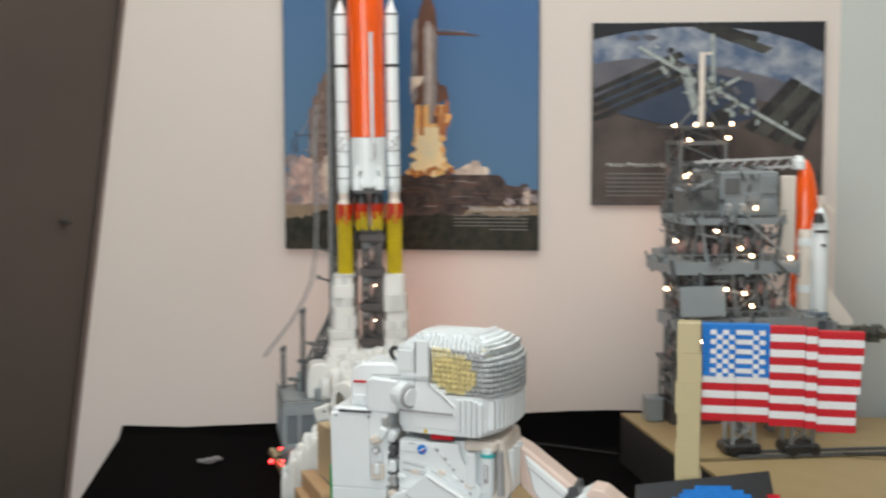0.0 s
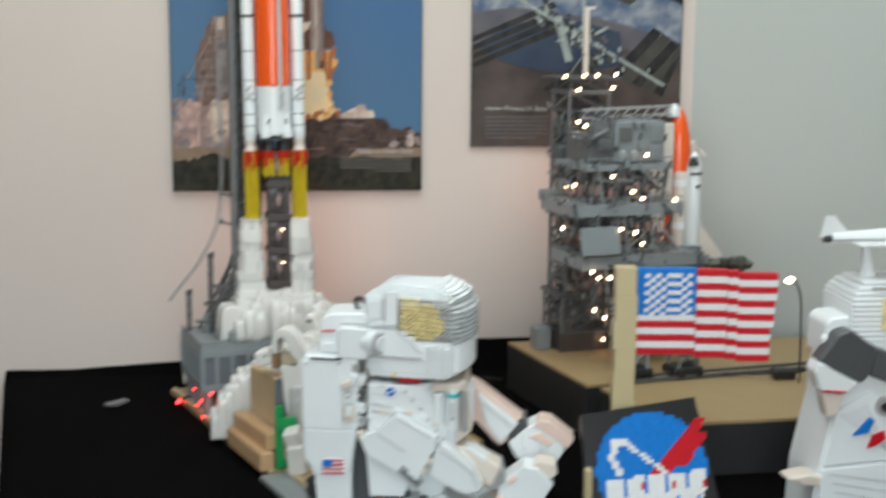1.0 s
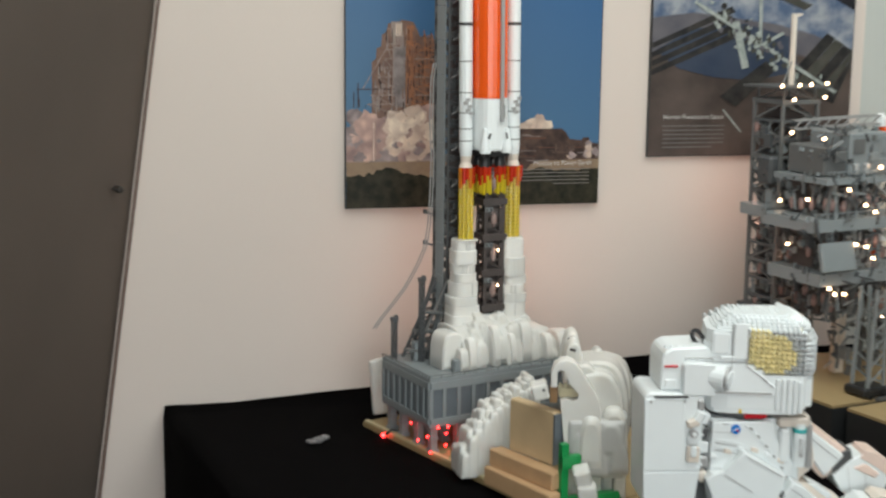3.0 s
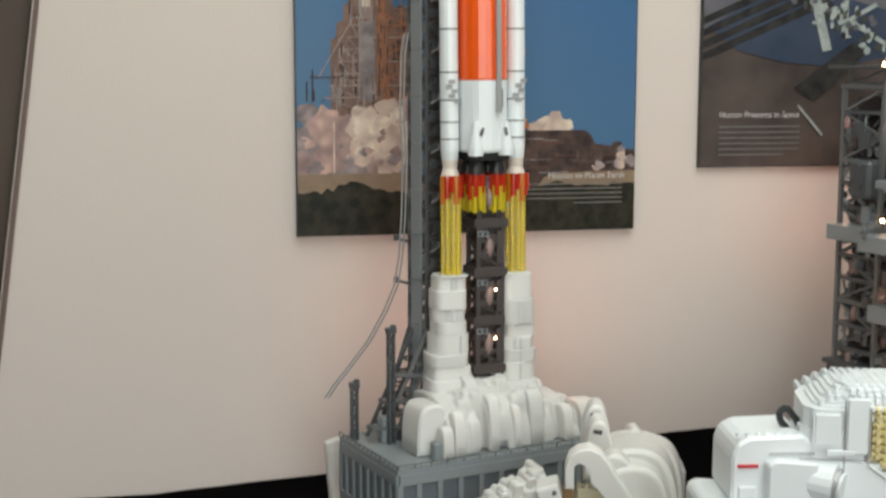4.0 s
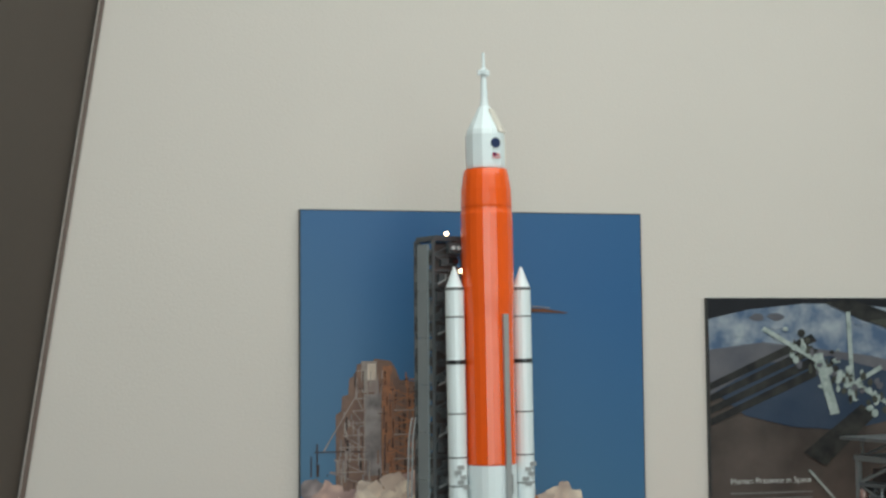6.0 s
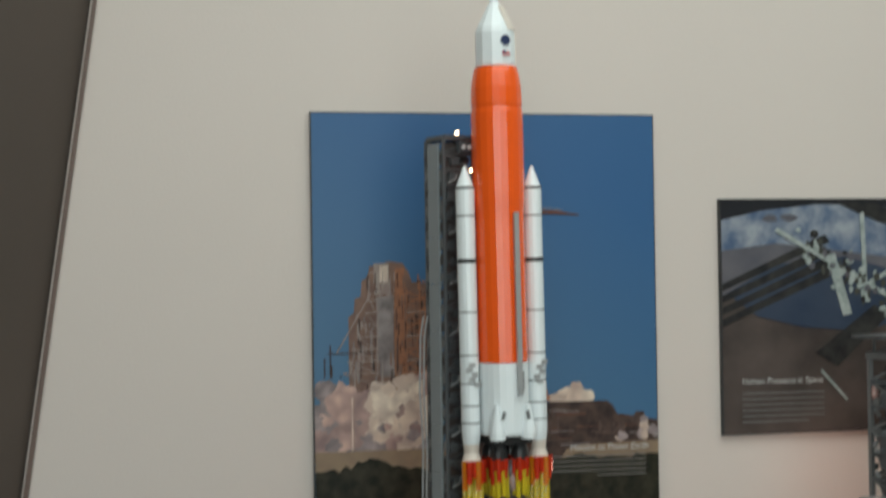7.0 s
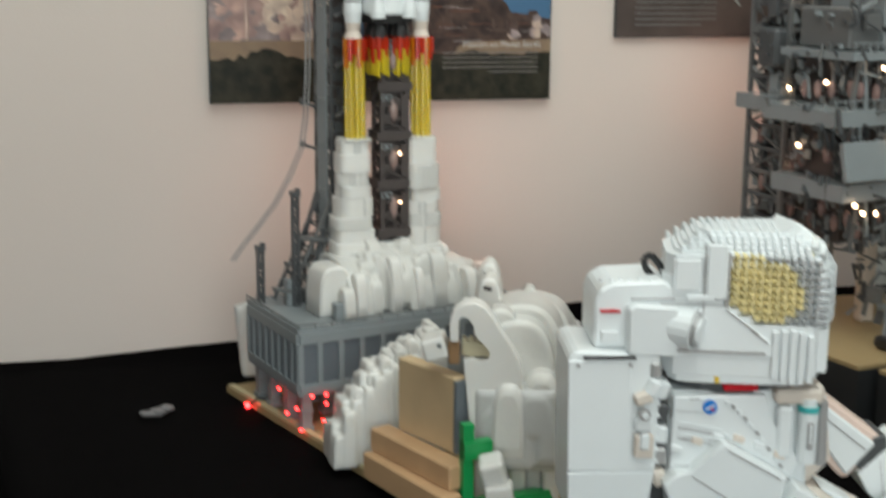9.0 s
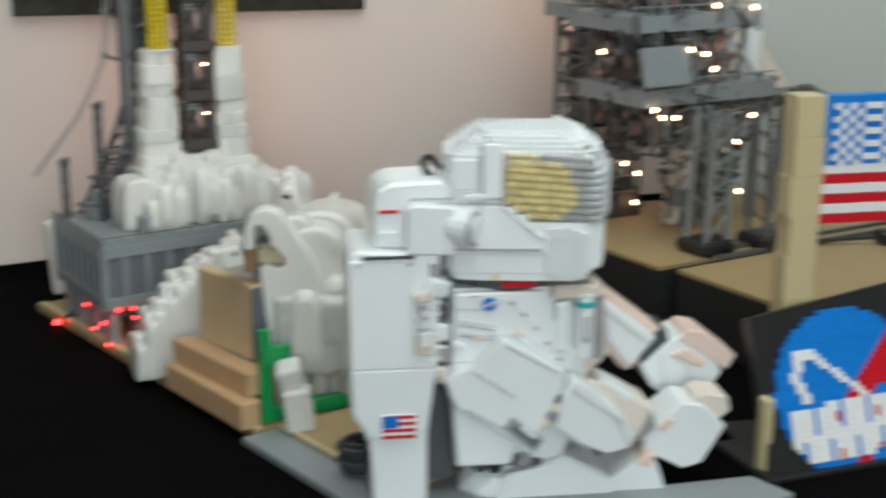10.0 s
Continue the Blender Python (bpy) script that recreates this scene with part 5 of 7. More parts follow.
def wood_steps():
    o = thing("wood_blocks", (0.248, -0.826, 0.7645), 21.5, "stacked raw pine blocks propping the plume", "wooden block")
    bm = BM()
    rbox(bm, (-0.013, 0.095, 0.0175), (0.028, 0.190, 0.035), 0.002)
    part("low_block", bm, WOOD, o)
    bm = BM()
    rbox(bm, (0.004, 0.104, 0.0505), (0.030, 0.178, 0.031), 0.002, (0, 0, 2))
    part("step_block", bm, WOOD, o)
    bm = BM()
    rbox(bm, (0.03, 0.111, 0.115), (0.022, 0.117, 0.099), 0.002, (0, 0, 4.5))
    part("tall_block", bm, mat("pale_pine", (0.60, 0.44, 0.26), 0.6, vary=0.14, scale=22, bump=0.1), o)
    bm = BM()
    box(bm, (0.034, 0.05, 0.114), (0.022, 0.005, 0.094), (0, 0, 4.5))
    part("dark_clip", bm, SLATE, o)
    return o


wood_steps()
o = thing("green_frame", (0.252, -0.822, 0.7645), 12, "green building plates standing beside the pine blocks", "building plate")
bm = BM()
box(bm, (0.008, 0.010, 0.060), (0.014, 0.012, 0.120))
part("upright_plate", bm, GREEN, o)
bm = BM()
box(bm, (0.020, 0.008, 0.086), (0.038, 0.014, 0.022))
part("cross_plate", bm, GREEN, o)
bm = BM()
box(bm, (0.070, 0.016, 0.008), (0.12, 0.016, 0.016))
part("flat_plate", bm, GREEN, o)
o = thing("cable_bundle", (0.336, -0.985, 0.7625), 0, "dark coiled grey cable bundle behind the astronaut", "cable")
bm = BM()
for k in range(7):
    for n in range(18):
        a, b = 2 * math.pi * n / 18, 2 * math.pi * (n + 1) / 18
        R = 0.022 + 0.003 * (k % 3)
        rod(bm, (R * math.cos(a), R * 0.8 * math.sin(a), 0.006 + 0.0055 * k), (R * math.cos(b), R * 0.8 * math.sin(b), 0.006 + 0.0055 * k), 0.0032, seg=6)
part("coil", bm, mat("slate_cable", (0.05, 0.055, 0.065), 0.4), o)

# ---- astronaut figure ----


def prism(bm, pts, y0, y1, mi=0, r=0.0):
    """A slab from an outline of (x, z) points, with chamfered edges."""
    a = [bm.verts.new((x, y0, z)) for x, z in pts]
    b = [bm.verts.new((x, y1, z)) for x, z in pts]
    n = len(pts)
    fs = [bm.faces.new(a), bm.faces.new(b[::-1])] + [bm.faces.new((a[i], b[i], b[(i + 1) % n], a[(i + 1) % n])) for i in range(n)]
    for f in fs:
        f.material_index = mi
    if r:
        es = list({e for f in fs for e in f.edges})
        for f in bmesh.ops.bevel(bm, geom=es, offset=r, segments=1, affect="EDGES")["faces"]:
            f.material_index = mi


def helmet(bm, W, GO, CH, SI):
    """Stacked plates with an open front, a studded visor and a stepped crown."""
    levels = [0.254, 0.262, 0.284, 0.300, 0.318, 0.326, 0.334, 0.342, 0.366, 0.388] + [0.388 + 0.0038 * k for k in range(1, 7)]
    for k, (z, zt) in enumerate(zip(levels, levels[1:])):
        zc = (z + zt) / 2
        t = max(0.0, (zc - 0.368) / 0.042) ** 1.7
        back = -0.092 + 0.010 * max(0, (0.285 - zc) / 0.03) + 0.040 * t
        front = 0.076 - 0.016 * max(0, (0.268 - zc) / 0.014) - 0.040 * t
        half = 0.079 - 0.020 * t
        if 0.318 < zc < 0.388:
            front = -0.022 + 1.9 * max(0, 0.338 - zc)
        c = 0.036
        bow = 0.016 if not 0.318 < zc < 0.388 else 0.0
        pts = [(back + c, -half), (front - 0.006, -half), (front, -half + 0.006)]
        pts += [(front + bow * (1 - (y / half) ** 2), y) for y in (-0.05, -0.03, -0.01, 0.01, 0.03, 0.05)]
        far = half - 0.012 - 0.030 * t
        pts += [(front, far - 0.006), (front - 0.006, far), (back + c * 1.9, far), (back + 0.8 * c, far - 0.4 * c), (back + 0.3 * c, far - 1.1 * c), (back, 0.0), (back, -half + 0.018), (back + 0.010, -half + 0.004)]
        plan(bm, pts, z, zt - 0.0004, W)
    box(bm, (-0.02, -0.005, 0.33), (0.10, 0.09, 0.12), mi=W)
    # studded visor, gold inside and silvery towards the rim
    for k in range(9):
        z = 0.3235 + 0.0079 * k
        f = k / 8
        left = -0.019 + 1.9 * max(0, 0.336 - z)
        gold = 0.043 + 0.014 * math.sin(math.pi * min(1, f * 1.25)) - 0.03 * (f > 0.9)
        n = int((0.074 - left) / 0.0086)
        for i in range(n + 1):
            x = left + 0.0043 + 0.0086 * i
            if x > 0.076:
                continue
            mi = GO if x < gold else CH
            dz = -0.0030 * (x - 0.03) / 0.05
            rbox(bm, (x, -0.070, z + dz), (0.0085, 0.014, 0.0062), 0.0012, mi=mi)
            rod(bm, (x, -0.076, z + dz), (x + 0.0012, -0.0815, z + dz - 0.0012), 0.0030, 0.0026, seg=8, mi=mi)
        for j in range(17):
            y = -0.072 + 0.009 * j
            out = 0.080 + 0.018 * (1 - (y / 0.075) ** 2) - 0.012 * max(0, f - 0.8) / 0.2
            rbox(bm, (out - 0.008, y, z - 0.003), (0.016, 0.0088, 0.0062), 0.0012, mi=CH)
            rod(bm, (out, y, z - 0.003), (out + 0.0045, y, z - 0.0035), 0.0029, seg=8, mi=CH)
    box(bm, (0.025, 0, 0.354), (0.10, 0.128, 0.070), mi=GO)
    rbox(bm, (-0.0225, -0.0785, 0.362), (0.0035, 0.004, 0.060), 0.0008, mi=SI)
    # serrated brow and crown edges
    for row, (z, x0, x1, y) in enumerate(((0.3885, -0.020, 0.068, -0.0775), (0.3935, -0.024, 0.060, -0.0745), (0.3985, -0.034, 0.052, -0.0705), (0.4030, -0.045, 0.042, -0.0660), (0.4070, -0.050, 0.030, -0.0600))):
        n = int((x1 - x0) / 0.0082)
        for i in range(n + 1):
            x = x0 + 0.0082 * i + 0.002 * row
            rbox(bm, (x, y + 0.004, z + 0.001), (0.0056, 0.012, 0.0066), 0.0010, mi=W)
        for j in range(15):
            yy = (-0.063 + 0.009 * j) * (1 - 0.12 * row)
            rbox(bm, (x1 + 0.004 + 0.012 * (1 - (yy / 0.07) ** 2), yy, z), (0.012, 0.0058, 0.0062), 0.0010, mi=W if row > 1 else CH)
    for i in range(20):
        for j in range(17):
            x, y = -0.088 + 0.0085 * i, -0.074 + 0.0085 * j
            t = min((x + 0.088) / 0.040, (0.074 - x) / 0.040, (y + 0.077) / 0.020, (0.064 - y) / 0.050, 0.98)
            if t < 0.12:
                continue
            z = 0.3665 + 0.042 * t ** (1 / 1.7)
            rod(bm, (x, y, z - 0.004), (x, y, z + 0.0035), 0.0028, seg=8, mi=W)
    # cheek plate with its slanting edge, fluted chin, seams
    prism(bm, [(-0.094, 0.335), (-0.024, 0.335), (0.028, 0.298), (0.028, 0.284), (-0.094, 0.284)], -0.0815, -0.076, W, 0.0008)
    prism(bm, [(-0.088, 0.290), (0.020, 0.290), (0.020, 0.2865), (-0.088, 0.2865)], -0.0825, -0.079, SI, 0.0003)
    for a, b in (((-0.024, 0.333), (0.012, 0.308)), ((0.004, 0.312), (0.022, 0.299))):
        bar(bm, (a[0], -0.0822, a[1]), (b[0], -0.0822, b[1]), 0.0014, mi=SI)
    for k in range(5):
        x = 0.030 + 0.0095 * k
        rbox(bm, (x, -0.0795, 0.287 - 0.001 * k), (0.0068, 0.010, 0.058 - 0.004 * abs(k - 2)), 0.0009, mi=W)
    for j in range(12):
        y = -0.066 + 0.012 * j
        rbox(bm, (0.077 + 0.014 * (1 - (y / 0.079) ** 2), y, 0.289), (0.012, 0.0085, 0.046), 0.001, mi=W)
    rbox(bm, (-0.048, -0.0805, 0.352), (0.0016, 0.003, 0.094), 0.0003, mi=SI)
    rbox(bm, (-0.058, -0.0805, 0.3375), (0.072, 0.003, 0.0012), 0.0003, mi=SI)
    rbox(bm, (-0.052, -0.0810, 0.3445), (0.030, 0.004, 0.006), 0.0010, mi=W)
    rbox(bm, (-0.066, -0.0795, 0.368), (0.030, 0.004, 0.036), 0.003, mi=W)
    rbox(bm, (-0.035, -0.0805, 0.372), (0.022, 0.004, 0.058), 0.0015, mi=W)


def astronaut():
    """Brick-built figure that faces +x; one mesh."""
    bm = BM()
    W, CR, SI, DG, GO, CH, RE, YE, BL, TE, PI, BK, SL = range(13)
    helmet(bm, W, GO, CH, SI)
    # the head turns a little towards the table's front edge
    bmesh.ops.scale(bm, vec=(0.95, 1, 1), space=Matrix.Translation((0.018, 0, 0)), verts=bm.verts[:])
    bmesh.ops.rotate(bm, cent=(-0.018, 0, 0), matrix=Matrix.Rotation(radians(-8), 3, "Z"), verts=bm.verts[:])
    # neck ring
    lathe(bm, [(0.068, 0.238), (0.072, 0.246), (0.072, 0.258), (0.066, 0.268)], (-0.018, 0), 24, DG)
    rbox(bm, (-0.014, -0.0715, 0.2485), (0.036, 0.010, 0.0075), 0.001, mi=RE)
    rbox(bm, (-0.030, -0.072, 0.2575), (0.026, 0.010, 0.008), 0.001, mi=YE)
    rbox(bm, (0.026, -0.062, 0.2475), (0.030, 0.010, 0.004), 0.001, mi=DG)
    # torso: smooth bricks, a shoulder yoke and slanting seams
    prism(bm, [(-0.086, 0.242), (0.020, 0.242), (0.060, 0.236), (0.066, 0.110), (0.040, 0.040), (-0.070, 0.040), (-0.088, 0.130)], -0.066, 0.066, W, 0.004)
    prism(bm, [(-0.084, 0.240), (0.014, 0.240), (0.016, 0.216), (0.052, 0.168), (0.030, 0.120), (-0.086, 0.130)], -0.076, -0.060, W, 0.002)
    for k in range(4):
        bar(bm, (-0.078, -0.0768, 0.212 - 0.006 * k), (-0.036, -0.0768, 0.204 - 0.006 * k), 0.0012, mi=SI if k % 2 else W)
        bar(bm, (-0.036, -0.0768, 0.204 - 0.006 * k), (0.044, -0.0768, 0.152 - 0.006 * k), 0.0012, mi=SI if k % 2 else W)
    for k in range(10):
        a = k / 9
        rbox(bm, (-0.028 + 0.060 * a, -0.0775, 0.233 - 0.070 * a ** 1.25), (0.0054, 0.003, 0.0036), 0.0008, (0, 45, 0), SI if k % 2 else W)
    rod(bm, (-0.046, -0.074, 0.228), (-0.046, -0.0785, 0.228), 0.0076, seg=16, mi=BL)
    bar(bm, (-0.051, -0.0788, 0.226), (-0.041, -0.0788, 0.231), 0.0015, mi=W)
    rod(bm, (-0.044, -0.0786, 0.2265), (-0.044, -0.0791, 0.2265), 0.0018, seg=8, mi=RE)
    rbox(bm, (-0.062, -0.0765, 0.237), (0.012, 0.002, 0.0014), 0.0003, mi=SI)
    # chest pack with two cylinders
    prism(bm, [(0.020, 0.246), (0.080, 0.246), (0.092, 0.160), (0.052, 0.120), (0.030, 0.158)], -0.060, 0.060, CR, 0.004)
    rbox(bm, (0.048, -0.068, 0.238), (0.050, 0.022, 0.016), 0.003, mi=CR)
    rbox(bm, (0.034, -0.074, 0.200), (0.016, 0.014, 0.056), 0.003, mi=W)
    rod(bm, (0.059, -0.074, 0.166), (0.059, -0.074, 0.222), 0.0105, seg=14, mi=W)
    rod(bm, (0.059, -0.074, 0.222), (0.059, -0.074, 0.228), 0.0112, seg=14, mi=TE)
    rod(bm, (0.059, -0.074, 0.228), (0.059, -0.074, 0.236), 0.0090, seg=14, mi=W)
    rbox(bm, (0.059, -0.0848, 0.198), (0.0065, 0.003, 0.030), 0.001, mi=SI)
    rbox(bm, (0.059, -0.0856, 0.200), (0.003, 0.003, 0.022), 0.001, mi=W)
    rod(bm, (0.078, -0.066, 0.160), (0.076, -0.066, 0.230), 0.006, seg=10, mi=SI)
    for y in (-0.03, 0.0, 0.03):
        rod(bm, (0.084, y, 0.16), (0.084, y, 0.225), 0.008, seg=10, mi=W)
    # life-support pack, its lower end narrower
    prism(bm, [(-0.196, 0.284), (-0.188, 0.291), (-0.100, 0.286), (-0.102, 0.169), (-0.112, 0.090), (-0.112, -0.004), (-0.170, -0.004), (-0.171, 0.079), (-0.193, 0.108)], -0.082, 0.020, W, 0.003)
    prism(bm, [(-0.196, 0.281), (-0.131, 0.279), (-0.130, 0.172), (-0.104, 0.169), (-0.104, 0.162), (-0.194, 0.162)], -0.0845, -0.080, W, 0.0010)
    prism(bm, [(-0.194, 0.160), (-0.105, 0.160), (-0.113, 0.090), (-0.168, 0.082), (-0.192, 0.110)], -0.0845, -0.080, W, 0.0010)
    rbox(bm, (-0.154, -0.0852, 0.2845), (0.054, 0.004, 0.0034), 0.0006, mi=BK)
    for x in (-0.186, -0.132):
        rod(bm, (x, -0.082, 0.2765), (x, -0.0862, 0.2765), 0.0022, seg=10, mi=SI)
    # fittings on the pack's edge
    rbox(bm, (-0.116, -0.086, 0.190), (0.020, 0.010, 0.026), 0.002, mi=CR)
    rbox(bm, (-0.116, -0.091, 0.196), (0.010, 0.006, 0.018), 0.002, mi=W)
    rbox(bm, (-0.117, -0.087, 0.214), (0.018, 0.010, 0.016), 0.003, mi=W)
    rod(bm, (-0.117, -0.088, 0.226), (-0.117, -0.096, 0.226), 0.0062, seg=12, mi=SI)
    rod(bm, (-0.117, -0.094, 0.226), (-0.117, -0.0985, 0.226), 0.0035, seg=10, mi=W)
    rbox(bm, (-0.118, -0.087, 0.242), (0.020, 0.010, 0.014), 0.003, (0, -20, 0), CR)
    rbox(bm, (-0.108, -0.086, 0.252), (0.014, 0.012, 0.020), 0.003, (0, 25, 0), W)
    rbox(bm, (-0.105, -0.080, 0.270), (0.012, 0.010, 0.018), 0.003, mi=SI)
    for k in range(5):
        rbox(bm, (-0.096, -0.066, 0.150 + 0.024 * k), (0.014, 0.026, 0.020), 0.003, (0, 9 * k - 14, 0), (CR, SI, W, DG, W)[k])
    # dark grey slab stands in for the shade in the gap between pack and body
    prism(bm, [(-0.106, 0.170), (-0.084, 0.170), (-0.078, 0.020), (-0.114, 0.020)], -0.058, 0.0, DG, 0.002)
    # small flag on the pack
    fx, fz = -0.143, 0.097
    rbox(bm, (fx, -0.0855, fz), (0.036, 0.003, 0.0265), 0.0004, mi=W)
    for k in range(4):
        rbox(bm, (fx, -0.0868, fz - 0.0112 + 0.0075 * k), (0.036, 0.002, 0.0038), 0.0003, mi=RE)
    rbox(bm, (fx - 0.0095, -0.0876, fz + 0.0062), (0.017, 0.002, 0.0135), 0.0003, mi=BL)
    # upper pack with its side block and round fitting
    prism(bm, [(-0.168, 0.290), (-0.168, 0.338), (-0.163, 0.351), (-0.150, 0.358), (-0.096, 0.360), (-0.086, 0.352), (-0.086, 0.286)], -0.066, 0.020, W, 0.003)
    prism(bm, [(-0.135, 0.286), (-0.135, 0.334), (-0.128, 0.339), (-0.084, 0.336), (-0.084, 0.284)], -0.084, -0.064, W, 0.002)
    rbox(bm, (-0.108, -0.0668, 0.342), (0.046, 0.003, 0.0025), 0.0005, mi=SI)
    rbox(bm, (-0.152, -0.0672, 0.329), (0.021, 0.003, 0.0034), 0.0005, mi=RE)
    rbox(bm, (-0.152, -0.0680, 0.302), (0.018, 0.004, 0.012), 0.001, mi=W)
    rod(bm, (-0.088, -0.066, 0.314), (-0.066, -0.080, 0.312), 0.020, 0.022, seg=18, mi=W)
    rod(bm, (-0.0665, -0.0795, 0.312), (-0.062, -0.0825, 0.3115), 0.0185, seg=18, mi=SI)
    rod(bm, (-0.063, -0.0815, 0.3115), (-0.0595, -0.0838, 0.311), 0.014, seg=18, mi=W)
    # black bent handle over the pack
    hp = [(-0.098, 0.352), (-0.110, 0.366), (-0.112, 0.376), (-0.104, 0.380), (-0.094, 0.368), (-0.088, 0.356)]
    for a, b in zip(hp, hp[1:]):
        rod(bm, (a[0], -0.03, a[1]), (b[0], -0.03, b[1]), 0.0036, seg=8, mi=BK)
    # waist chain, hips and bent legs on the table
    for k in range(15):
        a = radians(-200 + 14 * k)
        rbox(bm, (-0.022 + 0.066 * math.cos(a), 0.076 * math.sin(a), 0.044 + 0.006 * math.sin(k * 1.7)), (0.013, 0.014, 0.015), 0.003, (20, 10 * k, 0), (DG, SI, DG, BK)[k % 4])
    for y in (-0.042, 0.046):
        ball(bm, (-0.028, y, 0.008), 0.040, 2, W, (1.15, 0.95, 0.85))
        prism(bm, [(-0.030, 0.030), (0.010, 0.038), (0.044, 0.050), (0.094, 0.022), (0.100, -0.004), (-0.040, -0.004)], y - 0.038, y + 0.034, W, 0.004)
        prism(bm, [(0.094, 0.018), (0.132, 0.042), (0.146, 0.040), (0.156, 0.010), (0.160, -0.004), (0.088, -0.004)], y - 0.034, y + 0.030, W, 0.004)
        prism(bm, [(0.122, 0.034), (0.136, 0.047), (0.147, 0.044), (0.140, 0.028)], y - 0.035, y + 0.031, PI, 0.002)
    # near arm: shoulder slab, upper arm, patch, elbow, forearm turning in, glove
    prism(bm, [(-0.096, 0.150), (-0.084, 0.161), (-0.066, 0.162), (-0.034, 0.196), (0.034, 0.157), (0.028, 0.120), (-0.004, 0.070), (-0.018, 0.076), (-0.084, 0.120)], -0.098, -0.062, W, 0.0025)
    prism(bm, [(-0.086, 0.120), (-0.050, 0.112), (-0.010, 0.080), (-0.022, 0.048), (-0.080, 0.048)], -0.090, -0.060, W, 0.0025)
    bar(bm, (-0.066, -0.0985, 0.160), (-0.020, -0.0985, 0.130), 0.0014, mi=SI)
    bar(bm, (-0.030, -0.0985, 0.188), (0.026, -0.0985, 0.156), 0.0013, mi=SI)
    bar(bm, (-0.074, -0.0988, 0.118), (-0.030, -0.0988, 0.094), 0.0013, mi=SI)
    prism(bm, [(-0.022, 0.109), (0.012, 0.080), (0.002, 0.066), (-0.032, 0.096)], -0.103, -0.094, SI, 0.001)
    prism(bm, [(-0.018, 0.102), (0.007, 0.080), (0.001, 0.073), (-0.025, 0.096)], -0.1045, -0.100, SL, 0.0005)
    prism(bm, [(-0.012, 0.100), (0.003, 0.086), (0.000, 0.083), (-0.016, 0.097)], -0.1055, -0.102, W, 0.0005)
    for k in range(4):
        rbox(bm, (0.014 + 0.005 * k, -0.094, 0.098 + 0.009 * k), (0.010, 0.014, 0.012), 0.002, (0, 35, 0), (CR, SI, CR, DG)[k])
    prism(bm, [(0.030, 0.130), (0.044, 0.148), (0.060, 0.140), (0.096, 0.108), (0.112, 0.078), (0.106, 0.068), (0.082, 0.062), (0.050, 0.076), (0.024, 0.096)], -0.106, -0.062, W, 0.0018)
    bar(bm, (0.040, -0.1065, 0.138), (0.098, -0.1065, 0.098), 0.0012, mi=SI)
    bar(bm, (0.090, -0.1065, 0.103), (0.104, -0.1065, 0.074), 0.0012, mi=SI)
    prism(bm, [(0.060, 0.136), (0.088, 0.130), (0.144, 0.098), (0.126, 0.062), (0.100, 0.070)], -0.070, -0.012, CR, 0.004)
    prism(bm, [(0.078, 0.135), (0.094, 0.130), (0.120, 0.114), (0.114, 0.106)], -0.072, -0.030, W, 0.002)
    prism(bm, [(0.126, 0.104), (0.142, 0.099), (0.150, 0.072), (0.130, 0.054), (0.118, 0.066)], -0.064, -0.004, SI, 0.003)
    prism(bm, [(0.136, 0.060), (0.150, 0.074), (0.180, 0.098), (0.204, 0.094), (0.232, 0.068), (0.206, 0.024), (0.184, 0.018), (0.138, 0.042)], -0.058, 0.000, W, 0.0018)
    prism(bm, [(0.196, 0.098), (0.206, 0.106), (0.234, 0.101), (0.238, 0.084), (0.226, 0.074), (0.206, 0.086)], -0.052, -0.006, CR, 0.0015)
    prism(bm, [(0.150, 0.070), (0.162, 0.082), (0.172, 0.078), (0.160, 0.064)], -0.0605, -0.050, PI, 0.002)
    # far arm, held out
    prism(bm, [(0.060, 0.232), (0.100, 0.214), (0.178, 0.156), (0.170, 0.138), (0.140, 0.106), (0.128, 0.112), (0.109, 0.143), (0.090, 0.150)], 0.024, 0.076, PI, 0.004)
    prism(bm, [(0.096, 0.206), (0.170, 0.150), (0.138, 0.112), (0.112, 0.146)], 0.018, 0.030, W, 0.003)
    bar(bm, (0.104, 0.0172, 0.186), (0.158, 0.0172, 0.144), 0.0013, mi=SI)
    prism(bm, [(0.168, 0.156), (0.182, 0.160), (0.186, 0.142), (0.160, 0.118), (0.150, 0.122)], 0.022, 0.078, DG, 0.002)
    prism(bm, [(0.152, 0.114), (0.182, 0.142), (0.202, 0.152), (0.226, 0.142), (0.252, 0.104), (0.224, 0.060), (0.206, 0.060), (0.166, 0.088)], 0.020, 0.080, W, 0.0018)
    prism(bm, [(0.196, 0.146), (0.206, 0.158), (0.226, 0.155), (0.267, 0.124), (0.256, 0.106), (0.228, 0.128)], 0.018, 0.074, PI, 0.0015)
    prism(bm, [(0.186, 0.128), (0.206, 0.136), (0.232, 0.118), (0.224, 0.110)], 0.0165, 0.024, PI, 0.002)
    # fine joints between the bricks, and studs left open on the edges
    for x, z0, z1 in ((-0.158, 0.172, 0.276),):
        bar(bm, (x, -0.0853, z0), (x, -0.0853, z1), 0.0005, mi=W)
    for k in range(3):
        bar(bm, (-0.082 + 0.004 * (k % 2), -0.0765, 0.224 - 0.03 * k), (-0.052 + 0.012 * k, -0.0765, 0.222 - 0.03 * k), 0.0006, mi=SI)
    for k in range(2):
        bar(bm, (0.176 + 0.030 * k, 0.0192, 0.130 + 0.006 * k), (0.184 + 0.028 * k, 0.0192, 0.080), 0.0006, mi=SI)
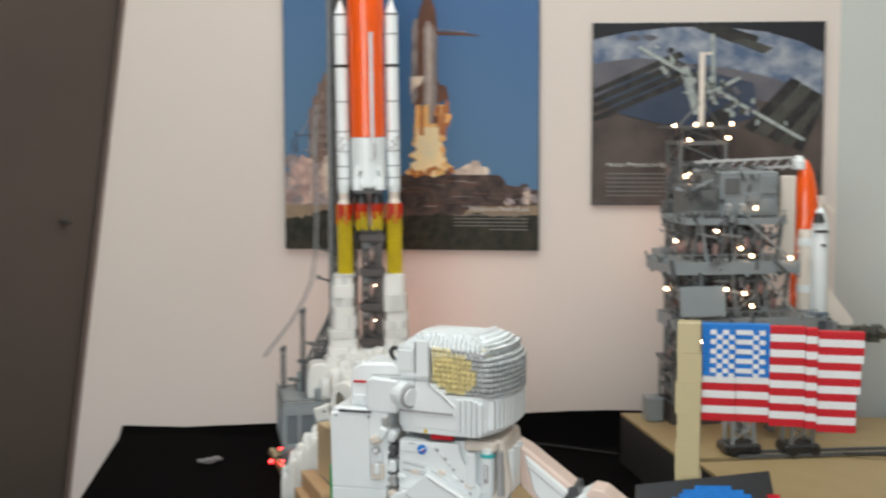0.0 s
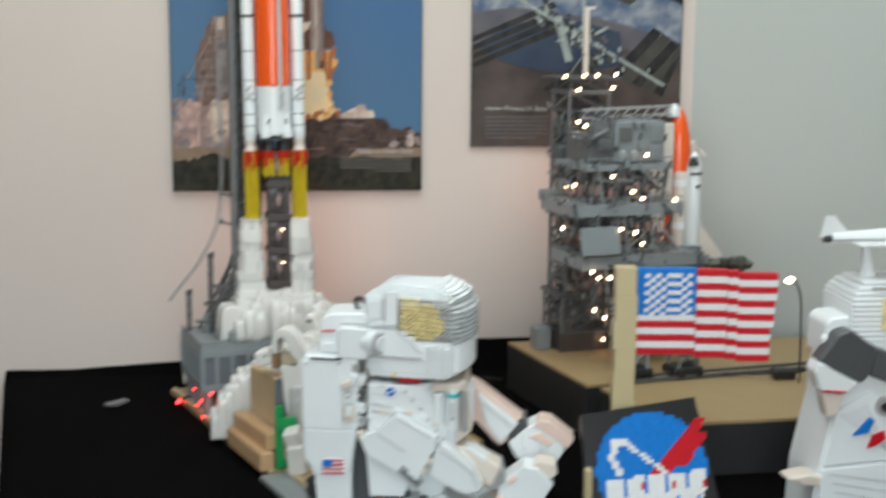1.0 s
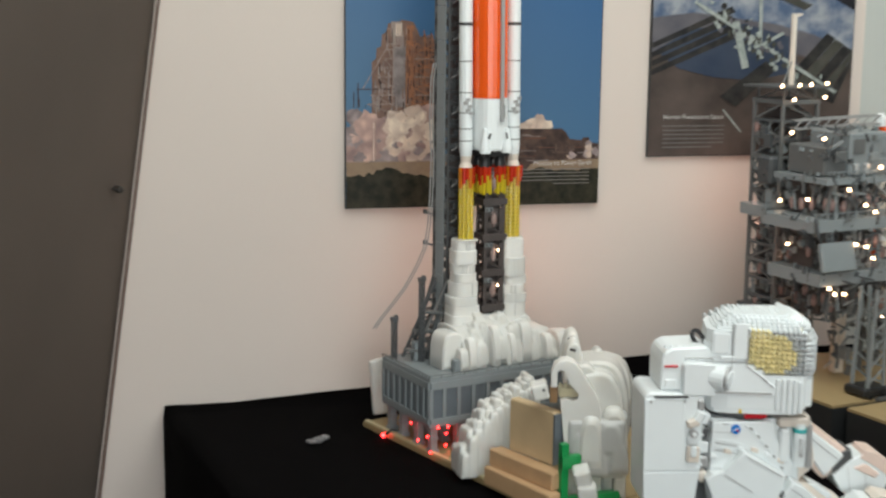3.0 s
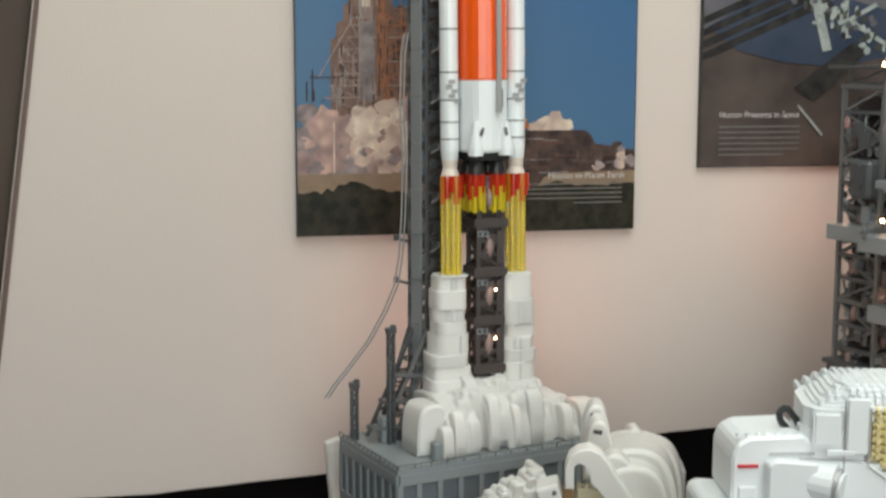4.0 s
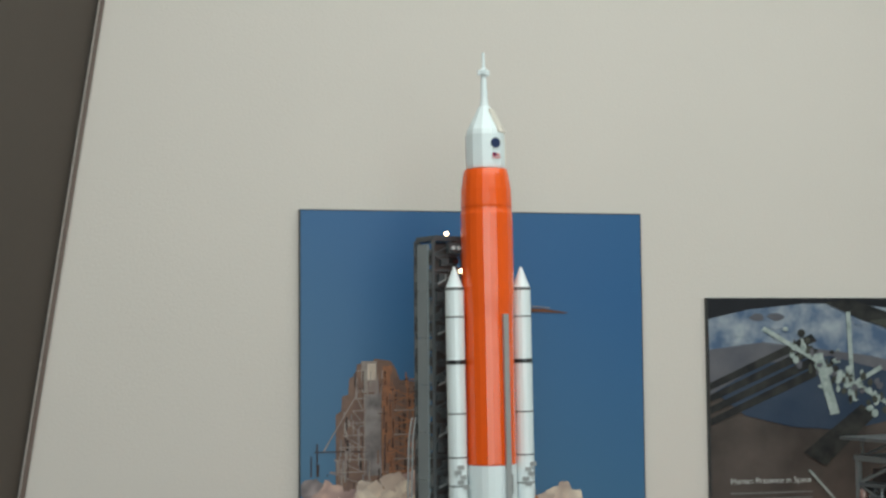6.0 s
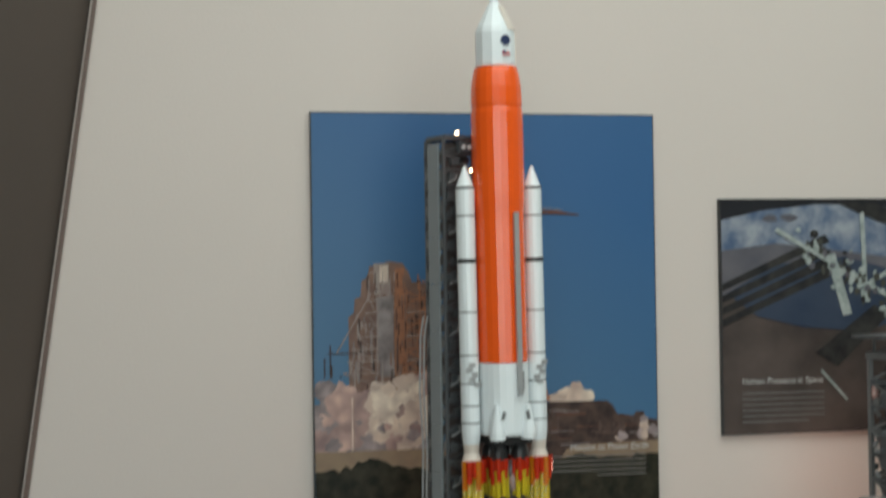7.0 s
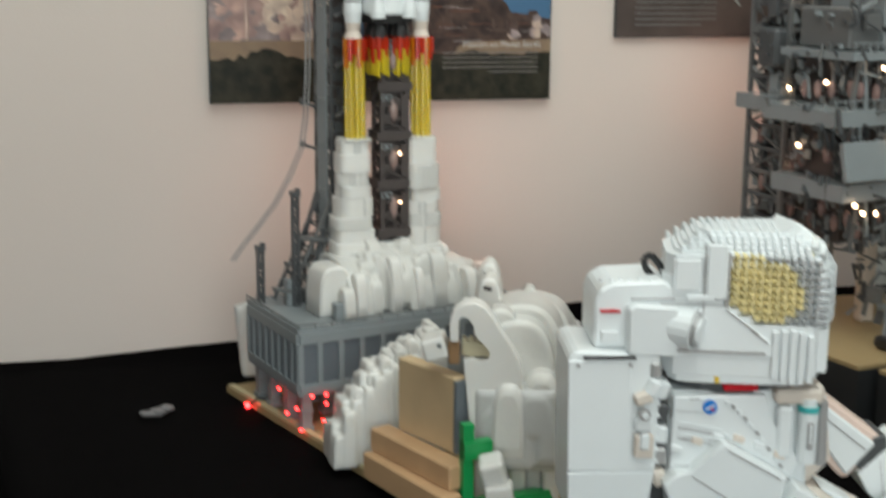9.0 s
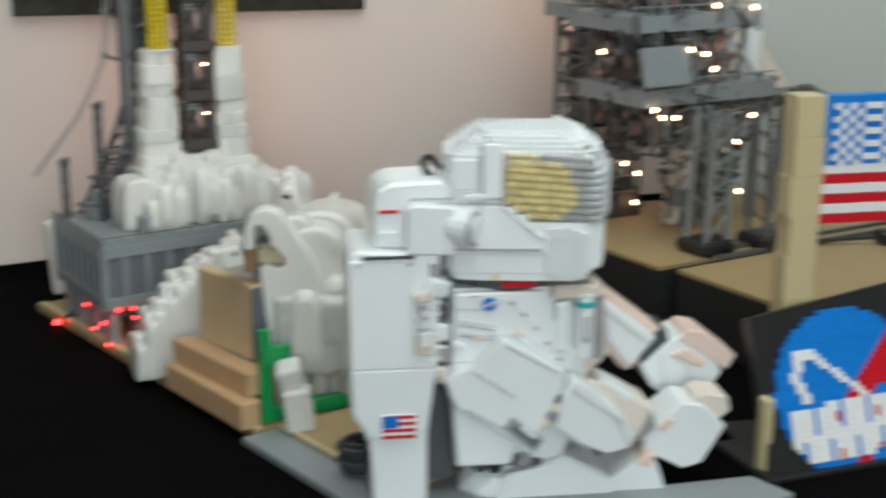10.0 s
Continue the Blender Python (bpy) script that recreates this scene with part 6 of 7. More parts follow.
    for k in range(9):
        rod(bm, (-0.104 + 0.0002 * k, -0.078, 0.170 + 0.0125 * k), (-0.0985, -0.078, 0.170 + 0.0125 * k), 0.0024, seg=8, mi=W)
    for k in range(7):
        rod(bm, (-0.160 + 0.010 * k, -0.055, 0.357), (-0.160 + 0.010 * k, -0.055, 0.3605), 0.0026, seg=8, mi=W)
    for k in range(6):
        p = Vector((-0.080, -0.080, 0.163)).lerp(Vector((0.030, -0.080, 0.160)), k / 5)
        rbox(bm, p + Vector((0, 0.006, 0.020 + 0.014 * math.sin(k * 0.7))), (0.012, 0.012, 0.007), 0.001, (0, 18, 0), CR if k % 2 else W)
    mats = [WHITE, CREAM, SILVER, DGREY, GOLD, CHROME, RED, YELLOW, BLUE, TEAL, SKIN, BLACK, SLATE]
    return solid("astronaut_figure", bm, mats, "white brick-built astronaut figure with gold visor and backpack", "figure", loc=(0.508, -1.02, 0.7565), yaw=-10)


astronaut()

# ---- flag ----


def flag():
    o = thing("flag_model", (0.866, -1.012, 0.7475), -7, "brick-built american flag on a tan pole", "flag")
    for k in range(9):
        z0 = 0.0 + 0.0482 * k
        bm = BM()
        rbox(bm, (0.0015 * (k % 2), 0, z0 + 0.024), (0.040 - 0.002 * (k % 3), 0.036, 0.0481), 0.0005)
        part("pole_brick", bm, TAN, o)
    bm = BM()
    rbox(bm, (0.02, 0, 0.004), (0.16, 0.10, 0.008), 0.002)
    part("foot_plate", bm, BLACK, o)
    x0, w, top, bot = 0.020, 0.245, 0.4325, 0.275
    sh = (top - bot) / 13
    cols = ((0, 0.052, 0.0), (0.052, 0.104, 0.004), (0.104, 0.158, 0.0), (0.158, 0.176, -0.004), (0.176, 0.245, -0.001))
    for i in range(13):
        z = top - (i + 0.5) * sh
        for n, (a, b, dy) in enumerate(cols):
            if i < 7 and b <= 0.105:
                continue
            drop = 0.0035 * math.sin(b * 22) - 0.004 * (n == 4)
            end = 0.0 if n < 4 else (-0.004 if i > 3 else 0.0) - 0.006 * (i > 7)
            bm = BM()
            rbox(bm, (x0 + (a + b + end) / 2, dy, z + drop), (b - a + end - 0.0003, 0.016, sh - 0.0002), 0.0007)
            part("stripe_brick", bm, RED if i % 2 == 0 else FLAGWHITE, o)
    for n, (a, b, dy) in enumerate(cols[:2]):
        for i in range(7):
            bm = BM()
            rbox(bm, (x0 + (a + b) / 2, dy, top - (i + 0.5) * sh), (b - a - 0.0003, 0.016, sh - 0.0002), 0.0007)
            part("blue_brick", bm, BLUE, o)
    bm = BM()
    for i in range(10):
        for j in range(9):
            if i % 2 == 0 if j in (5, 6) else (i + j) % 2 == 0:
                x = x0 + 0.018 + 0.0093 * j
                dy = 0.0 if x - x0 < 0.052 else 0.004
                box(bm, (x, dy - 0.0085, top - 0.013 - 0.0076 * i), (0.0092, 0.0015, 0.0075))
    part("white_star_tiles", bm, FLAGWHITE, o)
    return o


flag()

# ---- round emblem board ----


def emblem():
    o = thing("emblem_board", (0.918, -1.11, 0.7445), 3, "leaning black brick board with a round blue, red and white emblem", "sign")
    tilt = -20
    T = Matrix.Rotation(radians(tilt), 4, "X")
    w, h = 0.245, 0.215
    bm = BM()
    plan_pts = [(-0.128, 0.0), (0.112, 0.0), (0.076, 0.217), (-0.132, 0.193)]
    lo = [bm.verts.new(T @ Vector((x, 0.010, z))) for x, z in plan_pts]
    hi = [bm.verts.new(T @ Vector((x, -0.006, z))) for x, z in plan_pts]
    bm.faces.new(lo), bm.faces.new(hi[::-1])
    for i in range(4):
        bm.faces.new((lo[i], lo[(i + 1) % 4], hi[(i + 1) % 4], hi[i]))
    part("backing", bm, BLACK, o)
    cell = 0.0062
    R = 0.100
    groups = {0: BM(), 1: BM(), 2: BM()}
    for i in range(-19, 20):
        for j in range(1, 32):
            x, z = i * cell, j * cell * 1.02
            dx, dz = x + 0.012, z - 0.094
            inside = (dx / R) ** 2 + (dz / R) ** 2 < 1
            c = 0 if inside else None
            # red wing from the pale band to beyond the upper edge, and its tail below
            s = (z - 0.080) / 0.100
            if 0 <= s <= 1.0 and -0.024 + 0.100 * s < x < 0.012 + 0.104 * s - 0.024 * s * s + (0.018 if 0.2 < s < 0.75 else 0.0):
                c = 1
            s = (0.020 - z) / 0.05
            if s > 0 and -0.006 < x + 0.030 * s < 0.016:
                c = 1
            # pale orbit line
            if inside and 0.088 < z and (abs(x + 0.062 - (0.145 - z) * 1.30) < 0.0068 and z < 0.147 or abs(x + 0.084 - 0.014 * abs(z - 0.118) / 0.03) < 0.0058 and z < 0.140 or 0.138 < z < 0.148 and -0.084 < x < -0.056):
                c = 2
            # pale band across the middle
            lo = 0.012 + 0.06 * (x + 0.1)
            if inside and lo < z < lo + 0.067 and x > -0.104:
                c = 0 if (i % 6 == 2 and z > lo + 0.036) or (i % 6 == 5 and z < lo + 0.026) else 2
                if (i % 9 == 4 and (j % 7) in (3, 4)) and x > -0.06:
                    c = 1
            if c is None:
                continue
            m = T @ Matrix.Translation((x, -0.0085 - 0.0010 * (c > 0), z)) @ Matrix.Diagonal((cell * 0.97, 0.005, cell, 1))
            bmesh.ops.create_cube(groups[c], size=1, matrix=m)
    for c, nm, m in ((0, "blue_disc", BLUE), (1, "red_wing", RED), (2, "white_band", FLAGWHITE)):
        part(nm, groups[c], m, o, kind="stuff")
    bm = BM()
    rbox(bm, (-0.03, 0.045, 0.006), (0.22, 0.12, 0.012), 0.002)
    part("stand", bm, BLACK, o)
    bm = BM()
    rbox(bm, (-0.127, 0.020, 0.050), (0.012, 0.02, 0.10), 0.003)
    part("side_post", bm, TAN, o)
    return o


emblem()

# ---- shuttle launch pad ----
PZ = 0.862


def pad_boards():
    o = thing("display_riser", (0, 0, 0), 0, "black riser with two sand-coloured boards for the launch pad", "display board")
    back = [(0.785, -0.225), (0.888, -0.622), (1.95, -0.37), (1.74, -0.222)]
    front = [(0.915, -0.632), (0.985, -0.895), (1.37, -0.865), (1.62, -0.458)]
    for nm, pts, z in (("back_board", back, PZ), ("front_board", front, PZ - 0.003)):
        bm = BM()
        plan(bm, pts, z - 0.006, z)
        part(nm, bm, SAND, o)
        bm = BM()
        plan(bm, pts, 0.7525, z - 0.0065)
        part("black_side", bm, BLACKBOARD, o)
    return o


pad_boards()


def bulbs(o, pts, r=0.0036):
    for p in pts:
        bm = BM()
        ball(bm, p, r, 2)
        part("lamp", bm, LAMP, o, "small glowing bulb")


def clutter(o, r, x0, x1, y0, y1, z0, z1, n, big=0.015, name="pipework"):
    """Pipes, brackets and small bricks packed into a storey."""
    for m, share in ((DGREY, 0.4), (MGREY, 0.35), (GREY, 0.25)):
        bm = BM()
        for k in range(int(n * share)):
            x, y, z = r.uniform(x0, x1), r.uniform(y0, y1), r.uniform(z0, z1)
            kind = r.random()
            if kind < 0.45:
                s = r.uniform(0.4, 1.0) * big
                box(bm, (x, y, z), (s, s * r.uniform(0.6, 1.6), s * r.uniform(0.6, 2.2)), (0, r.choice((0, 0, 20, -25)), r.choice((0, 0, 30))))
            elif kind < 0.7:
                q = z + r.uniform(0.02, 0.05)
                rod(bm, (x, y, z), (min(x1, x + r.uniform(-0.01, 0.01)), y, min(q, z1)) if q > z + 0.01 else (x, y, z + 0.02), r.uniform(0.002, 0.004), seg=8)
            else:
                bar(bm, (x, y, z), (min(x1, max(x0, x + r.choice((-1, 1)) * r.uniform(0.02, 0.045))), y, min(z1, z + r.uniform(-0.01, 0.03))), r.uniform(0.0025, 0.005))
        part(name, bm, m, o, kind="stuff")


def hood(o, r, x, y, z):
    """A clear pinkish cover standing over a small bulb."""
    bm = BM()
    ball(bm, (x, y, z), 0.0085, 2, squash=(0.8, 0.8, 1.7))
    part("clear_cover", bm, PINKCLEAR, o, smooth=True)


PINKCLEAR = mat("pink_clear_plastic", (0.52, 0.34, 0.31), 0.14, vary=0.4, scale=70, trans=0.5)


def service_tower():
    """Fixed tower with light ring and mast."""
    o = thing("service_tower", (0.934, -0.27, PZ), 12, "grey lattice service tower model hung with glowing bulbs", "model tower")
    r = random.Random(4)
    w, H = 0.094, 0.585
    bm = BM()
    lattice(bm, (0, 0), w, w, 0.0, H, 15, 0.007)
    part("frame", bm, MGREY, o)
    # added dark box blocks the see-through, standing in for the tower's inner shade
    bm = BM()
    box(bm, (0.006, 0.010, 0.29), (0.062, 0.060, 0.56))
    part("shade_core", bm, CORE, o)
    for k in range(1, 15):
        z = k * H / 15
        bm = BM()
        box(bm, (0, 0, z), (w + 0.006, w + 0.006, 0.006))
        part("floor_grate", bm, DGREY if k % 3 else MGREY, o)
        clutter(o, r, -0.044, 0.046, -0.048, -0.010, z - 0.034, z - 0.004, 16)
        clutter(o, r, -0.048, -0.032, -0.046, 0.046, z - 0.034, z - 0.004, 12)
        if k % 2 == 0:
            hood(o, r, -0.046, r.uniform(-0.03, 0.04), z - 0.018)
        if k % 2 or k < 6:
            hood(o, r, r.uniform(-0.038, 0.03), -w / 2 + 0.002, z - 0.018)
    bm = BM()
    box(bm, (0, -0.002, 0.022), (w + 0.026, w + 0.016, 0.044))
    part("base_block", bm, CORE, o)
    # dark box in place of the shaded interior behind the lower lattice
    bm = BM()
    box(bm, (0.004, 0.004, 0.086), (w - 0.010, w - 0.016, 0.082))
    part("lower_shade_fill", bm, CORE, o)
    bm = BM()
    lattice(bm, (0, -0.004), w + 0.022, w + 0.010, 0.044, 0.127, 3, 0.005)
    part("lower_frame", bm, MGREY, o)
    for k in range(5):
        bm = BM()
        box(bm, (-0.044 + 0.022 * k, -w / 2 - 0.007, 0.086), (0.005, 0.006, 0.080))
        part("rib", bm, DGREY, o)
    clutter(o, r, -0.050, 0.050, -0.052, -0.036, 0.050, 0.122, 36, 0.010)
    clutter(o, r, -0.054, -0.040, -0.045, 0.045, 0.050, 0.122, 20, 0.010)
    bm = BM()
    box(bm, (0.0, -0.004, 0.131), (w + 0.036, w + 0.026, 0.008))
    part("room_roof", bm, DGREY, o)
    bm = BM()
    rbox(bm, (-0.086, 0.0, 0.026), (0.034, 0.05, 0.052), 0.003)
    part("equipment_box", bm, GREY, o)
    # light ring and its platform
    bm = BM()
    box(bm, (0, 0, H + 0.003), (w + 0.010, w + 0.010, 0.008))
    lattice(bm, (0, 0), w * 0.9, w * 0.9, H + 0.006, H + 0.032, 1, 0.004)
    box(bm, (0, 0, H + 0.034), (0.136, 0.132, 0.005))
    part("top_platform", bm, MGREY, o, kind="stuff")
    bm = BM()
    rod(bm, (0.010, 0, H + 0.036), (0.010, 0, H + 0.190), 0.0066, seg=12)
    bar(bm, (0.010, 0, H + 0.186), (0.030, 0, H + 0.188), 0.006)
    part("lightning_mast", bm, CREAM, o, "white lightning mast")
    for a in range(3):
        bm = BM()
        bar(bm, (0.010, 0, H + 0.09), (-0.055 + 0.06 * a, 0.05 * (a - 1), H + 0.036), 0.0026)
        part("mast_stay", bm, MGREY, o)
    # side shelves halfway up
    bm = BM()
    box(bm, (-0.060, -0.010, 0.352), (0.048, 0.090, 0.024))
    for k in range(7):
        box(bm, (-0.088 + 0.008 * k, -0.058, 0.370), (0.003, 0.003, 0.014))
    part("side_shelf", bm, GREY, o)
    bm = BM()
    rbox(bm, (-0.058, -0.02, 0.440), (0.026, 0.05, 0.062), 0.006)
    part("side_tank", bm, DGREY, o)
    clutter(o, r, -0.074, -0.048, -0.045, 0.02, 0.37, 0.50, 14, 0.010)
    bulbs(o, [(-0.066, -0.064, 0.623), (-0.022, -0.068, 0.625), (0.008, -0.068, 0.625), (0.054, -0.066, 0.627), (-0.036, -0.070, 0.594), (0.046, -0.070, 0.598), (-0.032, -0.062, 0.523), (-0.056, -0.064, 0.378), (-0.008, -0.062, 0.296), (0.002, -0.062, 0.247), (0.004, -0.072, 0.147), (0.018, -0.066, 0.096), (0.040, -0.074, 0.078), (0.040, -0.070, 0.027)])
    return o


service_tower()


def rotating_structure():
    """The big swing-out service block on legs."""
    o = thing("rotating_structure", (0.992, -0.430, PZ), 14, "grey rotating service structure model on lattice legs", "model gantry")
    r = random.Random(9)
    D = 0.14
    y0 = -D / 2
    # upper room in stepped blocks
    bm = BM()
    rbox(bm, (0.014, 0.0, 0.492), (0.118, D - 0.02, 0.086), 0.003)
    room = part("upper_room", bm, GREY, o)
    bm = BM()
    rbox(bm, (-0.072, 0.006, 0.478), (0.060, D - 0.03, 0.060), 0.003)
    part("side_room", bm, MGREY, o)
    for x, z, sx, sz in ((0.052, 0.510, 0.030, 0.036), (-0.022, 0.508, 0.030, 0.030), (0.018, 0.486, 0.026, 0.018), (0.048, 0.470, 0.022, 0.022), (-0.070, 0.488, 0.030, 0.022)):
        bm = BM()
        rbox(bm, (x, y0 + 0.010, z), (sx, 0.008, sz), 0.001)
        part("wall_panel", bm, GREY if x > 0 else MGREY, room)
    for x, z in ((-0.030, 0.462), (-0.002, 0.462)):
        bm = BM()
        rbox(bm, (x, y0 + 0.006, z), (0.012, 0.014, 0.024), 0.003)
        part("vent_box", bm, SILVER, room)
    clutter(o, r, -0.09, 0.07, y0 + 0.01, 0.04, 0.530, 0.546, 26, 0.009)
    clutter(o, r, -0.11, -0.04, y0, 0.03, 0.455, 0.530, 26, 0.010)
    clutter(o, r, 0.00, 0.075, y0 + 0.004, y0 + 0.014, 0.455, 0.535, 12, 0.008)
    # floors with rails
    for z, a, b, h in ((0.440, -0.120, 0.082, 0.012), (0.350, -0.150, 0.112, 0.024), (0.238, -0.125, 0.150, 0.026)):
        bm = BM()
        box(bm, ((a + b) / 2, 0, z), (b - a, D + 0.02, h))
        deck = part("floor_deck", bm, GREY, o)
        clutter(o, r, a, b, y0 - 0.018, y0 - 0.006, z - h / 2 - 0.008, z + h / 2 + 0.006, 18, 0.007)
        clutter(o, r, a - 0.006, a + 0.012, y0, -y0, z - h / 2 - 0.006, z + h / 2 + 0.010, 14, 0.008)
        bm = BM()
        for k in range(15):
            x = a + 0.004 + k * (b - a - 0.008) / 14
            bar(bm, (x, y0 - 0.008, z + h / 2), (x, y0 - 0.008, z + h / 2 + 0.014), 0.0018)
        bar(bm, (a, y0 - 0.008, z + h / 2 + 0.014), (b, y0 - 0.008, z + h / 2 + 0.014), 0.0018)
        part("railing", bm, GREY, deck)
    # storeys: dark core standing in for inner shade, posts, pipes, clear covers
    for z0, z1, a, b in ((0.362, 0.434, -0.100, 0.070), (0.252, 0.338, -0.105, 0.085), (0.150, 0.225, -0.085, 0.120)):
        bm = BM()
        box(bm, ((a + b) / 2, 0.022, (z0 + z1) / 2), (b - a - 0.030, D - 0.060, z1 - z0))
        part("storey_shade_core", bm, CORE, o)
        n = 7
        for k in range(n):
            x = a + k * (b - a) / (n - 1)
            bm = BM()
            bar(bm, (x, y0 + 0.010, z0), (x + 0.010 * (-1) ** k, y0 + 0.010, z1), 0.006)
            part("post", bm, GREY if k % 2 else MGREY, o)
        clutter(o, r, a, b, y0 + 0.004, 0.0, z0 + 0.004, z1 - 0.008, 60, 0.010)
        clutter(o, r, a, b, y0 - 0.002, y0 + 0.006, z0 + 0.002, z1 - 0.006, 40, 0.006)
        clutter(o, r, a - 0.008, a + 0.016, y0 + 0.01, -y0, z0 + 0.004, z1 - 0.008, 30, 0.011)
        for k in range(4):
            hood(o, r, a + r.uniform(-0.004, 0.012), y0 + 0.02 + 0.03 * k, r.uniform(z0 + 0.02, z1 - 0.02))
        for k in range(6):
            hood(o, r, a + 0.015 + k * (b - a - 0.03) / 5 + r.uniform(-0.008, 0.008), y0 + r.uniform(0.004, 0.014), r.uniform(z0 + 0.02, z1 - 0.02))
    bm = BM()
    rbox(bm, (-0.086, y0 - 0.014, 0.286), (0.090, 0.012, 0.060), 0.002, (-14, 0, 0))
    part("tilted_screen", bm, GREY, o)
    for a, b in (((0.010, 0.434), (0.092, 0.366)), ((0.036, 0.335), (0.104, 0.262))):
        bm = BM()
        bar(bm, (a[0], y0 - 0.010, a[1]), (b[0], y0 - 0.010, b[1]), 0.0042)
        part("diagonal_brace", bm, SILVER, o)
    # lattice legs with trucks
    for x, y in ((-0.025, -0.130), (0.085, -0.148)):
        bm = BM()
        for a in (-0.022, 0.022):
            for b in (-0.022, 0.022):
                bar(bm, (x + a * 0.5, y + b, 0.226), (x + a, y + b, 0.018), 0.006)
        for k in range(6):
            z = 0.03 + k * 0.033
            bar(bm, (x - 0.020, y - 0.022, z), (x + 0.020, y - 0.022, z + 0.030), 0.0034)
            bar(bm, (x - 0.020, y + 0.022, z + 0.03), (x + 0.020, y + 0.022, z), 0.0034)
            bar(bm, (x + 0.020, y - 0.022, z), (x + 0.020, y + 0.022, z), 0.0034)
        leg = part("lattice_leg", bm, GREY if x < 0 else MGREY, o)
        bm = BM()
        rbox(bm, (x, y, 0.0125), (0.070, 0.058, 0.019), 0.004)
        for k in (-1, 1):
            rod(bm, (x + 0.022 * k, y - 0.034, 0.010), (x + 0.022 * k, y + 0.034, 0.010), 0.0095, seg=12)
        part("wheel_truck", bm, BLACK, leg)
    clutter(o, r, -0.03, 0.14, y0 + 0.02, 0.05, 0.02, 0.15, 60)
    bulbs(o, [(-0.116, -0.060, 0.527), (0.016, -0.086, 0.466), (-0.058, -0.078, 0.422), (-0.010, -0.078, 0.388), (0.010, -0.086, 0.374), (0.088, -0.086, 0.368), (0.012, -0.086, 0.277), (-0.104, -0.086, 0.222), (-0.088, -0.086, 0.209), (-0.062, -0.086, 0.207), (0.040, -0.095, 0.150), (0.060, -0.095, 0.160), (0.066, -0.100, 0.080), (0.0, -0.078, 0.300), (-0.040, -0.088, 0.310), (0.090, -0.095, 0.200), (-0.124, -0.030, 0.400), (-0.126, 0.020, 0.300)])
    return o


rotating_structure()


def shuttle():
    o = thing("shuttle_model", (1.118, -0.315, PZ + 0.185), 0, "model shuttle with orange tank and white boosters", "shuttle model")
    bm = BM()
    lathe(bm, [(0.026, 0.045), (0.027, 0.055), (0.027, 0.27), (0.024, 0.31), (0.016, 0.342), (0.008, 0.362), (0.003, 0.368)], (0.034, 0), 20)
    part("fuel_tank", bm, ORANGE, o, "orange external tank", smooth=True)
    for x, y, top in ((0.030, -0.034, 0.220), (0.066, 0.028, 0.285)):
        bm = BM()
        lathe(bm, [(0.017, 0.0), (0.0145, 0.02), (0.0145, top), (0.012, top + 0.008)], (x, y), 16)
        part("booster", bm, CREAM, o, smooth=True)
        for q in (0.10, 0.195):
            bm = BM()
            lathe(bm, [(0.0156, q), (0.0156, q + 0.016)], (x, y), 16)
            part("band", bm, WHITE, o)
    bm = BM()
    lathe(bm, [(0.016, 0.040), (0.0180, 0.055), (0.0180, 0.225), (0.0145, 0.250), (0.008, 0.268), (0.003, 0.274)], (0.058, -0.044), 14)
    orbiter = part("orbiter_body", bm, WHITE, o, "white orbiter fuselage", smooth=True)
    bm = BM()
    vs = [(0.066, -0.042, 0.040), (0.066, -0.042, 0.145), (0.082, -0.044, 0.105), (0.128, -0.050, 0.044), (0.126, -0.050, 0.032)]
    a = [bm.verts.new(v) for v in vs]
    b = [bm.verts.new((v[0], v[1] + 0.006, v[2])) for v in vs]
    bm.faces.new(a), bm.faces.new(b[::-1])
    for i in range(5):
        bm.faces.new((a[i], a[(i + 1) % 5], b[(i + 1) % 5], b[i]))
    part("wing", bm, CREAM, orbiter)
    bm = BM()
    rod(bm, (0.054, -0.055, 0.245), (0.052, -0.058, 0.262), 0.012, 0.008, seg=10)
    part("nose_tiles", bm, BLACK, orbiter)
    bm = BM()
    box(bm, (0.058, -0.0605, 0.226), (0.026, 0.006, 0.005))
    part("cockpit_window", bm, BLACK, orbiter)
    bm = BM()
    box(bm, (0.063, -0.0605, 0.198), (0.010, 0.006, 0.005))
    part("hatch_window", bm, BLACK, orbiter)
    bm = BM()
    rbox(bm, (-0.008, -0.050, 0.240), (0.030, 0.016, 0.195), 0.002)
    part("swing_arm_panel", bm, CREAM, o)
    bm = BM()
    rod(bm, (0.086, -0.03, 0.262), (0.074, -0.03, 0.275), 0.004, seg=8)
    part("side_strut", bm, CREAM, o)
    bm = BM()
    bar(bm, (0.07, 0.0, 0.285), (0.095, 0.0, 0.262), 0.004)
    part("side_strut", bm, CREAM, o)
    return o


shuttle()
o = thing("launch_mount", (1.130, -0.33, PZ), 0, "blue-grey launch mount with pipes below the shuttle model", "model base")
r = random.Random(5)
bm = BM()
rbox(bm, (0.005, 0, 0.222), (0.120, 0.10, 0.052), 0.003)
part("mount_top", bm, mat("slate_blue_plastic", (0.11, 0.145, 0.19), 0.4, vary=0.1, island=0.2), o)
for x, y in ((-0.045, -0.045), (0.055, -0.045), (-0.045, 0.045), (0.055, 0.045)):
    bm = BM()
    bar(bm, (x, y, 0), (x, y, 0.196), 0.014)
    part("leg", bm, MGREY, o)
clutter(o, r, -0.06, 0.075, -0.062, -0.045, 0.19, 0.25, 26)
clutter(o, r, -0.05, 0.06, -0.04, 0.04, 0.02, 0.19, 50)
bm = BM()
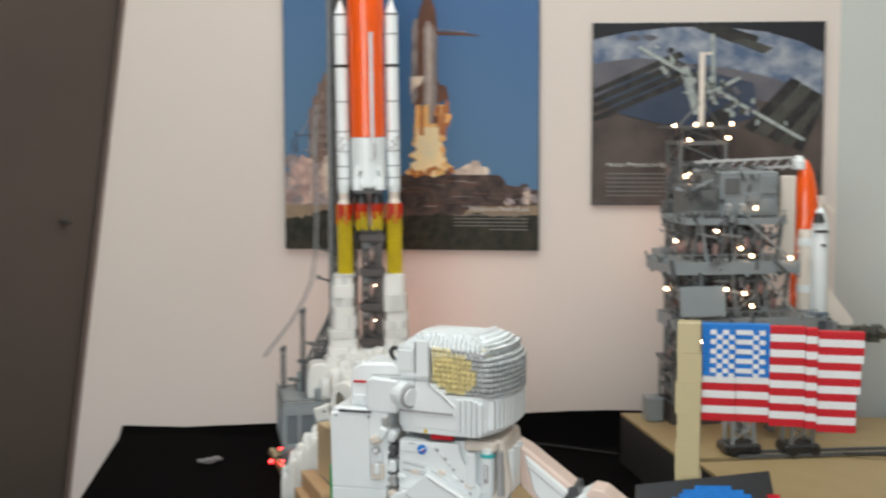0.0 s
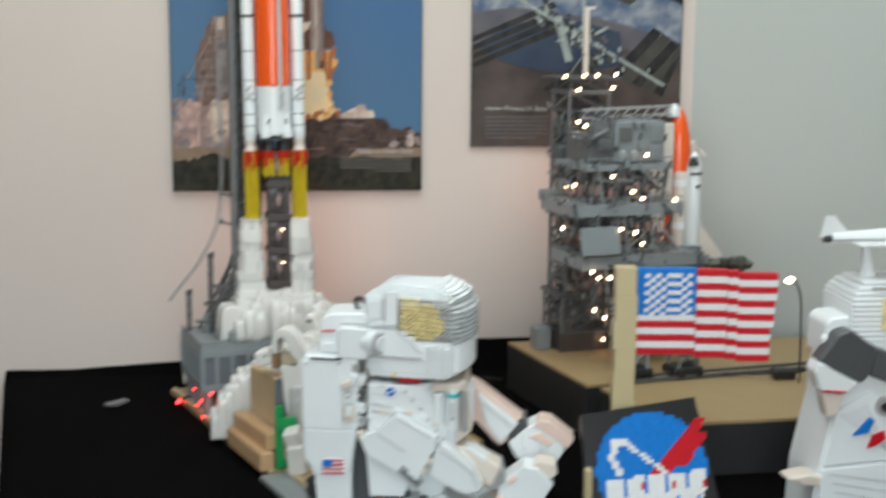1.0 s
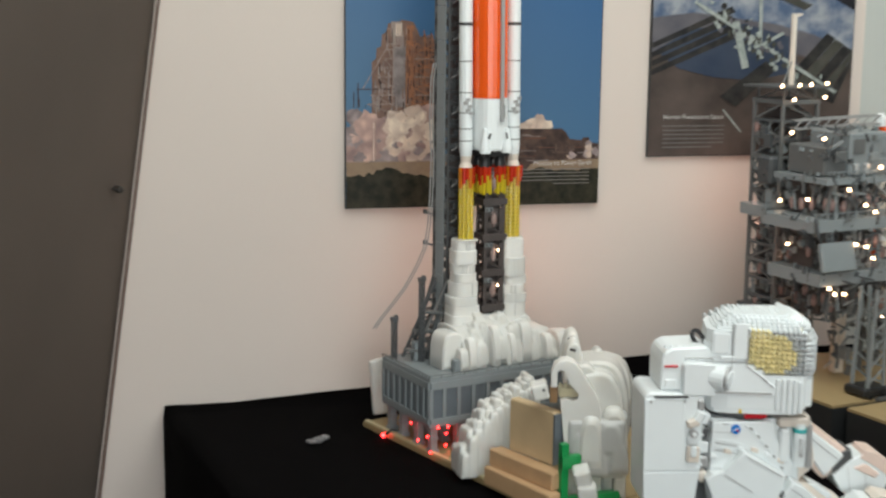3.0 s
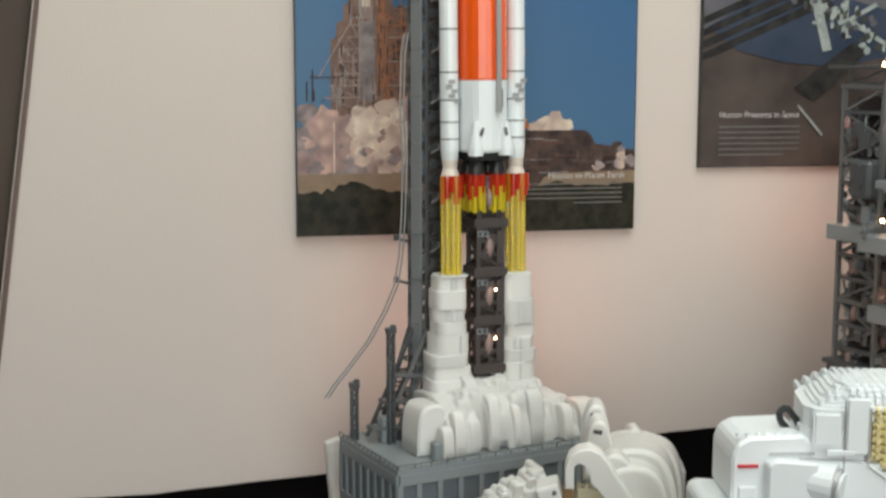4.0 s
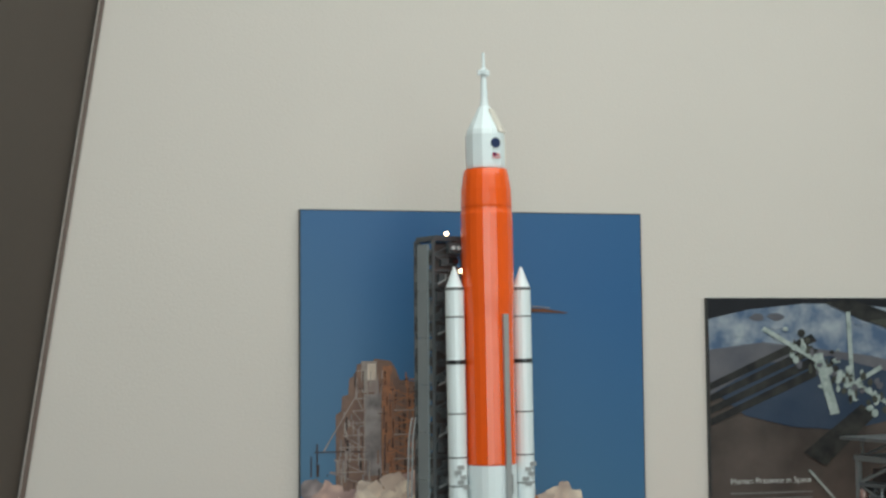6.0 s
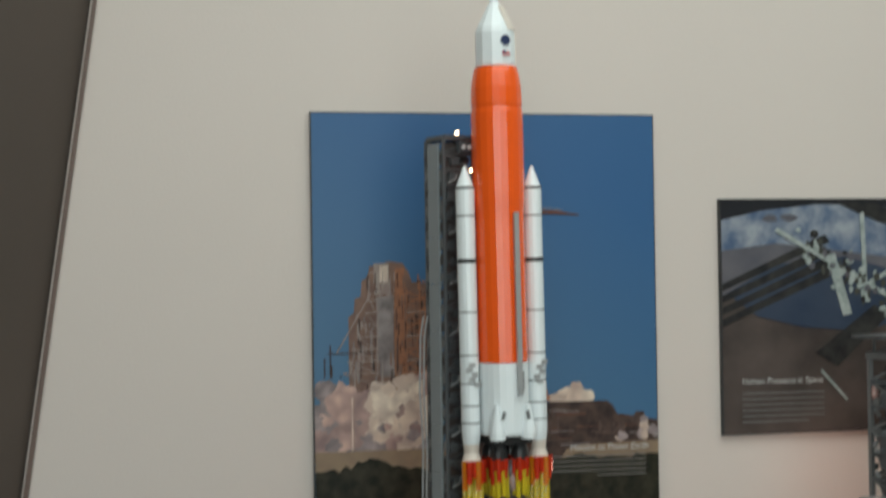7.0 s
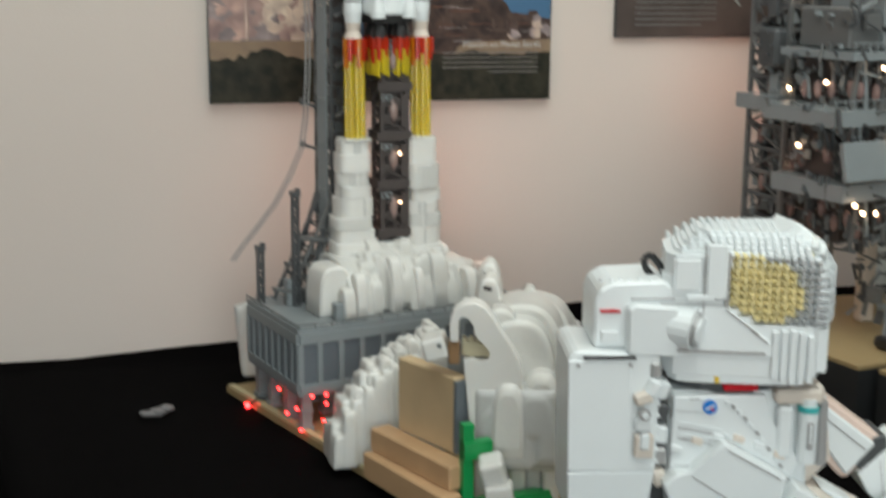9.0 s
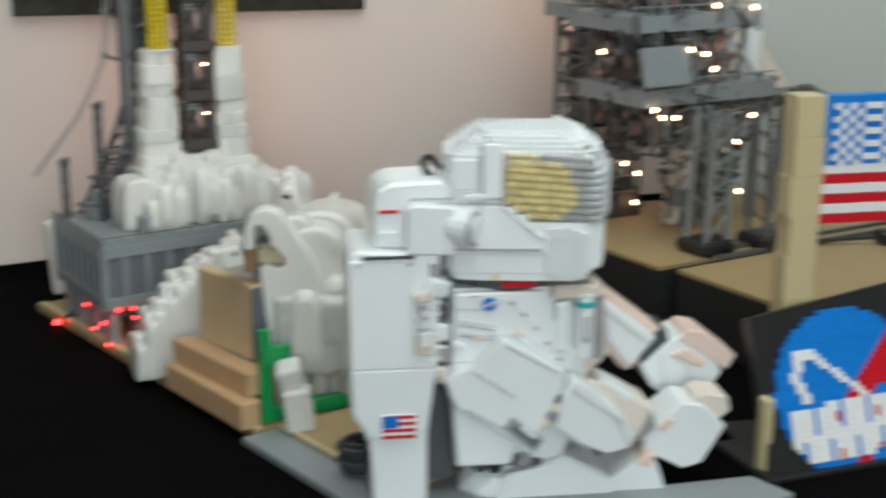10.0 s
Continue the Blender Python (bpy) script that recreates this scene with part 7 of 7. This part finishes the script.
for k in range(16):
    box(bm, (0.080 + 0.006 * k, -0.05 + 0.012 * (k % 3), 0.205 + 0.010 * math.sin(k * 2.3)), (0.014, 0.02, 0.016), (0, 14 * k, 20 * k))
part("pipe_block", bm, mat("olive_grey_plastic", (0.10, 0.10, 0.085), 0.4, island=0.3), o, kind="stuff")
bm = BM()
bar(bm, (0.12, -0.03, 0.19), (0.12, -0.03, 0.0), 0.012)
part("pipe_leg", bm, MGREY, o)
# cream pillar standing below the gantry
bm = BM()
rbox(bm, (0, 0, 0.0675), (0.024, 0.024, 0.135), 0.003)
solid("white_pillar", bm, CREAM, "upright cream pillar below the service structure", "pillar", loc=(1.028, -0.385, PZ))
# access arm and white cap over the tank
o = thing("access_arm", (0.925, -0.32, PZ + 0.540), 0, "pale lattice access arm reaching to the tank", "model arm")
bm = BM()
for y in (-0.012, 0.012):
    for z in (0, 0.018):
        bar(bm, (0, y, z - 0.01), (0.205, y, z), 0.004)
for k in range(9):
    bar(bm, (0.022 * k, -0.012, -0.008), (0.022 * (k + 1), -0.012, 0.016), 0.0028)
part("arm_lattice", bm, SILVER, o)
bm = BM()
lathe(bm, [(0.014, -0.006), (0.014, 0.010), (0.006, 0.022)], (0.212, 0), 14)
part("vent_cap", bm, WHITE, o)
bulb_lamp = thing("stalk_lamp", (1.335, -0.626, PZ - 0.003), 0, "small glowing lamp on a thin curved black stalk", "lamp")
bm = BM()
pts = [(0.006, 0, 0.0), (0.004, 0, 0.10), (0.002, 0, 0.165), (-0.003, 0, 0.196), (-0.011, 0, 0.213), (-0.022, 0, 0.220)]
for a, b in zip(pts, pts[1:]):
    rod(bm, a, b, 0.0022, seg=8)
part("stalk", bm, BLACK, bulb_lamp)
bm = BM()
ball(bm, (-0.026, 0, 0.220), 0.007, 2, squash=(1.4, 1, 0.9))
part("bulb", bm, LAMP, bulb_lamp, "glowing bulb")
# rails and cables over the boards
o = thing("pad_rails", (1.10, -0.585, PZ), 12, "dark track rails lying across the boards", "model rails")
for y in (0.0, 0.035):
    bm = BM()
    box(bm, (0.2, y, 0.003), (0.62, 0.007, 0.006))
    part("rail", bm, DGREY, o)
o = thing("loose_cable", (1.318, -0.592, PZ - 0.003), 0, "black plug and cable lying on the board", "cable")
bm = BM()
rbox(bm, (0, 0, 0.012), (0.05, 0.03, 0.024), 0.005)
rod(bm, (-0.02, 0, 0.012), (-0.14, 0.03, 0.006), 0.003, seg=8)
rod(bm, (0.02, 0, 0.012), (0.06, -0.02, 0.03), 0.004, seg=8)
part("plug", bm, BLACK, o)
bm = BM()
pts = [(0.43, -0.12), (0.52, -0.10), (0.66, -0.16), (0.78, -0.215)]
for (x1, y1), (x2, y2) in zip(pts, pts[1:]):
    rod(bm, (x1, y1 + 0.05, 0.7555), (x2, y2 + 0.05, 0.7555), 0.0025, seg=6)
solid("wall_cable", bm, BLACK, "thin black cable lying on the cloth by the wall", "cable")


def second_figure():
    """Second astronaut carrying a small jet; one mesh."""
    bm = BM()
    W, CR, SI, DG, GO, BL, RE, BK = range(8)
    # body in slanting white plates, wider towards the table
    prism(bm, [(-0.072, 0.330), (0.060, 0.330), (0.075, 0.210), (0.085, 0.0), (-0.112, 0.0), (-0.106, 0.088), (-0.082, 0.205)], -0.066, 0.060, W, 0.004)
    prism(bm, [(-0.080, 0.205), (-0.020, 0.240), (0.040, 0.180), (0.030, 0.120), (-0.096, 0.110)], -0.074, -0.060, W, 0.002)
    prism(bm, [(-0.098, 0.106), (0.020, 0.116), (0.052, 0.060), (0.040, 0.0), (-0.108, 0.0)], -0.078, -0.060, W, 0.002)
    prism(bm, [(0.036, 0.240), (0.080, 0.220), (0.090, 0.090), (0.056, 0.070), (0.042, 0.170)], -0.080, -0.056, W, 0.003)
    for k in range(5):
        bar(bm, (-0.086 + 0.006 * k, -0.0785, 0.098 - 0.016 * k), (0.030, -0.0785, 0.080 - 0.018 * k), 0.0013, mi=SI)
        bar(bm, (-0.070 + 0.010 * k, -0.0748, 0.200 + 0.004 * k), (0.010 + 0.004 * k, -0.0748, 0.140 - 0.004 * k), 0.0012, mi=SI)
    # helmet with a stepped crown and clear visor
    for k in range(13):
        z = 0.318 + 0.0085 * k
        e = 0.074 * (1 - 0.5 * max(0, (k - 8) / 5) ** 2)
        rbox(bm, (0.016, 0.0, z), (2 * e, 1.8 * e, 0.0086), 0.003, mi=W)
    for k in range(7):
        for j in range(6):
            rbox(bm, (0.000 + 0.014 * k, -0.070, 0.350 + 0.009 * j), (0.0125, 0.012, 0.0078), 0.0012, mi=GO)
    for k in range(8):
        rod(bm, (-0.02 + 0.010 * k, -0.060, 0.414), (-0.02 + 0.010 * k, -0.068, 0.414), 0.003, seg=8, mi=SI)
    # pack beside the head, dark arm, white cuff with a red line
    prism(bm, [(-0.098, 0.296), (-0.096, 0.352), (-0.088, 0.362), (-0.052, 0.366), (-0.050, 0.296)], -0.052, 0.030, W, 0.003)
    prism(bm, [(-0.104, 0.296), (-0.104, 0.330), (-0.096, 0.336), (-0.090, 0.296)], -0.062, -0.046, W, 0.002)
    prism(bm, [(-0.122, 0.296), (-0.086, 0.344), (-0.066, 0.350), (-0.040, 0.330), (-0.018, 0.318), (-0.030, 0.270), (-0.044, 0.256), (-0.100, 0.284)], -0.088, -0.050, DG, 0.004)
    prism(bm, [(-0.020, 0.318), (0.030, 0.300), (0.060, 0.262), (0.040, 0.244), (-0.030, 0.270)], -0.086, -0.052, DG, 0.004)
    prism(bm, [(-0.128, 0.280), (-0.120, 0.298), (-0.098, 0.284), (-0.052, 0.260), (-0.070, 0.240), (-0.116, 0.248)], -0.094, -0.050, W, 0.003)
    rbox(bm, (-0.091, -0.0945, 0.2465), (0.038, 0.003, 0.004), 0.0006, (0, 5, 0), RE)
    prism(bm, [(-0.112, 0.244), (-0.074, 0.240), (-0.082, 0.205), (-0.100, 0.200)], -0.090, -0.056, CR, 0.003)
    prism(bm, [(-0.050, 0.164), (-0.020, 0.196), (-0.012, 0.190), (-0.024, 0.168)], -0.080, -0.070, BL, 0.001)
    prism(bm, [(-0.022, 0.142), (-0.014, 0.164), (0.006, 0.172), (0.010, 0.158), (-0.008, 0.146)], -0.080, -0.070, RE, 0.001)
    rod(bm, (0.004, -0.072, 0.214), (0.004, -0.080, 0.214), 0.016, seg=16, mi=SI)
    rod(bm, (0.004, -0.078, 0.214), (0.004, -0.083, 0.214), 0.008, seg=16, mi=BK)
    rbox(bm, (0.050, -0.04, 0.430), (0.05, 0.05, 0.012), 0.003, mi=RE)
    prism(bm, [(-0.160, 0.090), (-0.120, 0.098), (-0.090, 0.090), (-0.090, 0.072), (-0.130, 0.078)], -0.076, -0.030, CR, 0.003)
    rod(bm, (-0.005, 0, 0.420), (-0.012, 0, 0.482), 0.014, 0.008, seg=10, mi=W)
    # jet: fuselage, tail fin and wings
    rod(bm, (-0.075, 0, 0.490), (0.030, 0, 0.494), 0.010, 0.013, seg=12, mi=W)
    rod(bm, (0.030, 0, 0.494), (0.120, 0, 0.500), 0.013, 0.003, seg=12, mi=W)
    rod(bm, (-0.088, 0, 0.489), (-0.075, 0, 0.490), 0.006, 0.008, seg=10, mi=BK)
    a = [bm.verts.new(v) for v in ((-0.094, -0.003, 0.492), (-0.086, -0.003, 0.528), (-0.070, -0.003, 0.528), (-0.042, -0.003, 0.496))]
    b = [bm.verts.new((v.co.x, 0.003, v.co.z)) for v in a]
    bm.faces.new(a), bm.faces.new(b[::-1])
    for i in range(4):
        bm.faces.new((a[i], a[(i + 1) % 4], b[(i + 1) % 4], b[i]))
    rbox(bm, (-0.005, 0, 0.484), (0.075, 0.10, 0.004), 0.001, mi=W)
    rbox(bm, (-0.03, -0.012, 0.4885), (0.09, 0.003, 0.003), 0.0005, mi=SI)
    mats = [WHITE, CREAM, SILVER, DGREY, GOLD, BLUE, RED, BLACK]
    return solid("astronaut_figure", bm, mats, "white brick-built astronaut figure with a small jet overhead", "figure", loc=(1.274, -1.10, 0.7525), yaw=0)


second_figure()
# latch on the leaning partition
bm = BM()
n = RUN.cross(Vector((0, 0, 1))).normalized()
q = PB.lerp(PT, 1.262 / CEIL) + RUN * 0.115
rbox(bm, q + Vector((0.012, -0.006, 0)), (0.012, 0.022, 0.014), 0.003, (0, 0, 30))
rbox(bm, q + Vector((0.012, -0.006, 0.0)), (0.026, 0.010, 0.006), 0.002, (0, 8, 30))
solid("door_latch", bm, METAL, "small dark latch on the leaning partition", "latch")
